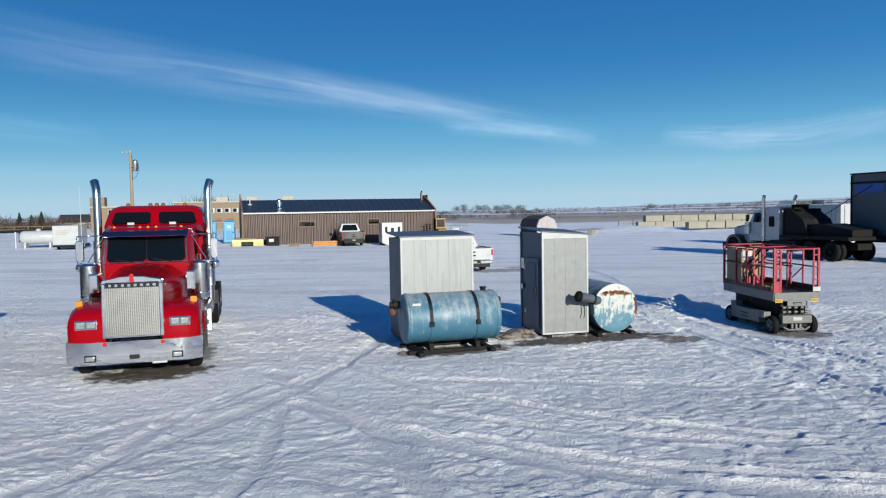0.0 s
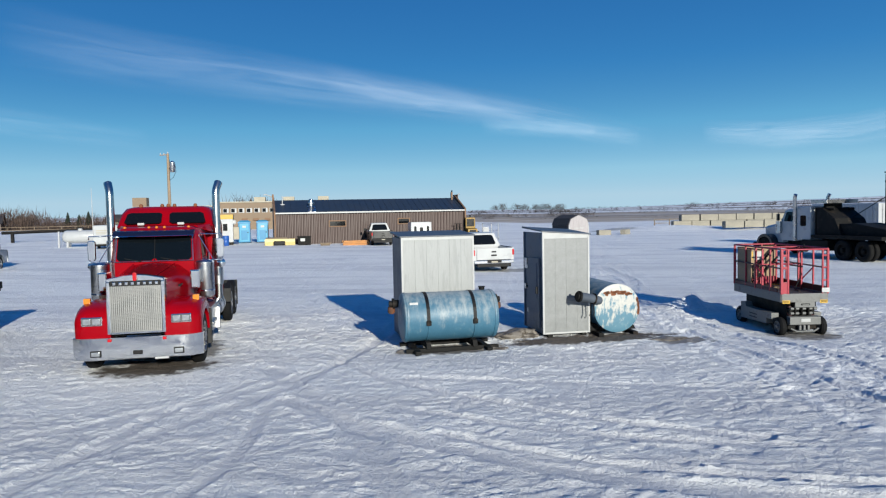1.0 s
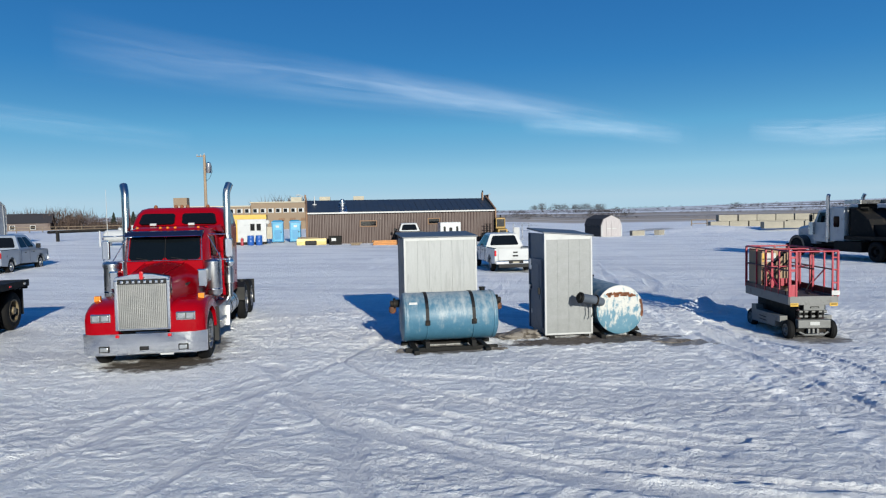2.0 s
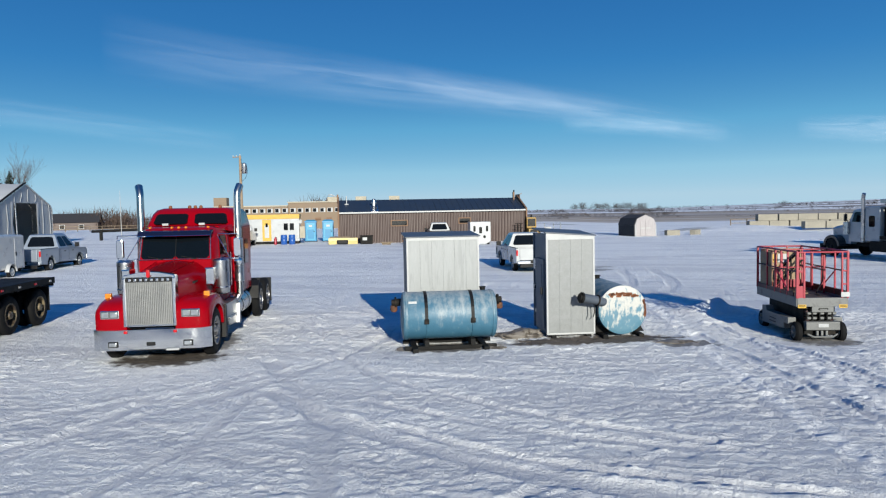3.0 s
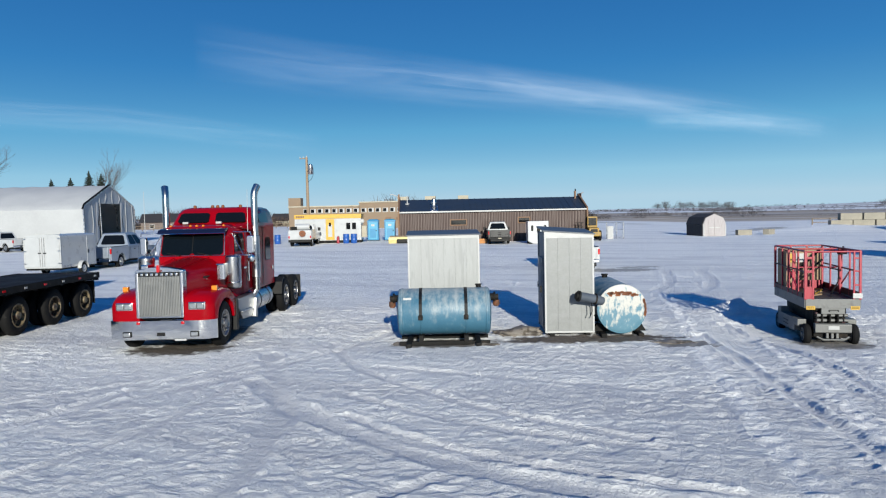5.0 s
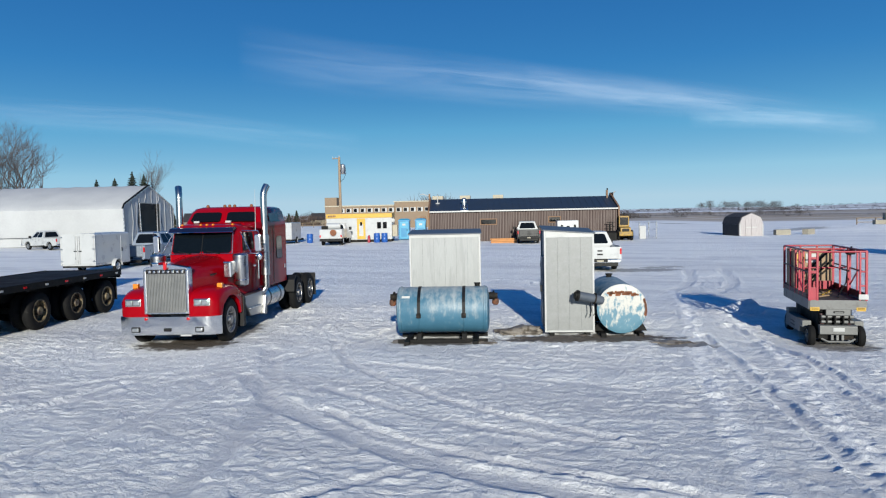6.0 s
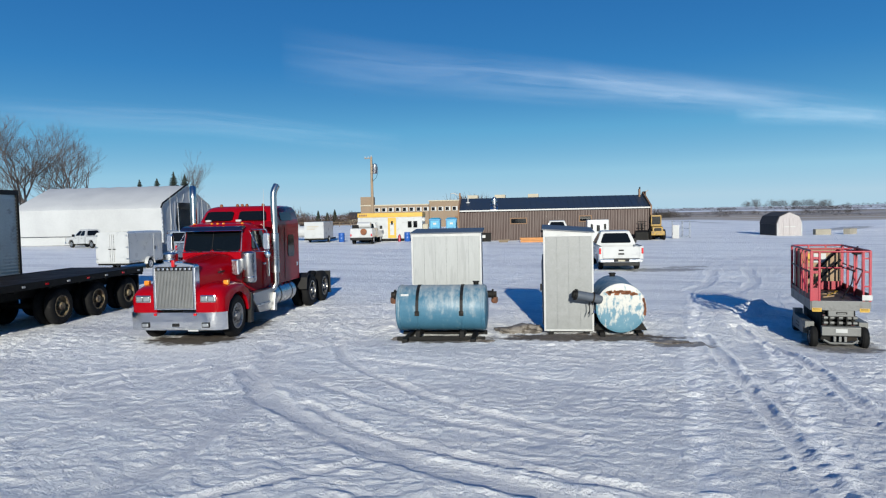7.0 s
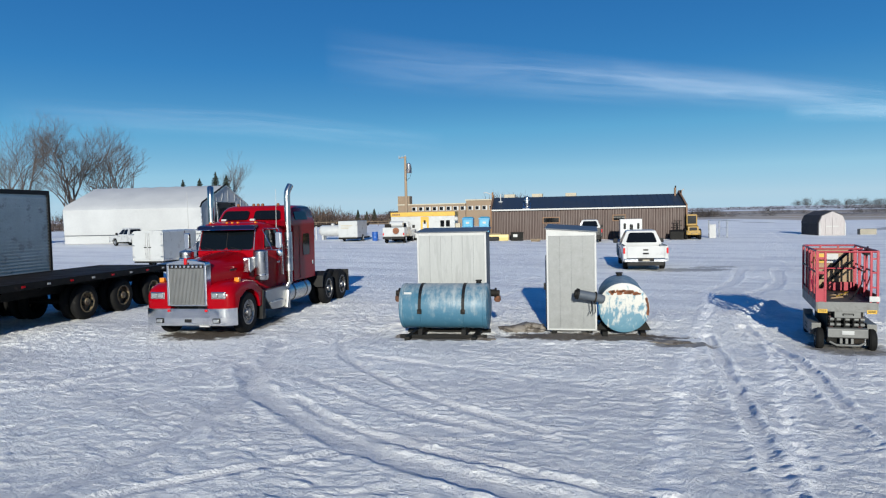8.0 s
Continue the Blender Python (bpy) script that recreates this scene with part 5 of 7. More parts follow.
def van_trailer(m):
    """Rear right corner at the origin, the body running along -y."""
    t = thing("van_trailer", m, "ribbed aluminium box trailer parked beside the flatbed", "trailer")
    L = 9.0
    box_part("body", (-2.5, -0.03, -L, -0.01, 1.12, 3.86), M_RIBBED, t, 0.01)
    n = 24
    for k in range(n):
        z = 1.30 + (3.62 - 1.30) * k / (n - 1)
        box_part("rib", (-0.03, 0.0, -L, -0.06, z - 0.018, z + 0.018), M_RIBBED, t)
    box_part("top_rail", (-0.035, 0.018, -L, 0.0, 3.74, 3.88), M_BLACK, t, 0.006)
    box_part("bottom_rail", (-0.035, 0.018, -L, 0.0, 1.08, 1.22), M_FRAME, t, 0.006)
    box_part("corner_post", (-0.05, 0.022, -0.09, 0.006, 1.2, 3.75), M_FRAME, t, 0.006)
    for y in (-1.4, -2.7):
        for x, s in ((-0.10, 1), (-2.42, -1)):
            wheel(t, x, y, 0.52, 0.27, s, M_RIM, dual=True)
        part("axle", cyl(B(), (-2.3, y, 0.52), (-0.3, y, 0.52), 0.08, n=12), M_FRAME, t, "", 40)
    for x in (-1.9, -0.7):
        box_part("slide_rail", (x, x + 0.12, -4.2, -0.2, 0.62, 1.12), M_FRAME, t)
    for x in (-2.0, -0.6):
        box_part("landing_leg", (x - 0.07, x + 0.07, -7.4, -7.25, 0.0, 1.12), M_FRAME, t, 0.01)
    for k in range(3):
        box_part("lamp", (0.0, 0.03, -0.06 - 0.0, -0.02, 3.60 - 0.1 * k, 3.65 - 0.1 * k), M_BLACK, t)
    return t


van_trailer(pose(-14.50, 19.62, 0, 0, 0, 17.0))


def cargo_trailer(m):
    """Rear centre at the origin, the tongue along +y."""
    t = thing("cargo_trailer", m, "small white enclosed cargo trailer with rear doors", "trailer")
    hw, L, zt = 0.98, 3.5, 2.22
    rings = []
    for y in (0.03, L):
        rings.append([(x, y, z) for x, z in ((-hw, 0.48), (hw, 0.48), (hw, zt - 0.10), (hw - 0.04, zt - 0.03), (hw - 0.12, zt), (0, zt + 0.03), (-hw + 0.12, zt), (-hw + 0.04, zt - 0.03), (-hw, zt - 0.10))])
    part("body", loft(B(), rings), M_WHITE, t, "white sheet-metal box", 25)
    for s in (-1, 1):
        d = box_part("door", (s * 0.02, s * (hw - 0.06), -0.015, 0.035, 0.56, zt - 0.10), M_WHITE, t, 0.01)
        pipe_part("lock_bar", [(s * 0.12, -0.035, 0.58), (s * 0.12, -0.035, zt - 0.12)], 0.016, M_DULLCHROME, d, 6)
        box_part("latch", (s * 0.06, s * 0.22, -0.05, -0.01, 1.25, 1.31), M_BLACK, d, 0.008)
        for z in (0.7, 1.35, 2.0):
            box_part("hinge", (s * (hw - 0.14), s * (hw + 0.015), -0.03, 0.03, z, z + 0.07), M_DULLCHROME, d, 0.006)
        box_part("corner_trim", (s * (hw - 0.055), s * (hw + 0.012), -0.01, 0.05, 0.5, zt - 0.08), M_TRIM, t, 0.01)
        wheel(t, s * (hw + 0.16), 1.95, 0.34, 0.2, s, M_WHITE)
        part("mud_guard", prism(B(), [(1.95 + 0.42 * math.cos(radians(180 - 20 * i)), 0.36 + 0.42 * math.sin(radians(180 - 20 * i))) for i in range(10)] + [(1.95 + 0.39 * math.cos(radians(20 * i)), 0.36 + 0.39 * math.sin(radians(20 * i))) for i in range(10)], "x", s * (hw - 0.01), s * (hw + 0.2)), M_WHITE, t)
        box_part("lower_trim", (s * (hw - 0.01), s * (hw + 0.01), 0.06, L, 0.48, 0.60), M_DULLCHROME, t, 0.004)
    sd = box_part("side_door", (hw - 0.01, hw + 0.014, 2.55, 3.3, 0.56, 2.05), M_WHITE, t, 0.006)
    box_part("side_latch", (hw + 0.012, hw + 0.045, 2.60, 2.68, 1.15, 1.35), M_BLACK, sd, 0.008)
    box_part("frame", (-0.9, 0.9, 0.0, L, 0.38, 0.48), M_FRAME, t, 0.01)
    for s in (-1, 1):
        pipe_part("tongue", [(s * 0.7, L - 0.1, 0.43), (0.0, L + 0.95, 0.45)], 0.045, M_FRAME, t, 6)
    box_part("roof_rack", (-0.7, 0.7, 0.5, 0.56, zt + 0.02, zt + 0.07), M_TRIM, t)
    return t


cargo_trailer(pose(-26.35, 33.4, 0, 0, 0, 15.5))


def scissor_lift(m):
    """Front left of the platform at the origin; length along +y."""
    t = thing("scissor_lift", m, "lowered scissor lift with red guard rails", "scissor lift")
    W, L = 1.09, 2.5
    # chassis
    box_part("chassis", (0.20, W - 0.20, 0.10, L - 0.10, 0.16, 0.36), M_FRAME, t, 0.015)
    nose = part("chassis_nose", prism(B(), [(-0.02, 0.30), (0.02, 0.28), (0.14, 0.28), (0.14, 0.49), (0.02, 0.49), (-0.02, 0.47)], "x", 0.20, W - 0.16, 0.008), M_LIFTGREY, t)
    box_part("nose_label", (0.46, 0.68, -0.028, -0.018, 0.36, 0.44), M_TRIM, nose, 0.003, "worn white label")
    part("tow_bar", tube(B(), [(0.24, 0.02, 0.20), (0.36, -0.02, 0.14), (W - 0.32, -0.02, 0.14), (W - 0.20, 0.02, 0.20)], 0.022, 6), M_LIFTGREY, t)
    for x in (0.42, 0.52, 0.62):
        box_part("hitch_lug", (x, x + 0.05, -0.02, 0.06, 0.17, 0.28), M_LIFTGREY, t, 0.006)
    for s, x0 in ((-1, -0.06), (1, W - 0.12)):
        tray = part("side_tray", prism(B(), [(0.62, 0.24), (2.0, 0.20), (2.0, 0.62), (1.75, 0.64), (1.7, 0.50), (0.62, 0.50)], "x", x0, x0 + 0.18, 0.012), M_LIFTGREY, t, "grey battery tray")
        box_part("tray_lid", (x0 - 0.006, x0 + 0.186, 0.58, 1.68, 0.50, 0.52), M_LIFTGREY, tray, 0.006)
        box_part("tray_end", (x0, x0 + 0.18, 0.36, 0.62, 0.38, 0.53), M_LIFTGREY, tray, 0.008)
        for z in (0.30, 0.38):
            box_part("tray_slot", (x0 - 0.004 if s < 0 else x0 + 0.176, x0 + 0.004 if s < 0 else x0 + 0.184, 1.1, 1.5, z, z + 0.025), M_BLACK, tray)
        for y in (0.20, 2.22):
            wheel(t, (W + 0.02) if s > 0 else -0.02, y, 0.23, 0.17, s, M_LIFTGREY)
    # folded scissor arms, ends with rollers to the front
    box_part("inner_block", (0.22, W - 0.22, 0.20, L - 0.2, 0.36, 0.83), M_FRAME, t, 0.02)
    for r in range(4):
        z = 0.50 + 0.085 * r
        for x in (0.24, W - 0.32):
            part("scissor_arm", prism(B(), [(0.10, z), (L - 0.2, z + 0.02), (L - 0.2, z + 0.075), (0.10, z + 0.055)], "x", x, x + 0.07, 0.006), M_FRAME if r % 2 else M_LIFTDARK, t)
    for z in (0.555, 0.665):
        pv = part("pivot_bar", cyl(B(), (0.22, 0.08, z), (W - 0.22, 0.08, z), 0.022, n=10), M_FRAME, t, "", 40)
        for x in (0.25, 0.37, 0.53, 0.69, 0.80):
            part("roller", cyl(B(), (x, 0.075, z), (x + 0.075, 0.075, z), 0.036, n=12), M_LIFTGREY, pv, "", 40)
        for x in (0.335, 0.495, 0.655):
            box_part("arm_end", (x, x + 0.028, 0.02, 0.16, z - 0.05, z + 0.05), M_FRAME, pv, 0.005)
    hang = box_part("hanger_plate", (0.32, 0.80, -0.005, 0.10, 0.70, 0.94), M_LIFTGREY, t, 0.012, "grey hanger plate under the deck")
    box_part("hand_hole", (0.46, 0.68, -0.012, 0.02, 0.745, 0.80), M_BLACK, hang, 0.02)
    box_part("hole_bar", (0.49, 0.65, -0.018, -0.008, 0.755, 0.775), M_LIFTGREY, hang)
    for x in (0.31, 0.80):
        box_part("hanger_edge", (x, x + 0.012, -0.012, 0.08, 0.72, 1.0), M_FRAME, hang)
    # platform
    box_part("deck", (0.02, W - 0.02, 0.02, L - 0.02, 0.96, 1.01), M_DECKFLOOR, t, 0.005, "worn dark platform floor")
    for d in ((0.0, W, -0.02, 0.03, 0.83, 1.03), (0.0, W, L - 0.03, L + 0.02, 0.83, 1.03), (-0.02, 0.03, 0.0, L, 0.83, 1.04), (W - 0.03, W + 0.02, 0.0, L, 0.83, 1.04)):
        box_part("deck_edge", d, M_LIFTGREY, t, 0.006)
    for d in ((-0.012, 0.012, 0.20, L, 1.04, 1.14), (W - 0.012, W + 0.012, 0.05, L, 1.04, 1.18), (0.0, W, L - 0.012, L + 0.012, 1.03, 1.16)):
        box_part("kick_plate", d, M_LIFTDARK, t, 0.004, "dark red kick plate")
    for x in (0.01, W - 0.19):
        wl = box_part("warning_label", (x, x + 0.18, -0.030, -0.020, 0.80, 0.88), M_YELLOW, t, 0.003, "yellow warning label")
        for q in range(2):
            box_part("writing_bar", (x + 0.02, x + 0.16, -0.033, -0.029, 0.855 - 0.025 * q, 0.865 - 0.025 * q), M_FRAME, wl)
    # guard rails
    zt, zm = 2.07, 1.62
    for x, y, w in ((0.0, 0.0, 0.030), (0.15, 0.0, 0.022), (W - 0.12, 0.0, 0.018), (W, 0.0, 0.024), (0.0, 0.55, 0.020), (0.0, 0.95, 0.018), (0.0, 1.30, 0.024), (0.0, 1.85, 0.018), (0.0, L, 0.026), (W, 0.62, 0.018), (W, 1.15, 0.020), (W, 1.30, 0.022), (W, 1.9, 0.018), (W, L, 0.026), (0.36, L, 0.020), (0.73, L, 0.020)):
        box_part("rail_post", (x - w, x + w, y - w, y + w, 1.02, zt), M_LIFTRED, t, 0.006)
    for x in (0.0, W):
        pipe_part("rail", [(x, 0.0, zt), (x, L, zt)], 0.022, M_LIFTRED, t)
        pipe_part("rail", [(x, 0.0, zm), (x, L, zm + 0.02)], 0.018, M_LIFTDARK, t)
    pipe_part("rail", [(0.0, L, zt), (W, L, zt)], 0.022, M_LIFTRED, t)
    pipe_part("rail", [(0.0, L, zm), (W, L, zm)], 0.018, M_LIFTRED, t)
    pipe_part("gate_rail", [(0.0, 0.0, zt - 0.01), (W, 0.0, zt - 0.01)], 0.020, M_LIFTRED, t)
    for z0, z1 in ((1.03, 1.30), (1.60, 1.66), (1.90, 1.95)):
        box_part("gate_plate", (0.0, 0.16, -0.012, 0.012, z0, z1), M_LIFTRED, t, 0.004)
    for z in (1.32, 1.62, 1.90):
        box_part("gate_link", (W - 0.12, W, -0.012, 0.012, z, z + 0.035), M_LIFTRED, t, 0.004)
    pipe_part("rail", [(W, 0.02, 1.62), (W, 0.66, 1.62)], 0.016, M_LIFTRED, t)
    pipe_part("brace", [(W, 0.60, 1.60), (W, 1.25, 1.18)], 0.016, M_LIFTRED, t)
    pipe_part("brace", [(0.0, 0.60, 1.20), (0.0, 1.28, 1.60)], 0.016, M_LIFTRED, t)
    # slide-out section nested inside, with its own cross gate and dark stays
    for z in (zt - 0.07, zm - 0.05):
        pipe_part("inner_rail", [(0.06, 1.0, z), (0.06, L - 0.06, z), (W - 0.06, L - 0.06, z), (W - 0.06, 1.0, z)], 0.018, M_LIFTDARK, t)
    pipe_part("cross_rail", [(0.05, 1.30, zt - 0.02), (W - 0.05, 1.30, zt - 0.02)], 0.018, M_LIFTRED, t)
    pipe_part("cross_rail", [(0.05, 1.30, zm), (W - 0.05, 1.30, zm)], 0.016, M_LIFTRED, t)
    for x in (0.06, W - 0.06):
        for y in (1.05, 1.7, 2.3):
            box_part("inner_post", (x - 0.018, x + 0.018, y - 0.018, y + 0.018, 1.02, zt - 0.06), M_LIFTRED, t, 0.005)
    for a, b in (((0.10, L - 0.2, 1.08), (0.95, L - 0.25, zt - 0.1)), ((0.30, L - 0.3, 1.05), (W - 0.1, L - 0.35, 1.75)), ((0.08, 1.5, 1.2), (0.08, L - 0.2, 1.95))):
        pipe_part("stay", [a, b], 0.026, M_FRAME, t, 8)
    box_part("back_panel", (0.04, W - 0.04, L - 0.10, L - 0.075, 1.08, 2.02), M_PLY, t, 0.004, "pale plywood panel at the platform end")
    box_part("side_panel", (0.030, 0.05, 1.62, L - 0.10, 1.08, 1.98), M_PLY, t, 0.004, "pale plywood side panel")
    box_part("yellow_placard", (0.18, 0.44, L - 0.125, L - 0.105, 1.66, 1.88), M_YELLOW, t, 0.004)
    box_part("white_placard", (0.45, 0.72, L - 0.125, L - 0.105, 1.66, 1.88), M_TRIM, t, 0.004)
    box_part("red_gate_plate", (0.40, W - 0.05, L - 0.16, L - 0.14, 1.02, 1.22), M_LIFTRED, t, 0.004)
    box_part("rail_placard", (W - 0.15, W + 0.04, -0.035, -0.024, 1.05, 1.16), M_TRIM, t, 0.003, "white placard on the gate post")
    part("joystick_box", box(box(B(), W - 0.10, W + 0.06, 0.95, 1.15, 1.94, 2.04, 0.02), W - 0.02, W + 0.01, 1.02, 1.05, 2.02, 2.12), M_FRAME, t)
    pipe_part("cable", [(W - 0.02, 1.05, 1.95), (W - 0.06, 1.1, 1.6), (W - 0.12, 1.0, 1.3), (W - 0.3, 0.9, 1.03), (W - 0.4, 0.5, 1.03)], 0.014, M_BLACK, t, 6)
    pipe_part("hose", [(0.35, 0.7, 1.025), (0.6, 0.9, 1.03), (0.4, 1.2, 1.03), (0.75, 1.35, 1.04), (0.55, 1.6, 1.03)], 0.016, M_PLY, t, 6)
    pipe_part("hose", [(0.5, 1.0, 1.03), (0.8, 1.5, 1.08), (0.7, 1.9, 1.05)], 0.014, M_YELLOW, t, 6)
    return t


M_LIFTDARK = mat("grimy_dark_red_paint", (0.07, 0.012, 0.014), 0.55, 0.0, 0.3, 5, 40, 0.08)
M_DECKFLOOR = mat("worn_dark_platform_floor", (0.055, 0.042, 0.032), 0.7, 0.0, 0.4, 5, 30, 0.1, spot=(0.22, 0.20, 0.18), spot_amount=0.3, spot_scale=5)
scissor_lift(pose(7.58, 21.47, -0.14, 0, 0, 6.0))


def bed_truck(m):
    """A white oilfield bed truck; nose at the origin, length along +y."""
    t = thing("bed_truck", m, "white oilfield bed truck with dark steel deck", "truck")
    part("hood", loft(B(), [[(-a, y, 0.75), (a, y, 0.75), (a, y, z - 0.15), (a - 0.15, y, z), (-a + 0.15, y, z), (-a, y, z - 0.15)] for y, a, z in ((0.35, 0.58, 1.70), (1.2, 0.68, 1.82), (2.2, 0.80, 1.95))]), M_WHITE, t, "", 35)
    box_part("grille", (-0.52, 0.52, 0.28, 0.37, 0.75, 1.65), M_CHROME, t, 0.03)
    box_part("bumper", (-1.2, 1.2, 0.0, 0.25, 0.32, 0.72), M_FRAME, t, 0.04)
    part("cab", loft(B(), [[(-x, y0, z), (x, y0, z), (x, 3.6, z), (-x, 3.6, z)] for z, x, y0 in ((0.9, 0.93, 2.2), (1.98, 0.94, 2.2), (2.66, 0.86, 2.5), (2.74, 0.75, 2.7))]), M_WHITE, t, "", 35)
    box_part("sleeper", (-1.05, 1.05, 3.62, 4.75, 0.95, 2.86), M_WHITE, t, 0.06, "white sleeper box")
    for s in (-1, 1):
        part("fender", prism(B(), [(1.0 + 0.72 * math.cos(radians(180 - 15 * i)), 0.62 + 0.62 * math.sin(radians(180 - 15 * i))) for i in range(13)] + [(1.0 + 0.56 * math.cos(radians(15 * i)), 0.60 + 0.5 * math.sin(radians(15 * i))) for i in range(13)], "x", s * 0.6, s * 1.18, 0.015), M_DARKPAINT, t, "black fender")
        wheel(t, s * 1.18, 1.0, 0.54, 0.32, s, M_FRAME)
        for y in (7.2, 8.6):
            wheel(t, s * 1.24, y, 0.54, 0.28, s, M_FRAME, dual=True)
        q = [(s * 0.945, 2.45, 2.0), (s * 0.945, 3.4, 2.0), (s * 0.875, 3.4, 2.56), (s * 0.875, 2.62, 2.56)]
        q2 = [(s * 1.052, 3.95, 1.75), (s * 1.052, 4.4, 1.75), (s * 1.052, 4.4, 2.35), (s * 1.052, 3.95, 2.35)]
        if s < 0:
            q, q2 = [q[1], q[0], q[3], q[2]], [q2[1], q2[0], q2[3], q2[2]]
        part("side_window", slab(B(), q, 0.0, 0.012), M_GLASS, t)
        part("side_window", slab(B(), q2, 0.0, 0.008), M_GLASS, t)
        pipe_part("exhaust_pipe", [(s * 1.1, 3.55, 0.9), (s * 1.1, 3.55, 3.35), (s * 1.13, 3.65, 3.55)], [0.10, 0.10, 0.10], M_DULLCHROME, t, 14)
        pipe_part("mirror_arm", [(s * 0.9, 2.5, 2.5), (s * 1.3, 2.4, 2.5), (s * 1.3, 2.4, 2.0)], 0.02, M_FRAME, t)
        box_part("mirror", (s * 1.22, s * 1.40, 2.38, 2.46, 2.05, 2.45), M_DARKPAINT, t, 0.02)
        box_part("tool_box", (s * 0.7, s * 1.2, 4.2, 6.2, 0.45, 1.0), M_FRAME, t, 0.03)
        part("air_cleaner", cyl(B(), (s * 1.05, 2.15, 1.3), (s * 1.05, 2.15, 2.0), 0.17, n=18), M_DULLCHROME, t, "", 40)
        pipe_part("rack_leg", [(s * 0.9, 5.0, 1.2), (s * 0.9, 5.0, 2.75), (s * 0.6, 6.0, 2.7)], 0.07, M_FRAME, t)
    part("windshield", slab(B(), [(-0.85, 2.21, 2.02), (0.85, 2.21, 2.02), (0.78, 2.49, 2.60), (-0.78, 2.49, 2.60)], 0.0, 0.012), M_GLASS, t)
    box_part("light_bar", (-1.0, 1.0, 4.7, 5.9, 3.0, 3.22), M_DULLCHROME, t, 0.02)
    box_part("light_bar_post", (-0.5, 0.5, 5.1, 5.3, 2.6, 3.02), M_FRAME, t)
    box_part("frame", (-0.45, 0.45, 0.4, 9.6, 0.62, 0.95), M_FRAME, t, 0.02)
    box_part("deck", (-1.25, 1.25, 5.0, 9.8, 1.12, 1.30), M_FRAME, t, 0.02, "dark oily steel deck")
    part("winch", cyl(B(), (-0.7, 5.9, 1.85), (0.7, 5.9, 1.85), 0.5, n=20), M_FRAME, t, "dark winch drum", 40)
    part("winch_guard", prism(B(), [(5.1, 1.3), (6.9, 1.3), (6.4, 2.2), (5.5, 2.75), (5.1, 2.7)], "x", -0.95, 0.95, 0.03), M_FRAME, t)
    part("gin_pole", prism(B(), [(6.4, 1.3), (9.6, 1.3), (9.6, 1.65), (7.6, 1.95), (6.4, 1.9)], "x", -0.8, 0.8, 0.03), M_FRAME, t)
    pipe_part("winch_line", [(-0.3, 6.2, 2.2), (-0.4, 9.6, 3.9)], 0.02, M_FRAME, t, 6)
    return t


bed_truck(pose(17.9, 50.2, 0, 0, 0, 197))


def steel_tower_box(m, w, label):
    t = thing("steel_skid_box", m, label, "steel box")
    box_part("body", (0, w, 0, 2.4, 1.25, 4.55), M_BOXGREY, t, 0.03)
    box_part("cap", (-0.05, w + 0.05, -0.05, 2.45, 4.55, 4.62), M_FRAME, t, 0.01)
    box_part("band", (-0.03, w + 0.03, -0.03, 2.43, 4.05, 4.15), M_FRAME, t, 0.01)
    box_part("blue_panel", (-0.02, 0.0, 0.3, 2.1, 3.55, 4.0), M_BLUEDRUM, t, 0.004)
    for y in (0.05, 2.3):
        box_part("post", (-0.05, 0.0, y, y + 0.08, 1.25, 4.5), M_FRAME, t, 0.008)
    return t


M_BOXGREY = mat("grey_painted_steel", (0.09, 0.097, 0.105), 0.55, 0.0, 0.2, 2, 20, 0.05)


def low_trailer(m):
    t = thing("lowboy_trailer", m, "dark steel equipment trailer under a load", "trailer")
    box_part("deck", (-0.1, 2.6, -11.0, 2.6, 0.98, 1.245), M_FRAME, t, 0.02)
    for y in (-6.5, -8.0, -9.5):
        for x, s in ((-0.08, -1), (2.55, 1)):
            wheel(t, x, y, 0.48, 0.26, s, M_FRAME, dual=True)
    for x in (0.2, 2.2):
        box_part("landing_leg", (x, x + 0.15, 1.6, 1.75, 0.0, 1.0), M_FRAME, t)
    return t


low_trailer(pose(21.85, 41.0, 0, 0, 0, 17))
steel_tower_box(pose(22.0, 41.2, 0, 0, 0, 17), 1.05, "tall grey steel skid box with a blue panel")
steel_tower_box(pose(22.5, 38.3, 0, 0, 0, 17), 2.3, "tall grey steel skid box loaded on the trailer")
wc = thing("shipping_container", pose(25.6, 52.6, 0, 0, 0, 17), "white steel storage container behind the bed truck", "container")
box_part("body", (0, 2.44, 0, 6.0, 0.12, 2.98), M_WHITE, wc, 0.03)
for k in range(20):
    box_part("rib", (-0.03, 0.0, 0.2 + 0.29 * k, 0.34 + 0.29 * k, 0.25, 2.85), M_WHITE, wc)
for x in (0.3, 0.9, 1.5, 2.1):
    pipe_part("lock_bar", [(x, -0.03, 0.2), (x, -0.03, 2.9)], 0.02, M_DULLCHROME, wc, 6)
for x in (0.0, 2.34):
    box_part("corner_foot", (x, x + 0.1, 0.0, 6.0, 0.0, 0.13), M_FRAME, wc)


# ---------- buildings ----------
def place(x, y, rz, dz=0.0):
    return pose(x, y, gz(x, y) + dz, 0, 0, rz)


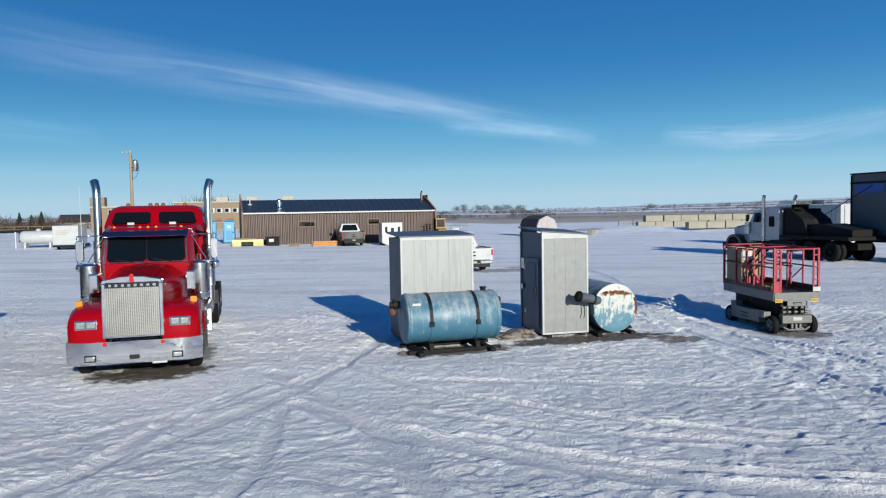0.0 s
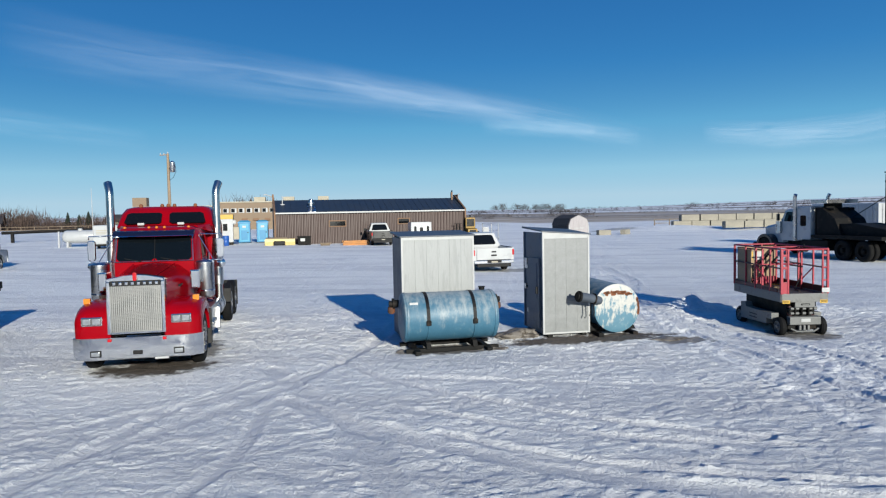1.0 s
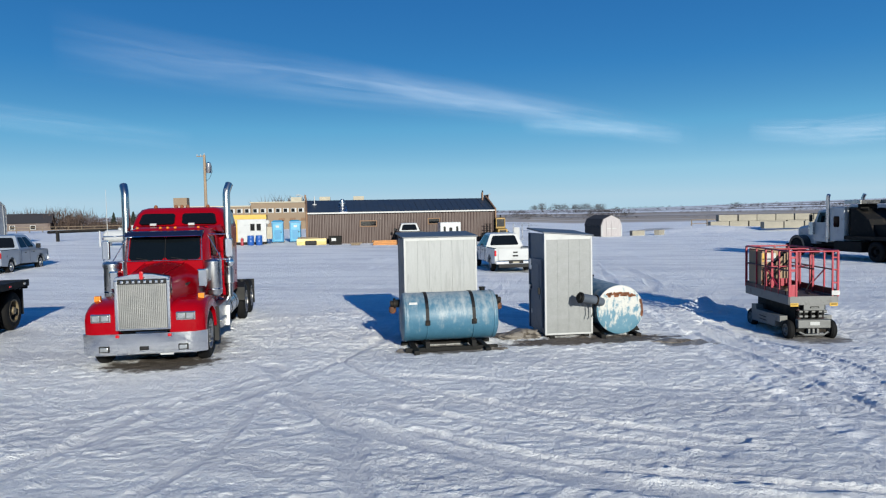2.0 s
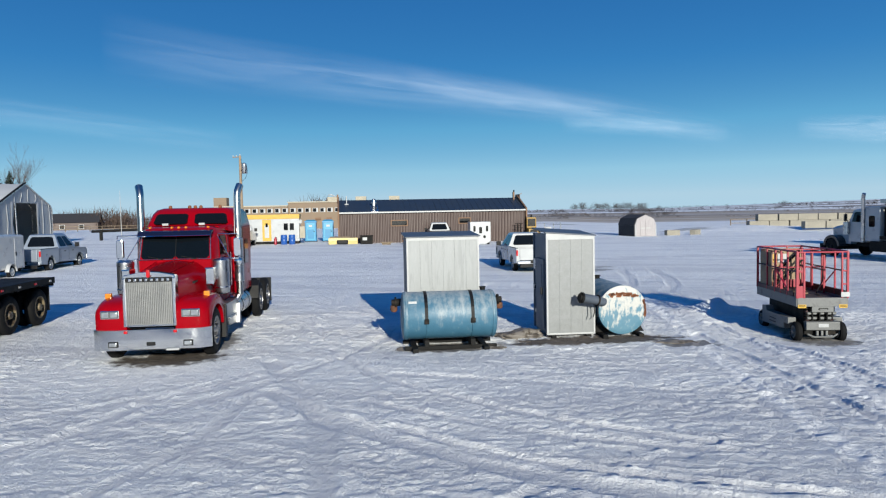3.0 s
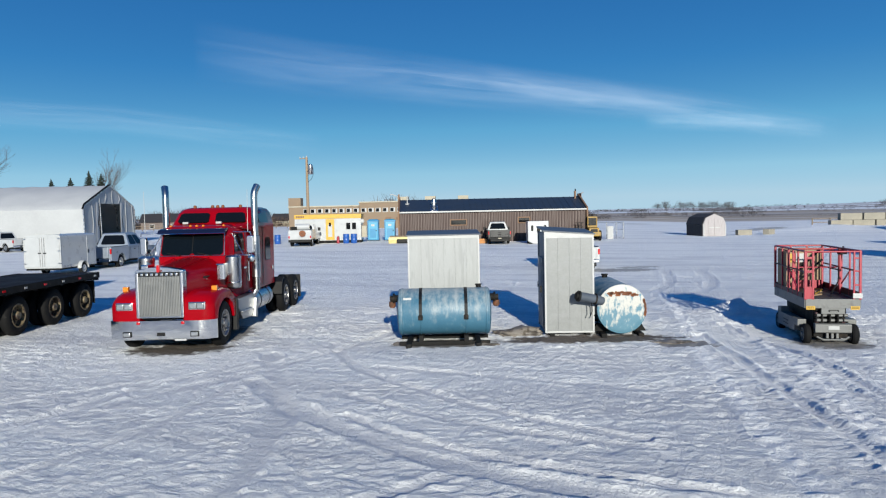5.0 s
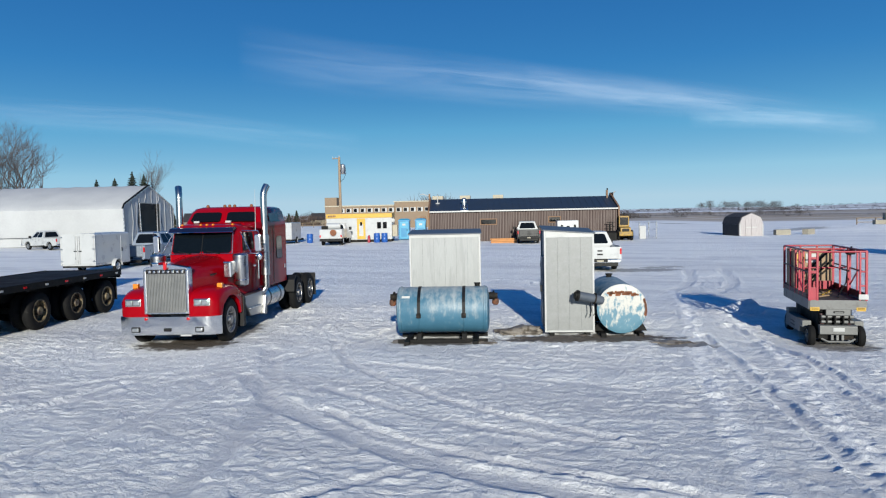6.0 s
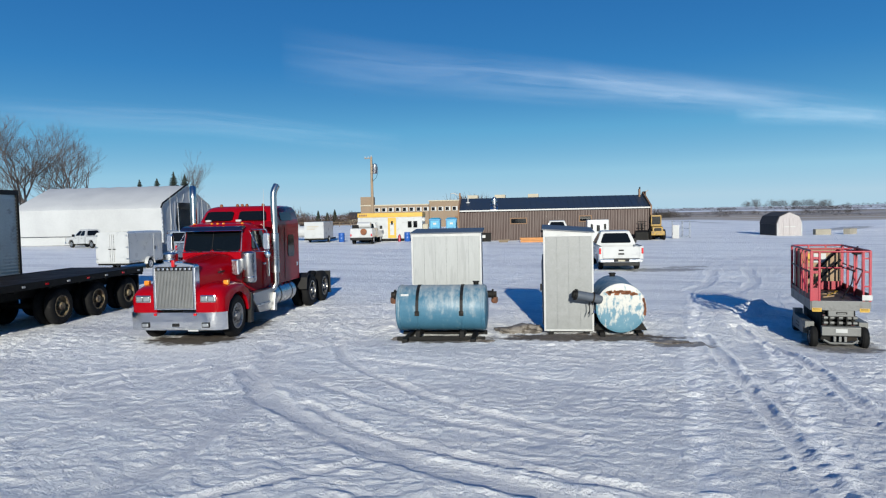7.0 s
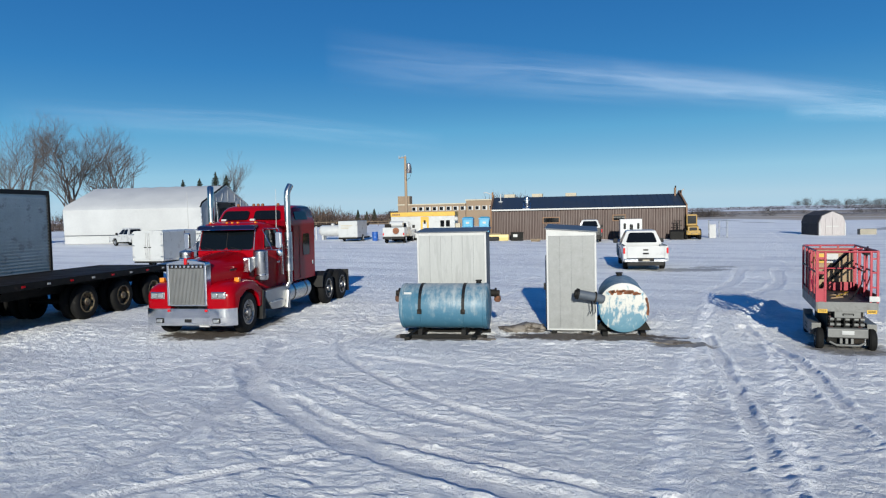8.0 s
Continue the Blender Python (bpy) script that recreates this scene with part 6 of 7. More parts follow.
def brown_building(m):
    t = thing("brown_building", m, "long low brown metal-clad building with dark roof", "building")
    L, D, he, hr = 17.6, 7.0, 2.78, 4.0
    box_part("wall", (0.05, L - 0.05, 0.06, D - 0.05, -0.3, he), M_BROWN, t)
    n = 58
    pitch = L / n
    shared = None
    for k in range(n):
        if shared is None:
            shared = part("cladding_rib", prism(B(), [(0.03, 0.06), (0.09, 0.0), (0.16, 0.0), (0.22, 0.06)], "z", -0.3, he - 0.05), M_BROWN, t)
        else:
            r = new("cladding_rib", shared.data)
            r.parent = t
            r.location.x = k * pitch
    part("gable_wall", prism(B(), [(0.06, he), (D - 0.05, he), (D / 2, hr - 0.06)], "x", 0.06, L - 0.06), M_BROWN, t)
    roof = part("roof", prism(B(), [(-0.18, he + 0.02), (D / 2, hr), (D + 0.18, he + 0.02), (D + 0.18, he - 0.05), (D / 2, hr - 0.08), (-0.18, he - 0.05)], "x", 0.02, L - 0.02), M_ROOF, t, "dark blue-grey metal roof")
    for k in range(30):
        x = 0.3 + k * (L - 0.6) / 29
        part("roof_seam", prism(B(), [(-0.18, he + 0.02), (D / 2, hr), (D / 2, hr + 0.03), (-0.18, he + 0.05)], "x", x - 0.015, x + 0.015), M_ROOF, roof)
    box_part("eave_trim", (0.0, L, -0.24, -0.18, he - 0.08, he + 0.05), M_TRIM, t, 0.01, "white eave trim")
    for x in (-0.10, L - 0.05):
        part("end_parapet", prism(B(), [(-0.25, -0.3), (D + 0.2, -0.3), (D + 0.2, he + 0.1), (D / 2, hr + 0.30), (-0.25, he + 0.15)], "x", x, x + 0.15, 0.01), M_WOODBROWN, t, "brown timber end wall")
    box_part("parapet_cap", (L + 0.08, L + 0.12, 2.6, 4.4, hr - 0.35, hr + 0.32), M_WOODBROWN, t)
    for x in (0.15, L - 0.2):
        box_part("end_post", (x - 0.30, x - 0.15, 2.9, 3.2, hr - 0.3, hr + 0.55), M_WOODBROWN, t, 0.01)
    for x0, x1, z0, z1 in ((4.75, 6.35, 1.45, 2.05), (11.1, 12.3, 1.55, 2.15)):
        w = box_part("window", (x0, x1, -0.02, 0.05, z0, z1), M_WOODBROWN, t, 0.02, "brown framed window")
        box_part("pane", (x0 + 0.1, x1 - 0.1, -0.03, 0.0, z0 + 0.09, z1 - 0.09), M_GLASS, w)
    v = part("roof_vent", lathe(B(), (3.3, 1.55, he + 0.45), (0, 0, 1), [(0, 0.36), (0.10, 0.30), (0.16, 0.22), (0.34, 0.22), (0.38, 0.33), (0.50, 0.33), (0.56, 0.18), (0.70, 0.16), (0.74, 0.2), (0.82, 0.12)], 18), M_DULLCHROME, t, "galvanised roof ventilator", 40)
    part("vent_flashing", prism(B(), [(-0.12, he + 0.05), (1.6, he + 0.62), (1.6, he + 0.64), (-0.12, he + 0.07)], "x", 2.95, 3.65), M_DULLCHROME, v)
    pipe_part("vent_pipe", [(0.75, 2.3, hr - 0.6), (0.75, 2.3, hr + 0.35)], 0.05, M_TRIM, t, 8)
    part("pipe_flashing", cyl(B(), (0.75, 2.3, hr - 0.52), (0.75, 2.3, hr - 0.36), 0.28, 0.20, 12), M_TRIM, t)
    pipe_part("chimney_pipe", [(L - 0.35, 3.2, hr - 0.1), (L - 0.35, 3.2, hr + 0.75)], 0.07, M_FRAME, t, 8)
    part("yard_lamp", tube(B(), [(-0.1, 3.2, hr + 0.3), (-0.7, 3.0, hr + 0.55), (-0.95, 2.9, hr + 0.5)], 0.05, 6), M_TRIM, t)
    part("yard_lamp", tube(B(), [(L + 0.1, 3.2, hr + 0.2), (L + 0.4, 3.0, hr + 0.42)], 0.05, 6), M_TRIM, t)
    box_part("lean_to", (L + 0.1, L + 0.4, -0.2, 1.0, -0.2, 2.0), M_FRAME, t)
    return t


M_WOODBROWN = mat("brown_stained_timber", (0.20, 0.11, 0.06), 0.7, 0.0, 0.25, 2, 20, 0.1)
brown_building(pose(-18.95, 66.25, 0.30, 0, 0, 18.9))


def site_office(m):
    t = thing("site_office", m, "white and yellow portable site office trailer", "site office")
    L, D, h = 6.3, 2.7, 2.75
    box_part("body", (0, L, 0, D, 0.25, h - 0.42), M_WHITE, t, 0.02)
    box_part("yellow_band", (-0.03, L + 0.03, -0.03, D + 0.03, h - 0.42, h), M_YELLOW, t, 0.03, "yellow roof band")
    box_part("skirt", (0.05, L - 0.05, 0.06, D - 0.05, 0.0, 0.26), M_FRAME, t)
    d = box_part("door", (2.95, 3.75, -0.05, 0.01, 0.30, h - 0.46), M_YELLOW, t, 0.01, "yellow entrance door")
    box_part("door_panel", (3.15, 3.55, -0.06, -0.045, 0.6, 1.75), M_WHITE, d, 0.01)
    box_part("door_light", (3.25, 3.45, -0.065, -0.05, 1.6, 1.95), M_GLASS, d)
    for x in (4.85, 5.4):
        w = box_part("window", (x, x + 0.46, -0.03, 0.01, 1.25, 1.95), M_TRIM, t, 0.01)
        box_part("pane", (x + 0.04, x + 0.42, -0.04, -0.02, 1.29, 1.91), M_GLASS, w)
    w = box_part("window", (1.0, 1.9, -0.03, 0.01, 1.45, 1.95), M_TRIM, t, 0.01)
    box_part("pane", (1.05, 1.85, -0.04, -0.02, 1.5, 1.9), M_TARPGREY, w)
    for k in range(5):
        box_part("sign_bar", (0.15 + 0.16 * k, 0.27 + 0.16 * k, -0.045, -0.03, h - 0.3, h - 0.12), M_WOODBROWN, t)
    part("wall_lamp", lathe(B(), (L + 0.1, 0.2, 2.05), (0, -1, 0), [(0, 0.2), (0.1, 0.2), (0.15, 0.1)], 12), M_TRIM, t)
    box_part("side_unit", (L + 0.02, L + 0.5, 0.3, 1.1, 0.5, 1.6), M_CONCRETE, t, 0.02)
    return t


site_office(place(-28.9, 64.5, 19))


def toilet(m):
    t = thing("portable_toilet", m, "blue plastic portable toilet", "portable toilet", "portable toilets")
    box_part("cabin", (-0.55, 0.55, 0, 1.15, 0.05, 1.92), M_TOILET, t, 0.04)
    part("roof", loft(B(), [[(-0.6, -0.04, 1.92), (0.6, -0.04, 1.92), (0.6, 1.2, 1.92), (-0.6, 1.2, 1.92)], [(-0.58, -0.02, 2.0), (0.58, -0.02, 2.0), (0.58, 1.18, 2.0), (-0.58, 1.18, 2.0)], [(-0.35, 0.1, 2.14), (0.35, 0.1, 2.14), (0.35, 1.0, 2.14), (-0.35, 1.0, 2.14)]]), M_TOILET, t)
    d = box_part("door", (-0.42, 0.42, -0.03, 0.01, 0.15, 1.86), M_TOILETLIGHT, t, 0.02)
    box_part("door_panel", (-0.3, 0.3, -0.045, -0.025, 0.3, 1.2), M_TOILET, d, 0.02)
    box_part("sign", (-0.16, 0.16, -0.045, -0.028, 1.45, 1.65), M_TRIM, d, 0.006)
    box_part("latch", (0.28, 0.38, -0.06, -0.028, 0.95, 1.05), M_BLACK, d)
    box_part("skid", (-0.6, 0.6, -0.05, 1.2, 0.0, 0.06), M_BLACK, t)
    return t


M_TOILETLIGHT = mat("light_blue_plastic", (0.055, 0.32, 0.52), 0.4, 0.0, 0.12, 3, 30, 0.04)
tl = toilet(place(-23.15, 69.9, 18))
copy_thing(tl, place(-21.55, 70.45, 20))


def drum(m):
    t = thing("drum", m, "blue plastic drum standing in the snow", "drum", "blue drums")
    part("barrel", lathe(B(), (0, 0, 0), (0, 0, 1), [(0, 0.27), (0.03, 0.29), (0.28, 0.30), (0.30, 0.31), (0.32, 0.30), (0.60, 0.30), (0.62, 0.31), (0.64, 0.30), (0.86, 0.29), (0.89, 0.27)], 18), M_BLUEDRUM, t, "", 40)
    part("bung", cyl(B(), (0.12, 0, 0.885), (0.12, 0, 0.91), 0.04, n=10), M_TRIM, t)
    return t


dr = drum(place(-23.9, 65.2, 0))
for x, y in ((-23.2, 65.4), (-30.6, 64.2)):
    copy_thing(dr, place(x, y, 0))


def canister(m):
    t = thing("fire_extinguisher", m, "small red extinguisher beside the drums", "extinguisher")
    part("cylinder", lathe(B(), (0, 0, 0), (0, 0, 1), [(0, 0.1), (0.02, 0.13), (0.55, 0.13), (0.65, 0.05), (0.72, 0.04)], 12), M_LIFTRED, t, "", 40)
    part("nozzle_hose", tube(B(), [(0, 0, 0.7), (0.12, 0, 0.68), (0.15, 0, 0.4)], 0.02, 6), M_BLACK, t)
    return t


canister(place(-24.6, 64.9, 0))


def service_truck(m):
    """Tail towards -y."""
    t = thing("service_truck", m, "white service truck with utility body and hoses", "truck")
    box_part("utility_body", (-1.0, 1.0, 0.0, 2.6, 0.62, 1.45), M_WHITE, t, 0.04)
    for s in (-1, 1):
        for k in range(3):
            box_part("locker_door", (s * 1.0, s * 1.02, 0.15 + 0.82 * k, 0.9 + 0.82 * k, 0.75, 1.38), M_WHITE, t, 0.01)
        box_part("tail_light", (s * 0.93 - 0.06, s * 0.93 + 0.06, -0.02, 0.02, 0.75, 0.95), M_REDLENS, t)
        for y in (0.95, 4.6):
            wheel(t, s * 0.98, y, 0.42, 0.28, s, M_WHITE, dual=False)
        box_part("mirror", (s * 1.0, s * 1.25, 3.9, 4.0, 1.3, 1.6), M_BLACK, t, 0.02)
    part("cab", loft(B(), [[(-x, y0, z), (x, y0, z), (x, y1, z), (-x, y1, z)] for z, x, y0, y1 in ((0.55, 0.98, 2.65, 5.7), (1.15, 0.98, 2.65, 5.7), (1.2, 0.95, 2.65, 4.4), (1.9, 0.75, 2.8, 3.8))]), M_WHITE, t, "", 30)
    part("rear_window", slab(B(), [(-0.75, 2.67, 1.3), (0.75, 2.67, 1.3), (0.62, 2.79, 1.82), (-0.62, 2.79, 1.82)], 0.0, 0.02), M_GLASS, t)
    box_part("bumper", (-0.98, 0.98, -0.12, 0.02, 0.40, 0.62), M_BLACK, t, 0.02)
    part("air_tank", cyl(B(), (-0.5, 1.0, 1.72), (0.7, 1.0, 1.72), 0.27, n=18), M_WHITE, t, "", 40)
    part("hose_reel", lathe(B(), (0.25, -0.02, 1.15), (0, -1, 0), [(0, 0.1), (0.02, 0.28), (0.05, 0.28), (0.06, 0.1), (0.14, 0.1), (0.15, 0.28), (0.18, 0.28), (0.19, 0.05)], 18), M_RUST, t, "", 40)
    part("compressor", box(B(), -0.85, -0.35, 0.2, 0.8, 1.45, 1.75, 0.03), M_FRAME, t)
    box_part("underbody", (-0.5, 0.5, 0.1, 5.3, 0.35, 0.62), M_FRAME, t)
    return t


service_truck(place(-25.7, 59.6, 19))


def box_trailer(m):
    t = thing("utility_trailer", m, "small white box trailer with low dark wheels", "trailer")
    box_part("body", (-0.98, 0.98, 0, 3.2, 0.40, 2.02), M_WHITE, t, 0.05)
    for s in (-1, 1):
        box_part("door", (s * 0.02, s * 0.90, -0.03, 0.01, 0.48, 1.92), M_WHITE, t, 0.01)
        wheel(t, s * 1.05, 1.7, 0.33, 0.2, s, M_TRIM)
    for k in range(3):
        box_part("writing_bar", (-0.7, 0.5 - 0.2 * k, -0.04, -0.028, 1.55 - 0.14 * k, 1.62 - 0.14 * k), M_CONCRETE, t)
    box_part("frame", (-0.95, 0.95, -0.1, 4.2, 0.25, 0.42), M_FRAME, t, 0.02)
    return t


box_trailer(place(-32.6, 62.4, 16))


def propane_tank(m):
    t = thing("propane_tank", m, "white cylindrical propane tank on steel legs", "tank")
    part("shell", lathe(B(), (-1.55, 0, 0.95), (1, 0, 0), [(0, 0.05), (0.08, 0.35), (0.22, 0.52), (0.4, 0.58), (2.7, 0.58), (2.88, 0.52), (3.02, 0.35), (3.1, 0.05)], 24), M_WHITE, t, "", 40)
    for x in (-1.0, 1.0):
        box_part("leg", (x - 0.08, x + 0.08, -0.45, 0.45, 0.0, 0.5), M_WHITE, t, 0.01)
    part("valve_dome", lathe(B(), (0, 0, 1.5), (0, 0, 1), [(0, 0.2), (0.15, 0.2), (0.22, 0.1)], 14), M_TRIM, t, "", 40)
    for x in (-1.7, 1.75):
        box_part("guard_post", (x - 0.06, x + 0.06, -0.5, -0.38, 0.0, 1.45), M_WHITE, t, 0.01)
    return t


propane_tank(place(-37.2, 66.3, 16))


def utility_pole(m):
    t = thing("utility_pole", m, "tall timber utility pole with grey transformer", "utility pole")
    part("pole", lathe(B(), (0, 0, -0.3), (0, 0, 1), [(0, 0.19), (4, 0.16), (9.0, 0.12)], 12), M_POLE, t, "", 40)
    tr = part("transformer", lathe(B(), (0.42, -0.1, 6.9), (0, 0, 1), [(0, 0.22), (0.05, 0.26), (0.95, 0.26), (1.0, 0.2), (1.08, 0.08)], 16), M_DULLCHROME, t, "grey transformer can", 40)
    box_part("bracket", (0.1, 0.25, -0.15, -0.05, 7.2, 7.3), M_FRAME, tr)
    part("cross_arm", tube(B(), [(-0.75, 0, 8.55), (0.1, 0, 8.6)], 0.05, 6), M_POLE, t)
    for x in (-0.7, -0.35, 0.0):
        part("insulator", lathe(B(), (x, 0, 8.6 if x else 8.7), (0, 0, 1), [(0, 0.03), (0.06, 0.06), (0.10, 0.04), (0.16, 0.05)], 8), M_TRIM, t)
    pipe_part("drop_wire", [(0.12, -0.12, 8.4), (0.22, -0.16, 7.5), (0.14, -0.14, 6.2)], 0.02, M_FRAME, t, 5)
    pipe_part("drop_wire", [(0.68, -0.1, 7.7), (0.75, -0.1, 7.0), (0.5, -0.12, 6.4), (0.12, -0.12, 6.1)], 0.02, M_FRAME, t, 5)
    return t


utility_pole(place(-30.9, 71.0, 10))


def school(m):
    t = thing("school_building", m, "long flat-roofed tan brick building with high windows", "building")
    box_part("wall", (0, 12.48, 0, 14, -1.5, 4.3), M_BRICK, t)
    box_part("wall", (12.5, 36, 0.6, 16, -1.5, 4.9), M_BRICK, t)
    box_part("roof_edge", (-0.1, 12.5, -0.12, 14, 4.3, 4.5), M_CONCRETE, t)
    box_part("roof_edge", (12.4, 36.1, 0.45, 16, 4.9, 5.1), M_CONCRETE, t)
    box_part("chimney", (-0.3, 1.9, 1.0, 3.0, 3.0, 6.0), M_BRICK, t)
    for x in (19.0, 24.0, 30.0):
        box_part("roof_unit", (x, x + 1.9, 4, 6, 5.1, 5.9), M_CONCRETE, t, 0.05)
    for k in range(26):
        x = 2.6 + 1.28 * k
        y = -0.04 if x < 12 else 0.56
        w = box_part("window", (x, x + 0.95, y, y + 0.1, 3.2, 3.95), M_TRIM, t, 0.01)
        box_part("pane", (x + 0.08, x + 0.66, y - 0.02, y + 0.02, 3.28, 3.88), M_GLASS, w)
    for k in range(9):
        x = 17.2 + 1.9 * k
        box_part("lower_canopy", (x, x + 0.9, 0.2, 0.6, 1.9, 2.25), M_WOODBROWN, t)
    return t


school(pose(-59.0, 116.5, 0.2, 0, 0, 15))


def gambrel_shed(m):
    t = thing("garden_shed", m, "small gambrel-roofed shed with pale pink front", "shed")
    prof = [(0, 0), (2.5, 0), (2.5, 1.18), (2.2, 1.88), (1.25, 2.30), (0.3, 1.88), (0, 1.18)]
    part("wall", prism(B(), prof, "y", 0.0, 3.6), M_PINK, t, "weathered pale pink timber wall")
    for (ax, az), (bx, bz) in zip(prof[2:], prof[3:]):
        dx, dz = bx - ax, bz - az
        n = Vector((-dz, dx)).normalized() * -0.06
        if n.y < 0:
            n = -n
        part("roof", prism(B(), [(ax, az), (bx, bz), (bx + n.x, bz + n.y), (ax + n.x, az + n.y)], "y", 0.12, 3.75), M_DARKROOF, t, "dark shingle roof panel")
    box_part("side_cladding", (-0.05, -0.005, 0.1, 3.6, 0.0, 1.17), M_DARKROOF, t)
    for s in (0, 1):
        d = box_part("door", (0.62 + 0.63 * s, 1.22 + 0.63 * s, -0.04, 0.0, 0.08, 1.72), M_PINK, t, 0.01)
        box_part("door_brace", (0.66 + 0.63 * s, 1.18 + 0.63 * s, -0.055, -0.038, 0.85, 0.93), M_TRIM, d)
    for x in (0.02, 2.38):
        box_part("corner_board", (x, x + 0.10, -0.03, 0.0, 0.0, 1.2), M_TRIM, t)
    return t


M_PINK = mat("weathered_pinkish_boards", (0.40, 0.37, 0.375), 0.8, 0.0, 0.2, 2, 20, 0.1, stretch=(6, 6, 0.6))
M_DARKROOF = mat("dark_shingle", (0.035, 0.032, 0.034), 0.8, 0.0, 0.3, 3, 20, 0.2)
gambrel_shed(pose(8.45, 81.6, 0, 0, 0, 24))


def loader(m):
    """Tail towards -y."""
    t = thing("wheel_loader", m, "small yellow wheel loader parked by the building", "loader")
    part("engine_cover", prism(B(), [(0.0, 0.6), (0.1, 1.35), (1.5, 1.45), (1.5, 0.6)], "x", -0.62, 0.62, 0.06), M_LOADER, t)
    box_part("counterweight", (-0.8, 0.8, -0.15, 0.3, 0.5, 0.95), M_LOADER, t, 0.06)
    part("radiator", prism(B(), rounded(-0.42, 0.42, 0.85, 1.25, 0.1), "y", -0.03, 0.06), M_BLACK, t)
    cab = box_part("cab", (-0.62, 0.62, 1.3, 2.5, 1.4, 2.55), M_LOADER, t, 0.05)
    box_part("cab_window", (-0.5, 0.5, 1.28, 1.31, 1.6, 2.4), M_GLASS, cab, 0.02)
    for s in (-1, 1):
        box_part("cab_window", (s * 0.62, s * 0.635, 1.45, 2.35, 1.6, 2.4), M_GLASS, cab)
        for y in (0.75, 2.75):
            wheel(t, s * 0.98, y, 0.55, 0.36, s, M_LOADER)
        pipe_part("lift_arm", [(s * 0.45, 2.4, 1.5), (s * 0.45, 3.6, 0.9), (s * 0.45, 3.9, 0.5)], 0.1, M_LOADER, t)
    part("bucket", prism(B(), [(3.8, 0.1), (4.7, 0.1), (4.7, 0.15), (4.0, 0.3), (3.9, 0.9), (3.8, 0.9)], "x", -1.0, 1.0, 0.01), M_FRAME, t)
    box_part("front_frame", (-0.45, 0.45, 1.4, 3.4, 0.5, 1.0), M_FRAME, t, 0.03)
    part("beacon", cyl(B(), (0.1, 1.9, 2.55), (0.1, 1.9, 2.85), 0.09, n=12), M_BLACK, t)
    return t


loader(pose(-1.45, 70.3, 0.10, 0, 0, 14) @ Matrix.Diagonal((0.74, 0.85, 0.88, 1)))


def lift_mast(m):
    """A dark steel mast with a bucket on the ground, beside the loader."""
    t = thing("loader_attachment", m, "dark steel bucket and mast standing by the building", "attachment")
    part("bucket", prism(B(), [(0, 0), (0.9, 0), (0.75, 0.75), (0.35, 0.95), (0, 0.8)], "x", 0, 1.15, 0.03), M_FRAME, t)
    for x in (0.55, 0.85):
        box_part("mast_post", (x, x + 0.08, 0.9, 1.0, 0.0, 1.75), M_FRAME, t, 0.01)
    for z in (0.9, 1.3, 1.7):
        box_part("mast_bar", (0.35, 1.1, 0.92, 0.98, z, z + 0.06), M_FRAME, t, 0.008)
    return t


lift_mast(pose(-3.35, 69.9, 0.05, 0, 0, 14))


def wire_gate(m):
    t = thing("yard_gate", m, "grey steel yard gate with a sheet panel", "gate")
    for x in (0.0, 0.9, 1.6):
        pipe_part("post", [(x, 0, -0.1), (x, 0, 1.75)], 0.04, M_DULLCHROME, t, 8)
    for z in (0.25, 1.0, 1.7):
        pipe_part("rail", [(0.0, 0, z), (1.6, 0, z)], 0.022, M_DULLCHROME, t, 6)
    box_part("sheet_panel", (0.05, 0.62, -0.06, -0.045, 0.1, 1.35), M_TARPGREY, t, 0.004)
    return t


wire_gate(pose(-0.65, 74.5, 0.0, 0, 0, 16))


def white_topper(m):
    t = thing("truck_topper", m, "white upright truck body with small dark windows", "truck body")
    part("shell", prism(B(), [(0.0, 0.25), (0.45, 0.0), (1.35, 0.0), (1.8, 0.25), (1.8, 1.95), (0.0, 1.95)], "y", 0, 1.6, 0.05), M_WHITE, t)
    for x, w, z0, z1 in ((0.28, 0.2, 1.1, 1.6), (0.78, 0.27, 0.95, 1.5), (1.38, 0.2, 1.1, 1.6)):
        part("window", prism(B(), rounded(x, x + w, z0, z1, 0.08), "y", -0.02, 0.03), M_GLASS, t)
    part("fuel_cap", lathe(B(), (1.25, 0.0, 0.65), (0, -1, 0), [(-0.02, 0.13), (0.03, 0.12), (0.05, 0.08)], 14), M_FRAME, t)
    box_part("base", (0.1, 1.7, 0.1, 1.5, -0.02, 0.2), M_FRAME, t)
    return t


white_topper(place(-6.55, 64.7, 17))


def plank_stack(name, m, dims, material, label, n):
    t = thing(name, m, label, "stack")
    L, w, h = dims
    for i in range(n):
        for j in range(2):
            box_part("plank", (random.uniform(-0.1, 0.1), L + random.uniform(-0.15, 0.15), j * w / 2, (j + 1) * w / 2 - 0.03, i * h / n, (i + 1) * h / n - 0.015), material, t, 0.008)
    return t


random.seed(21)
plank_stack("timber_stack", place(-12.4, 64.6, 18), (2.2, 0.8, 0.42), M_ORANGEWOOD, "orange timber stack in the snow", 3)
plank_stack("timber_stack", place(-14.4, 64.4, 18), (0.9, 0.5, 0.25), M_WOOD, "small pile of brown boards", 2)


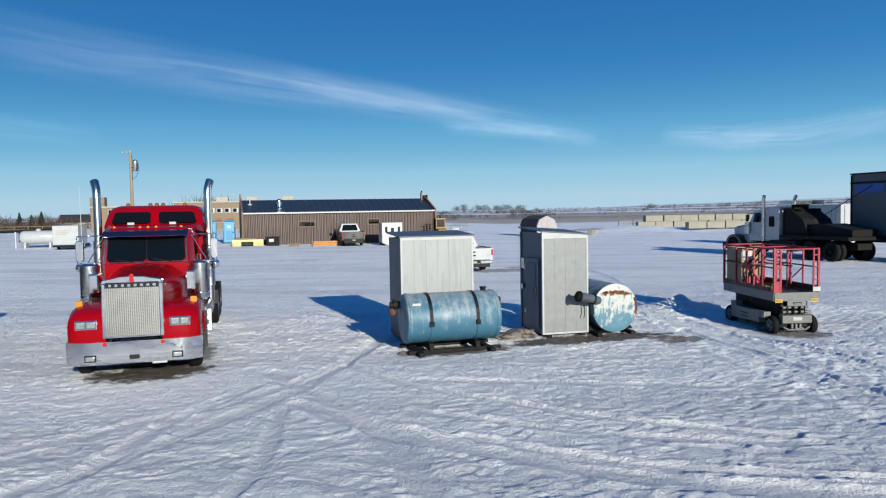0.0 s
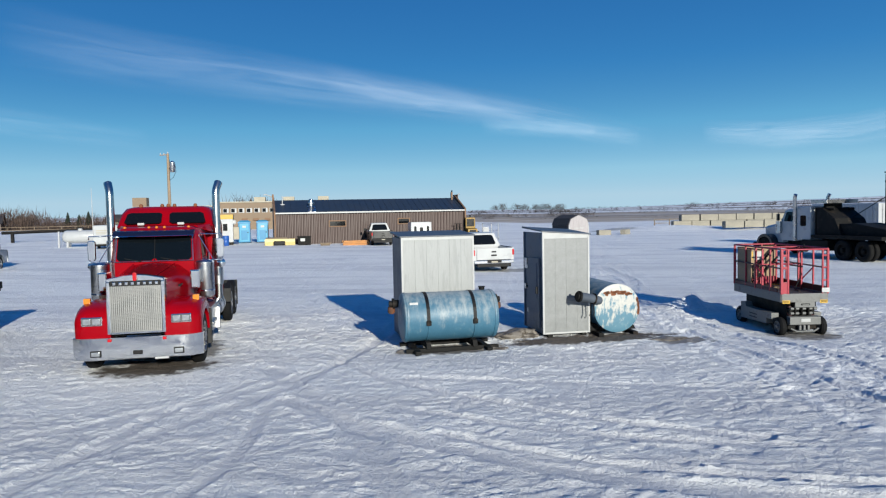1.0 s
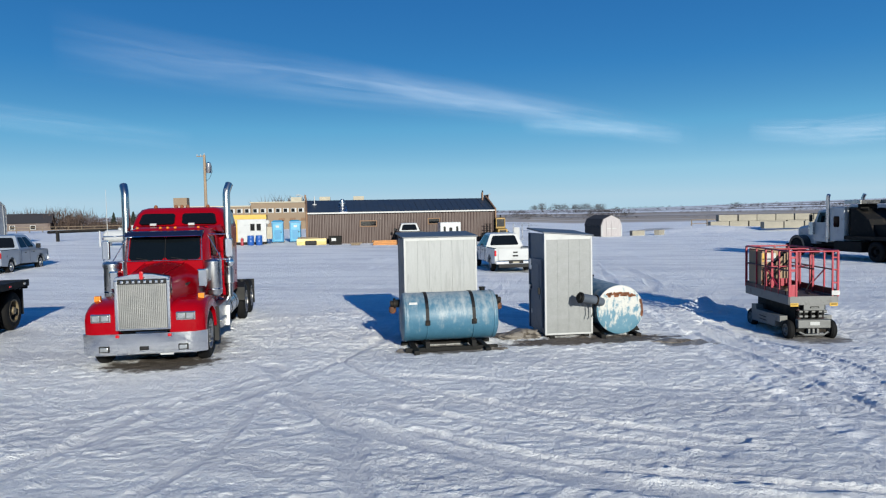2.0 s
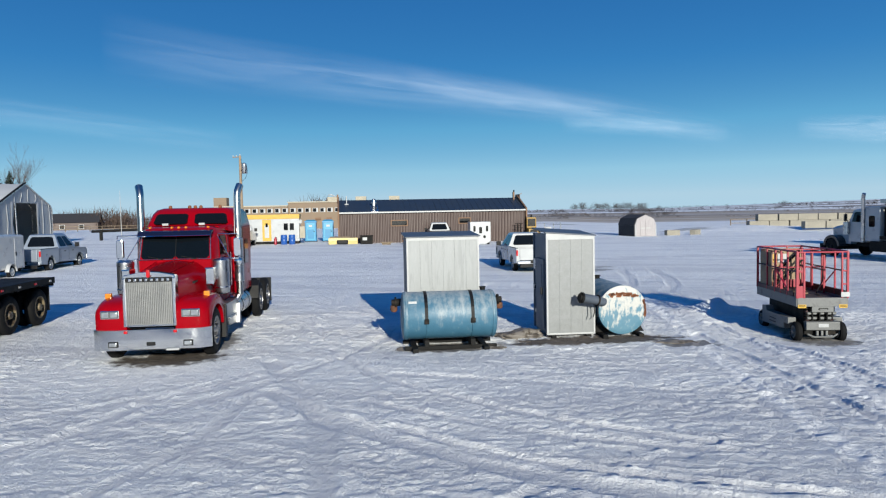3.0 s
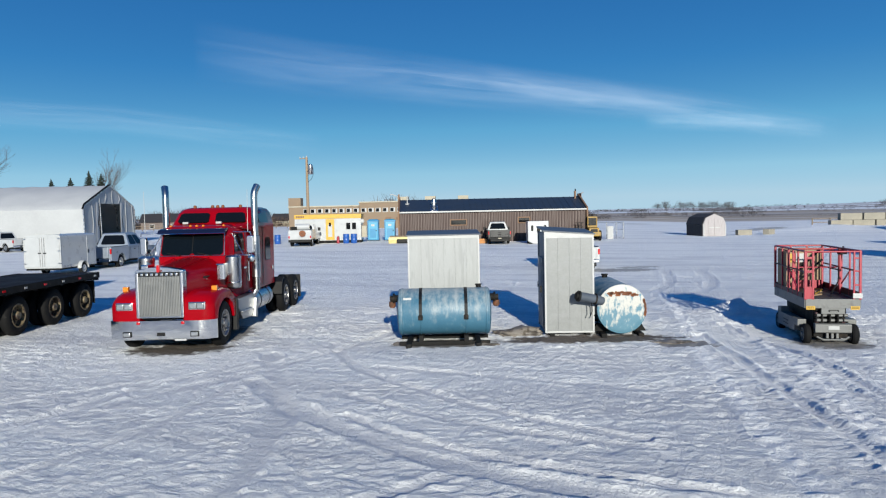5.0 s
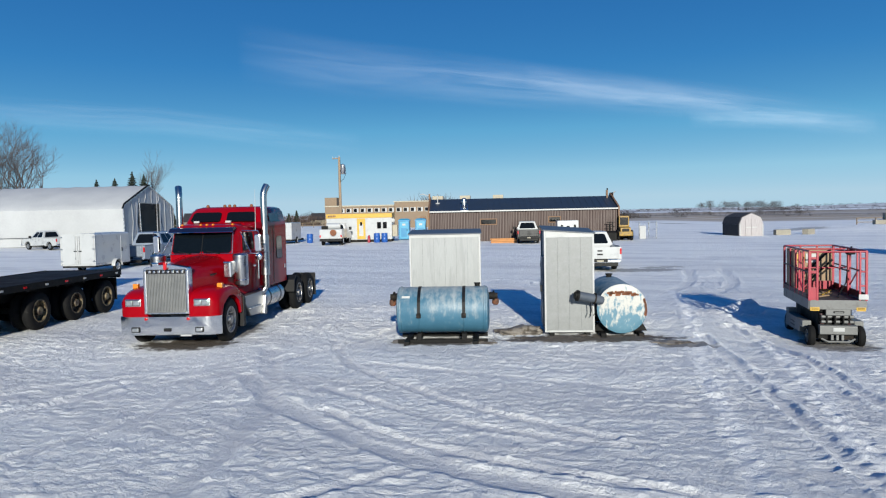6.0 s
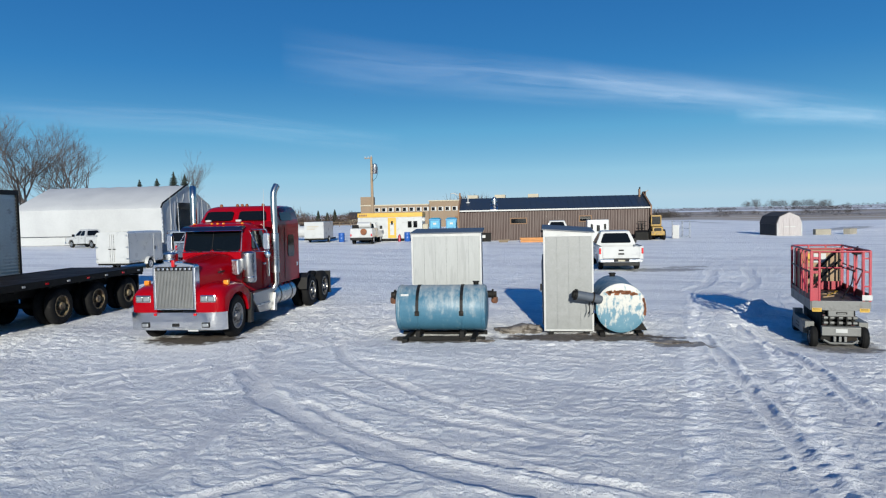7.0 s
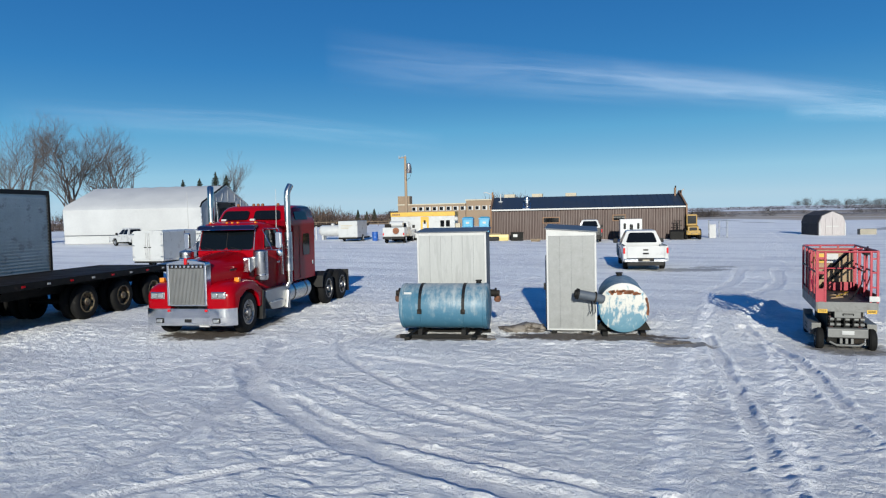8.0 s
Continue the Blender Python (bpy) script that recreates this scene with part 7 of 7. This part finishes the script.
def snow_blade(m):
    t = thing("snow_blade", m, "yellow steel snow blade with black rubber block", "snow blade")
    part("blade", prism(B(), [(0, 0), (0.12, 0.0), (0.3, 0.25), (0.28, 0.55), (0.2, 0.55), (0.18, 0.3)], "x", 0, 2.6, 0.01), M_YELLOWPALE, t)
    box_part("block", (0.75, 1.75, -0.15, 0.2, 0.0, 0.38), M_BLACK, t, 0.08)
    box_part("frame", (0.2, 2.4, 0.3, 1.4, 0.35, 0.5), M_YELLOWPALE, t, 0.02)
    box_part("board", (0.1, 1.9, 0.2, 0.9, 0.56, 0.68), M_WOOD, t, 0.01)
    return t


M_YELLOWPALE = mat("pale_yellow_paint", (0.70, 0.55, 0.22), 0.5, 0.0, 0.2, 3, 30, 0.05)
snow_blade(place(-19.4, 64.6, 17))
bx = thing("bin", place(-16.6, 65.2, 18), "dark steel bin with white label", "bin")
box_part("body", (0, 1.1, 0, 0.8, 0, 0.72), M_FRAME, bx, 0.03)
box_part("label_bar", (0.2, 0.6, -0.015, 0.0, 0.35, 0.6), M_TRIM, bx)
box_part("lid", (-0.04, 1.14, -0.04, 0.84, 0.72, 0.78), M_FRAME, bx, 0.01)


def block(m, material, label, group):
    t = new("concrete_block", block_mesh)
    t.matrix_world = m
    return tagged(t, label, "block", group)


bm = box(B(), -1.25, 1.25, -0.4, 0.4, 0, 0.82, 0.05)
block_mesh = bpy.data.meshes.new("concrete_block")
bm.to_mesh(block_mesh)
bm.free()
block_mesh.materials.append(M_HAY)
random.seed(4)
ex, ey = Vector((math.cos(radians(15)), math.sin(radians(15)), 0)), 0
for row, (sx, sy, n, courses) in enumerate(((24.8, 99.5, 15, 2), (29.5, 93.6, 12, 1))):
    for k in range(n):
        for c in range(courses):
            p = Vector((sx, sy, 0.30 + 0.83 * c)) + ex * (2.62 * k + (1.1 if c else 0) + random.uniform(-0.06, 0.06))
            block(pose(p.x, p.y, p.z, 0, 0, 15 + random.uniform(-2, 2)), M_HAY, "pale concrete block in a snowy block wall", "block wall")
for x, y, a in ((12.6, 84.6, 20), (15.2, 86.0, 60)):
    block(pose(x, y, -0.1, 0, 0, a) @ Matrix.Diagonal((0.6, 0.8, 0.8, 1)), M_HAY, "loose pale concrete block near the shed", "loose blocks")


def tent(m):
    """Near eave corner at the origin; long side along -x, gable along +y."""
    t = thing("storage_tent", m, "large white fabric storage tent with open gable", "tent")
    L, D, he, hr = 15.6, 11.6, 3.78, 6.02
    prof = [(0.15, 0), (0.0, he - 0.2), (0.35, he + 0.25), (D / 2 - 0.3, hr - 0.02), (D / 2, hr + 0.03), (D / 2 + 0.3, hr - 0.02), (D - 0.35, he + 0.25), (D, he - 0.2), (D - 0.15, 0)]
    inner = [(D / 2 + (y - D / 2) * 0.985, z * 0.985) for y, z in prof]
    bm = B()
    for x0, x1 in zip([-L + L * i / 8 for i in range(8)], [-L + L * (i + 1) / 8 for i in range(8)]):
        # fabric sags a little between the frames
        xm = (x0 + x1) / 2
        for a, b, da, db in ((x0, xm, 0, 1), (xm, x1, 1, 0)):
            for i in range(len(prof) - 1):
                def pt(j, x, sag):
                    y, z = prof[j]
                    return (x, y + (D / 2 - y) * 0.012 * sag, z * (1 - 0.010 * sag))
                vs = [bm.verts.new(pt(i, a, da)), bm.verts.new(pt(i + 1, a, da)), bm.verts.new(pt(i + 1, b, db)), bm.verts.new(pt(i, b, db))]
                bm.faces.new(vs)
    bmesh.ops.remove_doubles(bm, verts=bm.verts, dist=0.002)
    part("cover", bm, M_TARP, t, "taut white fabric cover", 35)
    box_part("base_rail", (-L, -0.05, 0.02, 0.13, 0.86, 0.91), M_ROOF, t)
    for i in range(9):
        x = -L + L * i / 8
        pipe_part("frame_arch", [(x, y, z) for y, z in inner], 0.07, M_DULLCHROME, t, 6)
    # gable with a tall opening
    oy0, oy1, oz = 2.7, 8.7, 4.15
    for nm, pts in (("gable_fabric", [(0.15, 0), (oy0, 0), (oy0, oz), (0.35, he + 0.1), (0.05, he - 0.2)]),
                    ("gable_fabric", [(oy1, 0), (D - 0.15, 0), (D - 0.05, he - 0.2), (D - 0.35, he + 0.1), (oy1, oz)]),
                    ("gable_fabric", [(0.35, he + 0.12), (oy0, oz + 0.01), (oy1, oz + 0.01), (D - 0.35, he + 0.12), (D / 2, hr - 0.05)])):
        part(nm, prism(B(), pts, "x", -0.12, -0.06), M_TARPGREY, t, "greyish wrinkled gable fabric")
    random.seed(17)
    for k in range(8):
        y = 0.4 + k * 1.5
        zt = he + 0.1 + (hr - he - 0.4) * (1 - abs(y - D / 2) / (D / 2))
        zb = 0.1 if not (oy0 - 0.2 < y < oy1 + 0.2) else oz + 0.1
        pipe_part("fabric_fold", [(-0.05, y, zt), (-0.02, y + random.uniform(-0.2, 0.2), (zt + zb) / 2), (-0.05, y + random.uniform(-0.3, 0.3), zb)], 0.03, M_TARPGREY, t, 6)
    for y in (oy0 + 0.25, oy1 - 0.35):
        part("loose_flap", loft(B(), [[(-0.06, y - 0.18, z), (0.0, y + 0.1 + 0.25 * math.sin(z * 1.7), z), (-0.1, y + 0.3 + 0.2 * math.sin(z * 2.3), z), (-0.2, y, z)] for z in (0.3, 1.2, 2.2, 3.2, 4.3)]), M_TARP, t, "loose hanging door flap", 60)
    pipe_part("door_pole", [(0.05, oy0 + 0.9, 0), (0.05, oy0 + 0.7, oz)], 0.06, M_DULLCHROME, t)
    # dark tube paints the shadow line along the gable edge of the cover
    part("edge_shadow_gap", tube(B(), [(-0.02, y, z + 0.02) for y, z in prof[1:5]], 0.09, 6), M_FRAME, t, "dark strip drawn for the shadow along the fabric edge")
    part("back_wall", prism(B(), prof, "x", -L, -L + 0.05), M_TARP, t)
    box_part("stored_crate", (-9, -7.5, 4, 6, 0, 1.6), M_WOOD, t)
    return t


tent(pose(-47.6, 58.0, 0.45, 0, 0, 18))
tin = thing("steel_fence", pose(-66.5, 51.0, 0.5, 0, 0, 18), "low grey corrugated steel fence beside the tent", "fence")
for k in range(12):
    box_part("panel", (-0.45 * k - 0.43, -0.45 * k, 0.02 * (k % 2), 0.06 + 0.02 * (k % 2), 0, 3.0), M_TARPGREY, tin)


# ---------- trees and distance ----------
def bare_tree(m, height, seed, label, spreadf=0.62, depth=6, stems=1):
    rs = random.Random(seed)
    t = thing("bare_tree", m, label, "tree")
    trunk, twigs = B(), B()

    def grow(bm_at, p, d, length, r, level):
        pts, q, dd = [p], p.copy(), d.copy()
        for _ in range(3):
            dd = (dd + Vector((rs.uniform(-1, 1), rs.uniform(-1, 1), rs.uniform(-0.3, 0.7))) * 0.13).normalized()
            q = q + dd * length / 3
            pts.append(q.copy())
        tube(bm_at, pts, [r, r * 0.9, r * 0.78, r * 0.62], 5 if level < 3 else 3)
        if level >= depth:
            return
        for k in range(rs.choice((2, 3, 3)) if level else 4):
            side = Vector((rs.uniform(-1, 1), rs.uniform(-1, 1), rs.uniform(-0.15, 0.55)))
            nd = (dd * (1 - spreadf * 0.55) + side.normalized() * spreadf).normalized()
            base = pts[-1] if k < 2 else pts[rs.choice((1, 2))]
            grow(trunk if level < 1 else twigs, base, nd, length * rs.uniform(0.62, 0.82), r * 0.60, level + 1)

    for s in range(stems):
        lean = Vector((rs.uniform(-0.35, 0.35), rs.uniform(-0.35, 0.35), 1)).normalized() if stems > 1 else Vector((0, 0, 1))
        grow(trunk, Vector((rs.uniform(-0.6, 0.6) * (stems > 1), rs.uniform(-0.6, 0.6) * (stems > 1), -0.2)), lean, height * 0.30, height * 0.0135, 0)
    part("trunk", trunk, M_BARK, t)
    part("crown", twigs, M_BARK, t, "bare winter branches")
    return t


bare_tree(pose(-84.0, 70.4, 0.5), 17.5, 3, "large bare cottonwood behind the tent", 0.52, 8, 2)
bare_tree(pose(-87.5, 64.0, 0.5), 16.3, 8, "large bare cottonwood behind the tent", 0.50, 8, 2)
bare_tree(pose(-83.0, 76.4, 0.5), 15.2, 12, "bare cottonwood with fine twigs behind the tent", 0.54, 7, 3)
bare_tree(pose(-81.5, 96.5, 0.5), 12.4, 15, "slim bare tree among spruces", 0.30, 7, 1)


def spruce(m, h, seed):
    rs = random.Random(seed)
    t = thing("spruce_tree", m, "dark green spruce behind the tent", "tree", "spruces")
    part("trunk", lathe(B(), (0, 0, 0), (0, 0, 1), [(0, h * 0.02), (h, 0.02)], 7), M_BARK, t)
    bm = B()
    for i in range(34):
        f = i / 33
        z, R = h * (0.10 + 0.88 * f), h * 0.23 * (1 - f) ** 0.7 + 0.12
        for k in range(12):
            a = rs.uniform(0, 6.283)
            r = R * rs.uniform(0.6, 1.15)
            tip = Vector((math.cos(a) * r, math.sin(a) * r, z - r * 0.30))
            sd = Vector((-math.sin(a), math.cos(a), 0)) * (0.10 + 0.16 * r)
            vs = [bm.verts.new(v) for v in (Vector((0, 0, z + 0.15)), tip * 0.6 + Vector((0, 0, z * 0.4)) + sd, tip, tip * 0.6 + Vector((0, 0, z * 0.4)) - sd, tip * 0.6 + Vector((0, 0, z * 0.4 - 0.18)))]
            for f3 in ((0, 1, 2), (0, 2, 3), (1, 4, 2), (4, 3, 2)):
                bm.faces.new([vs[j] for j in f3])
    part("crown", bm, M_SPRUCE, t)
    return t


for i, (x, y, h) in enumerate(((-84.0, 89.5, 9.0), (-82.2, 91.4, 9.2), (-80.3, 93.1, 10.3), (-79.1, 94.3, 9.9))):
    spruce(pose(x, y, 0.4, 0, 0, 70 * i), h, 30 + i)


def brush(name, spots, label, material, seed, per=110):
    """Thickets of thin upright twigs, one mesh: rows of (x, y, z, length of the belt, its angle, height, count)."""
    rs = np.random.RandomState(seed)
    V, F = [], []
    for x, y, z, L, ang, h, n in spots:
        c, s = math.cos(radians(ang)), math.sin(radians(ang))
        for _ in range(n):
            u, w = rs.uniform(-L / 2, L / 2), rs.normal(0, 3.5)
            hh = h * rs.uniform(0.45, 1.1) * (0.75 + 0.5 * math.sin(u * 0.21 + x) * math.sin(u * 0.07 + 1.3))
            cx, cy = x + c * u - s * w, y + s * u + c * w
            for _ in range(per):
                a, lean = rs.uniform(0, 6.283), rs.uniform(0.10, 1.3)
                l = hh * rs.uniform(0.2, 0.5)
                b0 = np.array((cx + rs.normal(0, 0.25 * hh), cy + rs.normal(0, 0.25 * hh), z + hh * rs.uniform(-0.05, 0.72)))
                d = np.array((math.cos(a) * lean, math.sin(a) * lean, 1.0)) * l * 0.7
                wv = np.array((-math.sin(a), math.cos(a), 0)) * 0.012 * hh
                i = len(V)
                V += [tuple(b0 - wv), tuple(b0 + wv), tuple(b0 + d)]
                F.append((i, i + 1, i + 2))
    me = bpy.data.meshes.new(name)
    me.from_pydata(V, [], F)
    me.materials.append(material)
    return tagged(new(name, me), label, "brush", kind="stuff")


brush("brush", [(-125, 172, -0.6, 70, 28, 6.0, 150), (-96, 190, -0.6, 60, 20, 5.0, 120), (-70, 205, -0.6, 70, 12, 4.5, 110), (-160, 150, -0.6, 80, 40, 6.5, 130), (-61, 178, -0.5, 34, 14, 7.6, 90)],
      "brown leafless brush along the field edge", M_BRUSH, 5)
def far_z(x, y):
    """Height of the far country at a place."""
    d = math.hypot(x - 4, y - 4)
    f = min(1.0, max(0.0, (d - 700) / 2600))
    a = math.atan2(x, max(y, 1.0))
    v = float(vnoise(np.array([a * 6 + 40]), np.array([d / 900]), 12)[0])
    return f * f * (5 + 9 * v + 34 * min(1.2, max(0.0, a * 2.4 - 0.3))) - 1.4 * min(1.0, max(0.0, (d - 130) / 300))


random.seed(77)
belts = []
for k in range(44):
    a, d = radians(random.uniform(-42, 44)), random.choice((900, 1400, 1900, 2500, 3000))
    x, y = d * math.sin(a), d * math.cos(a)
    belts.append((x, y, far_z(x, y) - 1.0, random.uniform(120, 480) * d / 1800, -math.degrees(a) + random.uniform(-8, 8), 3.2 + d / 420, 60))
brush("far_woods", belts + [(-20, 420, -1.2, 150, 5, 4.2, 260), (-24, 240, -1.0, 46, 6, 3.6, 150), (40, 300, -1.1, 60, 0, 1.2, 90), (60, 1480, 4, 150, 0, 15, 130), (360, 760, -0.6, 260, -24, 3.4, 220), (520, 1000, 1, 300, -28, 5, 220), (70, 905, -1, 70, 0, 9, 90), (430, 1250, 3, 200, -10, 9, 130), (660, 1150, 5, 260, -20, 9, 150), (-420, 700, 0, 500, 30, 8, 240), (200, 620, -1.4, 260, 0, 2.2, 200)],
      "dark distant woods and shelter belts", M_FARWOOD, 6, 60)
for i, (x, y, h) in enumerate(((-112, 182, 5.2), (-109.5, 183, 4.6), (-107.5, 184, 5.4), (-88, 200, 4.5), (-134, 163, 5.5))):
    spruce(pose(x, y, -0.6, 0, 0, 50 * i), h, 60 + i)


def farm_house(m, w, d, h, material, label):
    t = thing("house", m, label, "house")
    box_part("wall", (0, w, 0, d, -0.5, h), material, t)
    part("roof", prism(B(), [(-0.4, h - 0.1), (d / 2, h + d * 0.28), (d + 0.4, h - 0.1), (d / 2, h + d * 0.28 - 0.25)], "x", -0.4, w + 0.4), M_DARKROOF, t, "dark roof")
    for k in range(2):
        wd = box_part("window", (w * (0.2 + 0.4 * k), w * (0.2 + 0.4 * k) + 1.2, -0.06, 0.02, h * 0.35, h * 0.75), M_TRIM, t)
        box_part("pane", (w * (0.2 + 0.4 * k) + 0.1, w * (0.2 + 0.4 * k) + 1.1, -0.08, -0.04, h * 0.38, h * 0.72), M_GLASS, wd)
    return t


farm_house(pose(-128, 160, -0.4, 0, 0, 30), 11, 8, 2.6, M_BROWN, "dark brown bungalow beyond the fence")
farm_house(pose(-104, 186, -0.5, 0, 0, 20), 9, 7, 2.4, M_CONCRETE, "pale bungalow among the brush")
farm_house(pose(-86, 197, -0.5, 0, 0, 15), 8, 6, 2.4, M_WHITE, "white bungalow among the brush")


def rail_fence(m, n, label):
    t = thing("rail_fence", m, label, "fence")
    for k in range(n):
        box_part("post", (2.4 * k - 0.06, 2.4 * k + 0.06, -0.06, 0.06, -0.2, 1.2), M_WOOD, t)
        for z in (0.55, 1.10):
            if k < n - 1:
                box_part("rail", (2.4 * k, 2.4 * k + 2.4, 0.1, 0.16, z, z + 0.10), M_WOOD, t)
    return t


rail_fence(pose(-112, 128, 0.3, 0, 0, 18), 26, "dark timber rail fence at the yard edge")
rail_fence(pose(24, 112, 0.0, 0, 0, 15), 24, "low timber rail fence before the fields")
boom = thing("steel_boom", pose(-39.0, 66.0, 0, 0, 0, 0), "long dark steel boom lying on stands", "boom")
boom.matrix_world = place(-52.0, 76.0, 24)
part("beam", tube(B(), [(0, 0, 1.05), (11.0, 0, 1.25)], 0.16, 8), M_FRAME, boom)
for x in (1.0, 6.0, 10.5):
    box_part("stand", (x - 0.12, x + 0.12, -0.3, 0.3, -0.1, 1.1), M_FRAME, boom)


# ---------- high thin cloud ----------
def cloud_material(name, seed, cover):
    m = bpy.data.materials.new(name)
    m.use_nodes = True
    nt = m.node_tree
    N, L = nt.nodes, nt.links
    for n in list(N):
        N.remove(n)
    out = N.new("ShaderNodeOutputMaterial")
    mix, tr, df = N.new("ShaderNodeMixShader"), N.new("ShaderNodeBsdfTransparent"), N.new("ShaderNodeBsdfDiffuse")
    df.inputs["Color"].default_value = (0.80, 0.84, 0.90, 1)
    tc = N.new("ShaderNodeTexCoord")
    mp = N.new("ShaderNodeMapping")
    mp.inputs["Location"].default_value = (seed, seed * 0.7, 0)
    mp.inputs["Scale"].default_value = (2.2, 3.6, 1)
    L.new(tc.outputs["UV"], mp.inputs["Vector"])
    ns = N.new("ShaderNodeTexNoise")
    ns.inputs["Scale"].default_value = 1.6
    ns.inputs["Detail"].default_value = 8
    ns.inputs["Roughness"].default_value = 0.62
    ns.inputs["Distortion"].default_value = 0.8
    L.new(mp.outputs[0], ns.inputs["Vector"])
    sep = N.new("ShaderNodeSeparateXYZ")
    L.new(tc.outputs["UV"], sep.inputs[0])

    def calc(op, a, b=None):
        x = N.new("ShaderNodeMath")
        x.operation = op
        for i, v in enumerate((a, b)):
            if v is None:
                continue
            if isinstance(v, (int, float)):
                x.inputs[i].default_value = v
            else:
                L.new(v, x.inputs[i])
        return x.outputs[0]
    # fades out to all four edges of the sheet
    fx = calc("MULTIPLY", calc("MULTIPLY", sep.outputs["X"], calc("SUBTRACT", 1.0, sep.outputs["X"])), 4.0)
    fy = calc("MULTIPLY", calc("MULTIPLY", sep.outputs["Y"], calc("SUBTRACT", 1.0, sep.outputs["Y"])), 4.0)
    body = calc("MULTIPLY", calc("POWER", fy, 1.6), calc("POWER", fx, 0.7))
    r = N.new("ShaderNodeMapRange")
    r.inputs["From Min"].default_value = 0.26
    r.inputs["From Max"].default_value = 0.86
    L.new(ns.outputs["Fac"], r.inputs["Value"])
    L.new(calc("MULTIPLY", calc("MULTIPLY", r.outputs[0], body), cover), mix.inputs[0])
    L.new(tr.outputs[0], mix.inputs[1])
    L.new(df.outputs[0], mix.inputs[2])
    L.new(mix.outputs[0], out.inputs["Surface"])
    return m


def cirrus(line, width, seed, cover):
    """A thin curved sheet far off along a line, faded by its own texture."""
    line = [Vector(p) for p in line]
    n = 24
    V, F, UV = [], [], []
    for i in range(n + 1):
        u = i / n * (len(line) - 1)
        k = min(int(u), len(line) - 2)
        p = line[k].lerp(line[k + 1], u - k)
        w = width[0] + (width[1] - width[0]) * i / n
        for j in range(5):
            V.append(p + Vector((0, 0, w * (j / 4 - 0.5))))
            UV.append((i / n, j / 4))
    for i in range(n):
        for j in range(4):
            a = i * 5 + j
            F.append((a, a + 5, a + 6, a + 1))
    me = bpy.data.meshes.new("cirrus_cloud")
    me.from_pydata(V, [], F)
    uv = me.uv_layers.new(name="UVMap")
    for lp in me.loops:
        uv.data[lp.index].uv = UV[lp.vertex_index]
    me.shade_smooth()
    me.materials.append(cloud_material("thin_cirrus", seed, cover))
    ob = tagged(new("cirrus_cloud", me), "thin white wisp of high cirrus cloud", "cloud", kind="structure")
    ob.visible_shadow = False
    return ob


cirrus([(-2500, 3420, 930), (-1900, 3760, 850), (-1307, 4025, 790), (-633, 4202, 700), (163, 4265, 570), (900, 4190, 390)], (420, 190), 2.0, 0.14)
cirrus([(-1000, 4110, 780), (-633, 4202, 700), (-100, 4255, 610), (240, 4260, 545)], (230, 130), 5.0, 0.17)
cirrus([(-100, 4255, 520), (400, 4255, 480), (820, 4200, 405)], (150, 120), 7.0, 0.20)
cirrus([(1150, 4130, 420), (1500, 4010, 385), (1850, 3870, 390), (2500, 3480, 480)], (150, 200), 9.0, 0.30)
cirrus([(-3600, 2200, 560), (-2800, 3150, 540), (-1900, 3760, 420)], (200, 160), 13.0, 0.09)
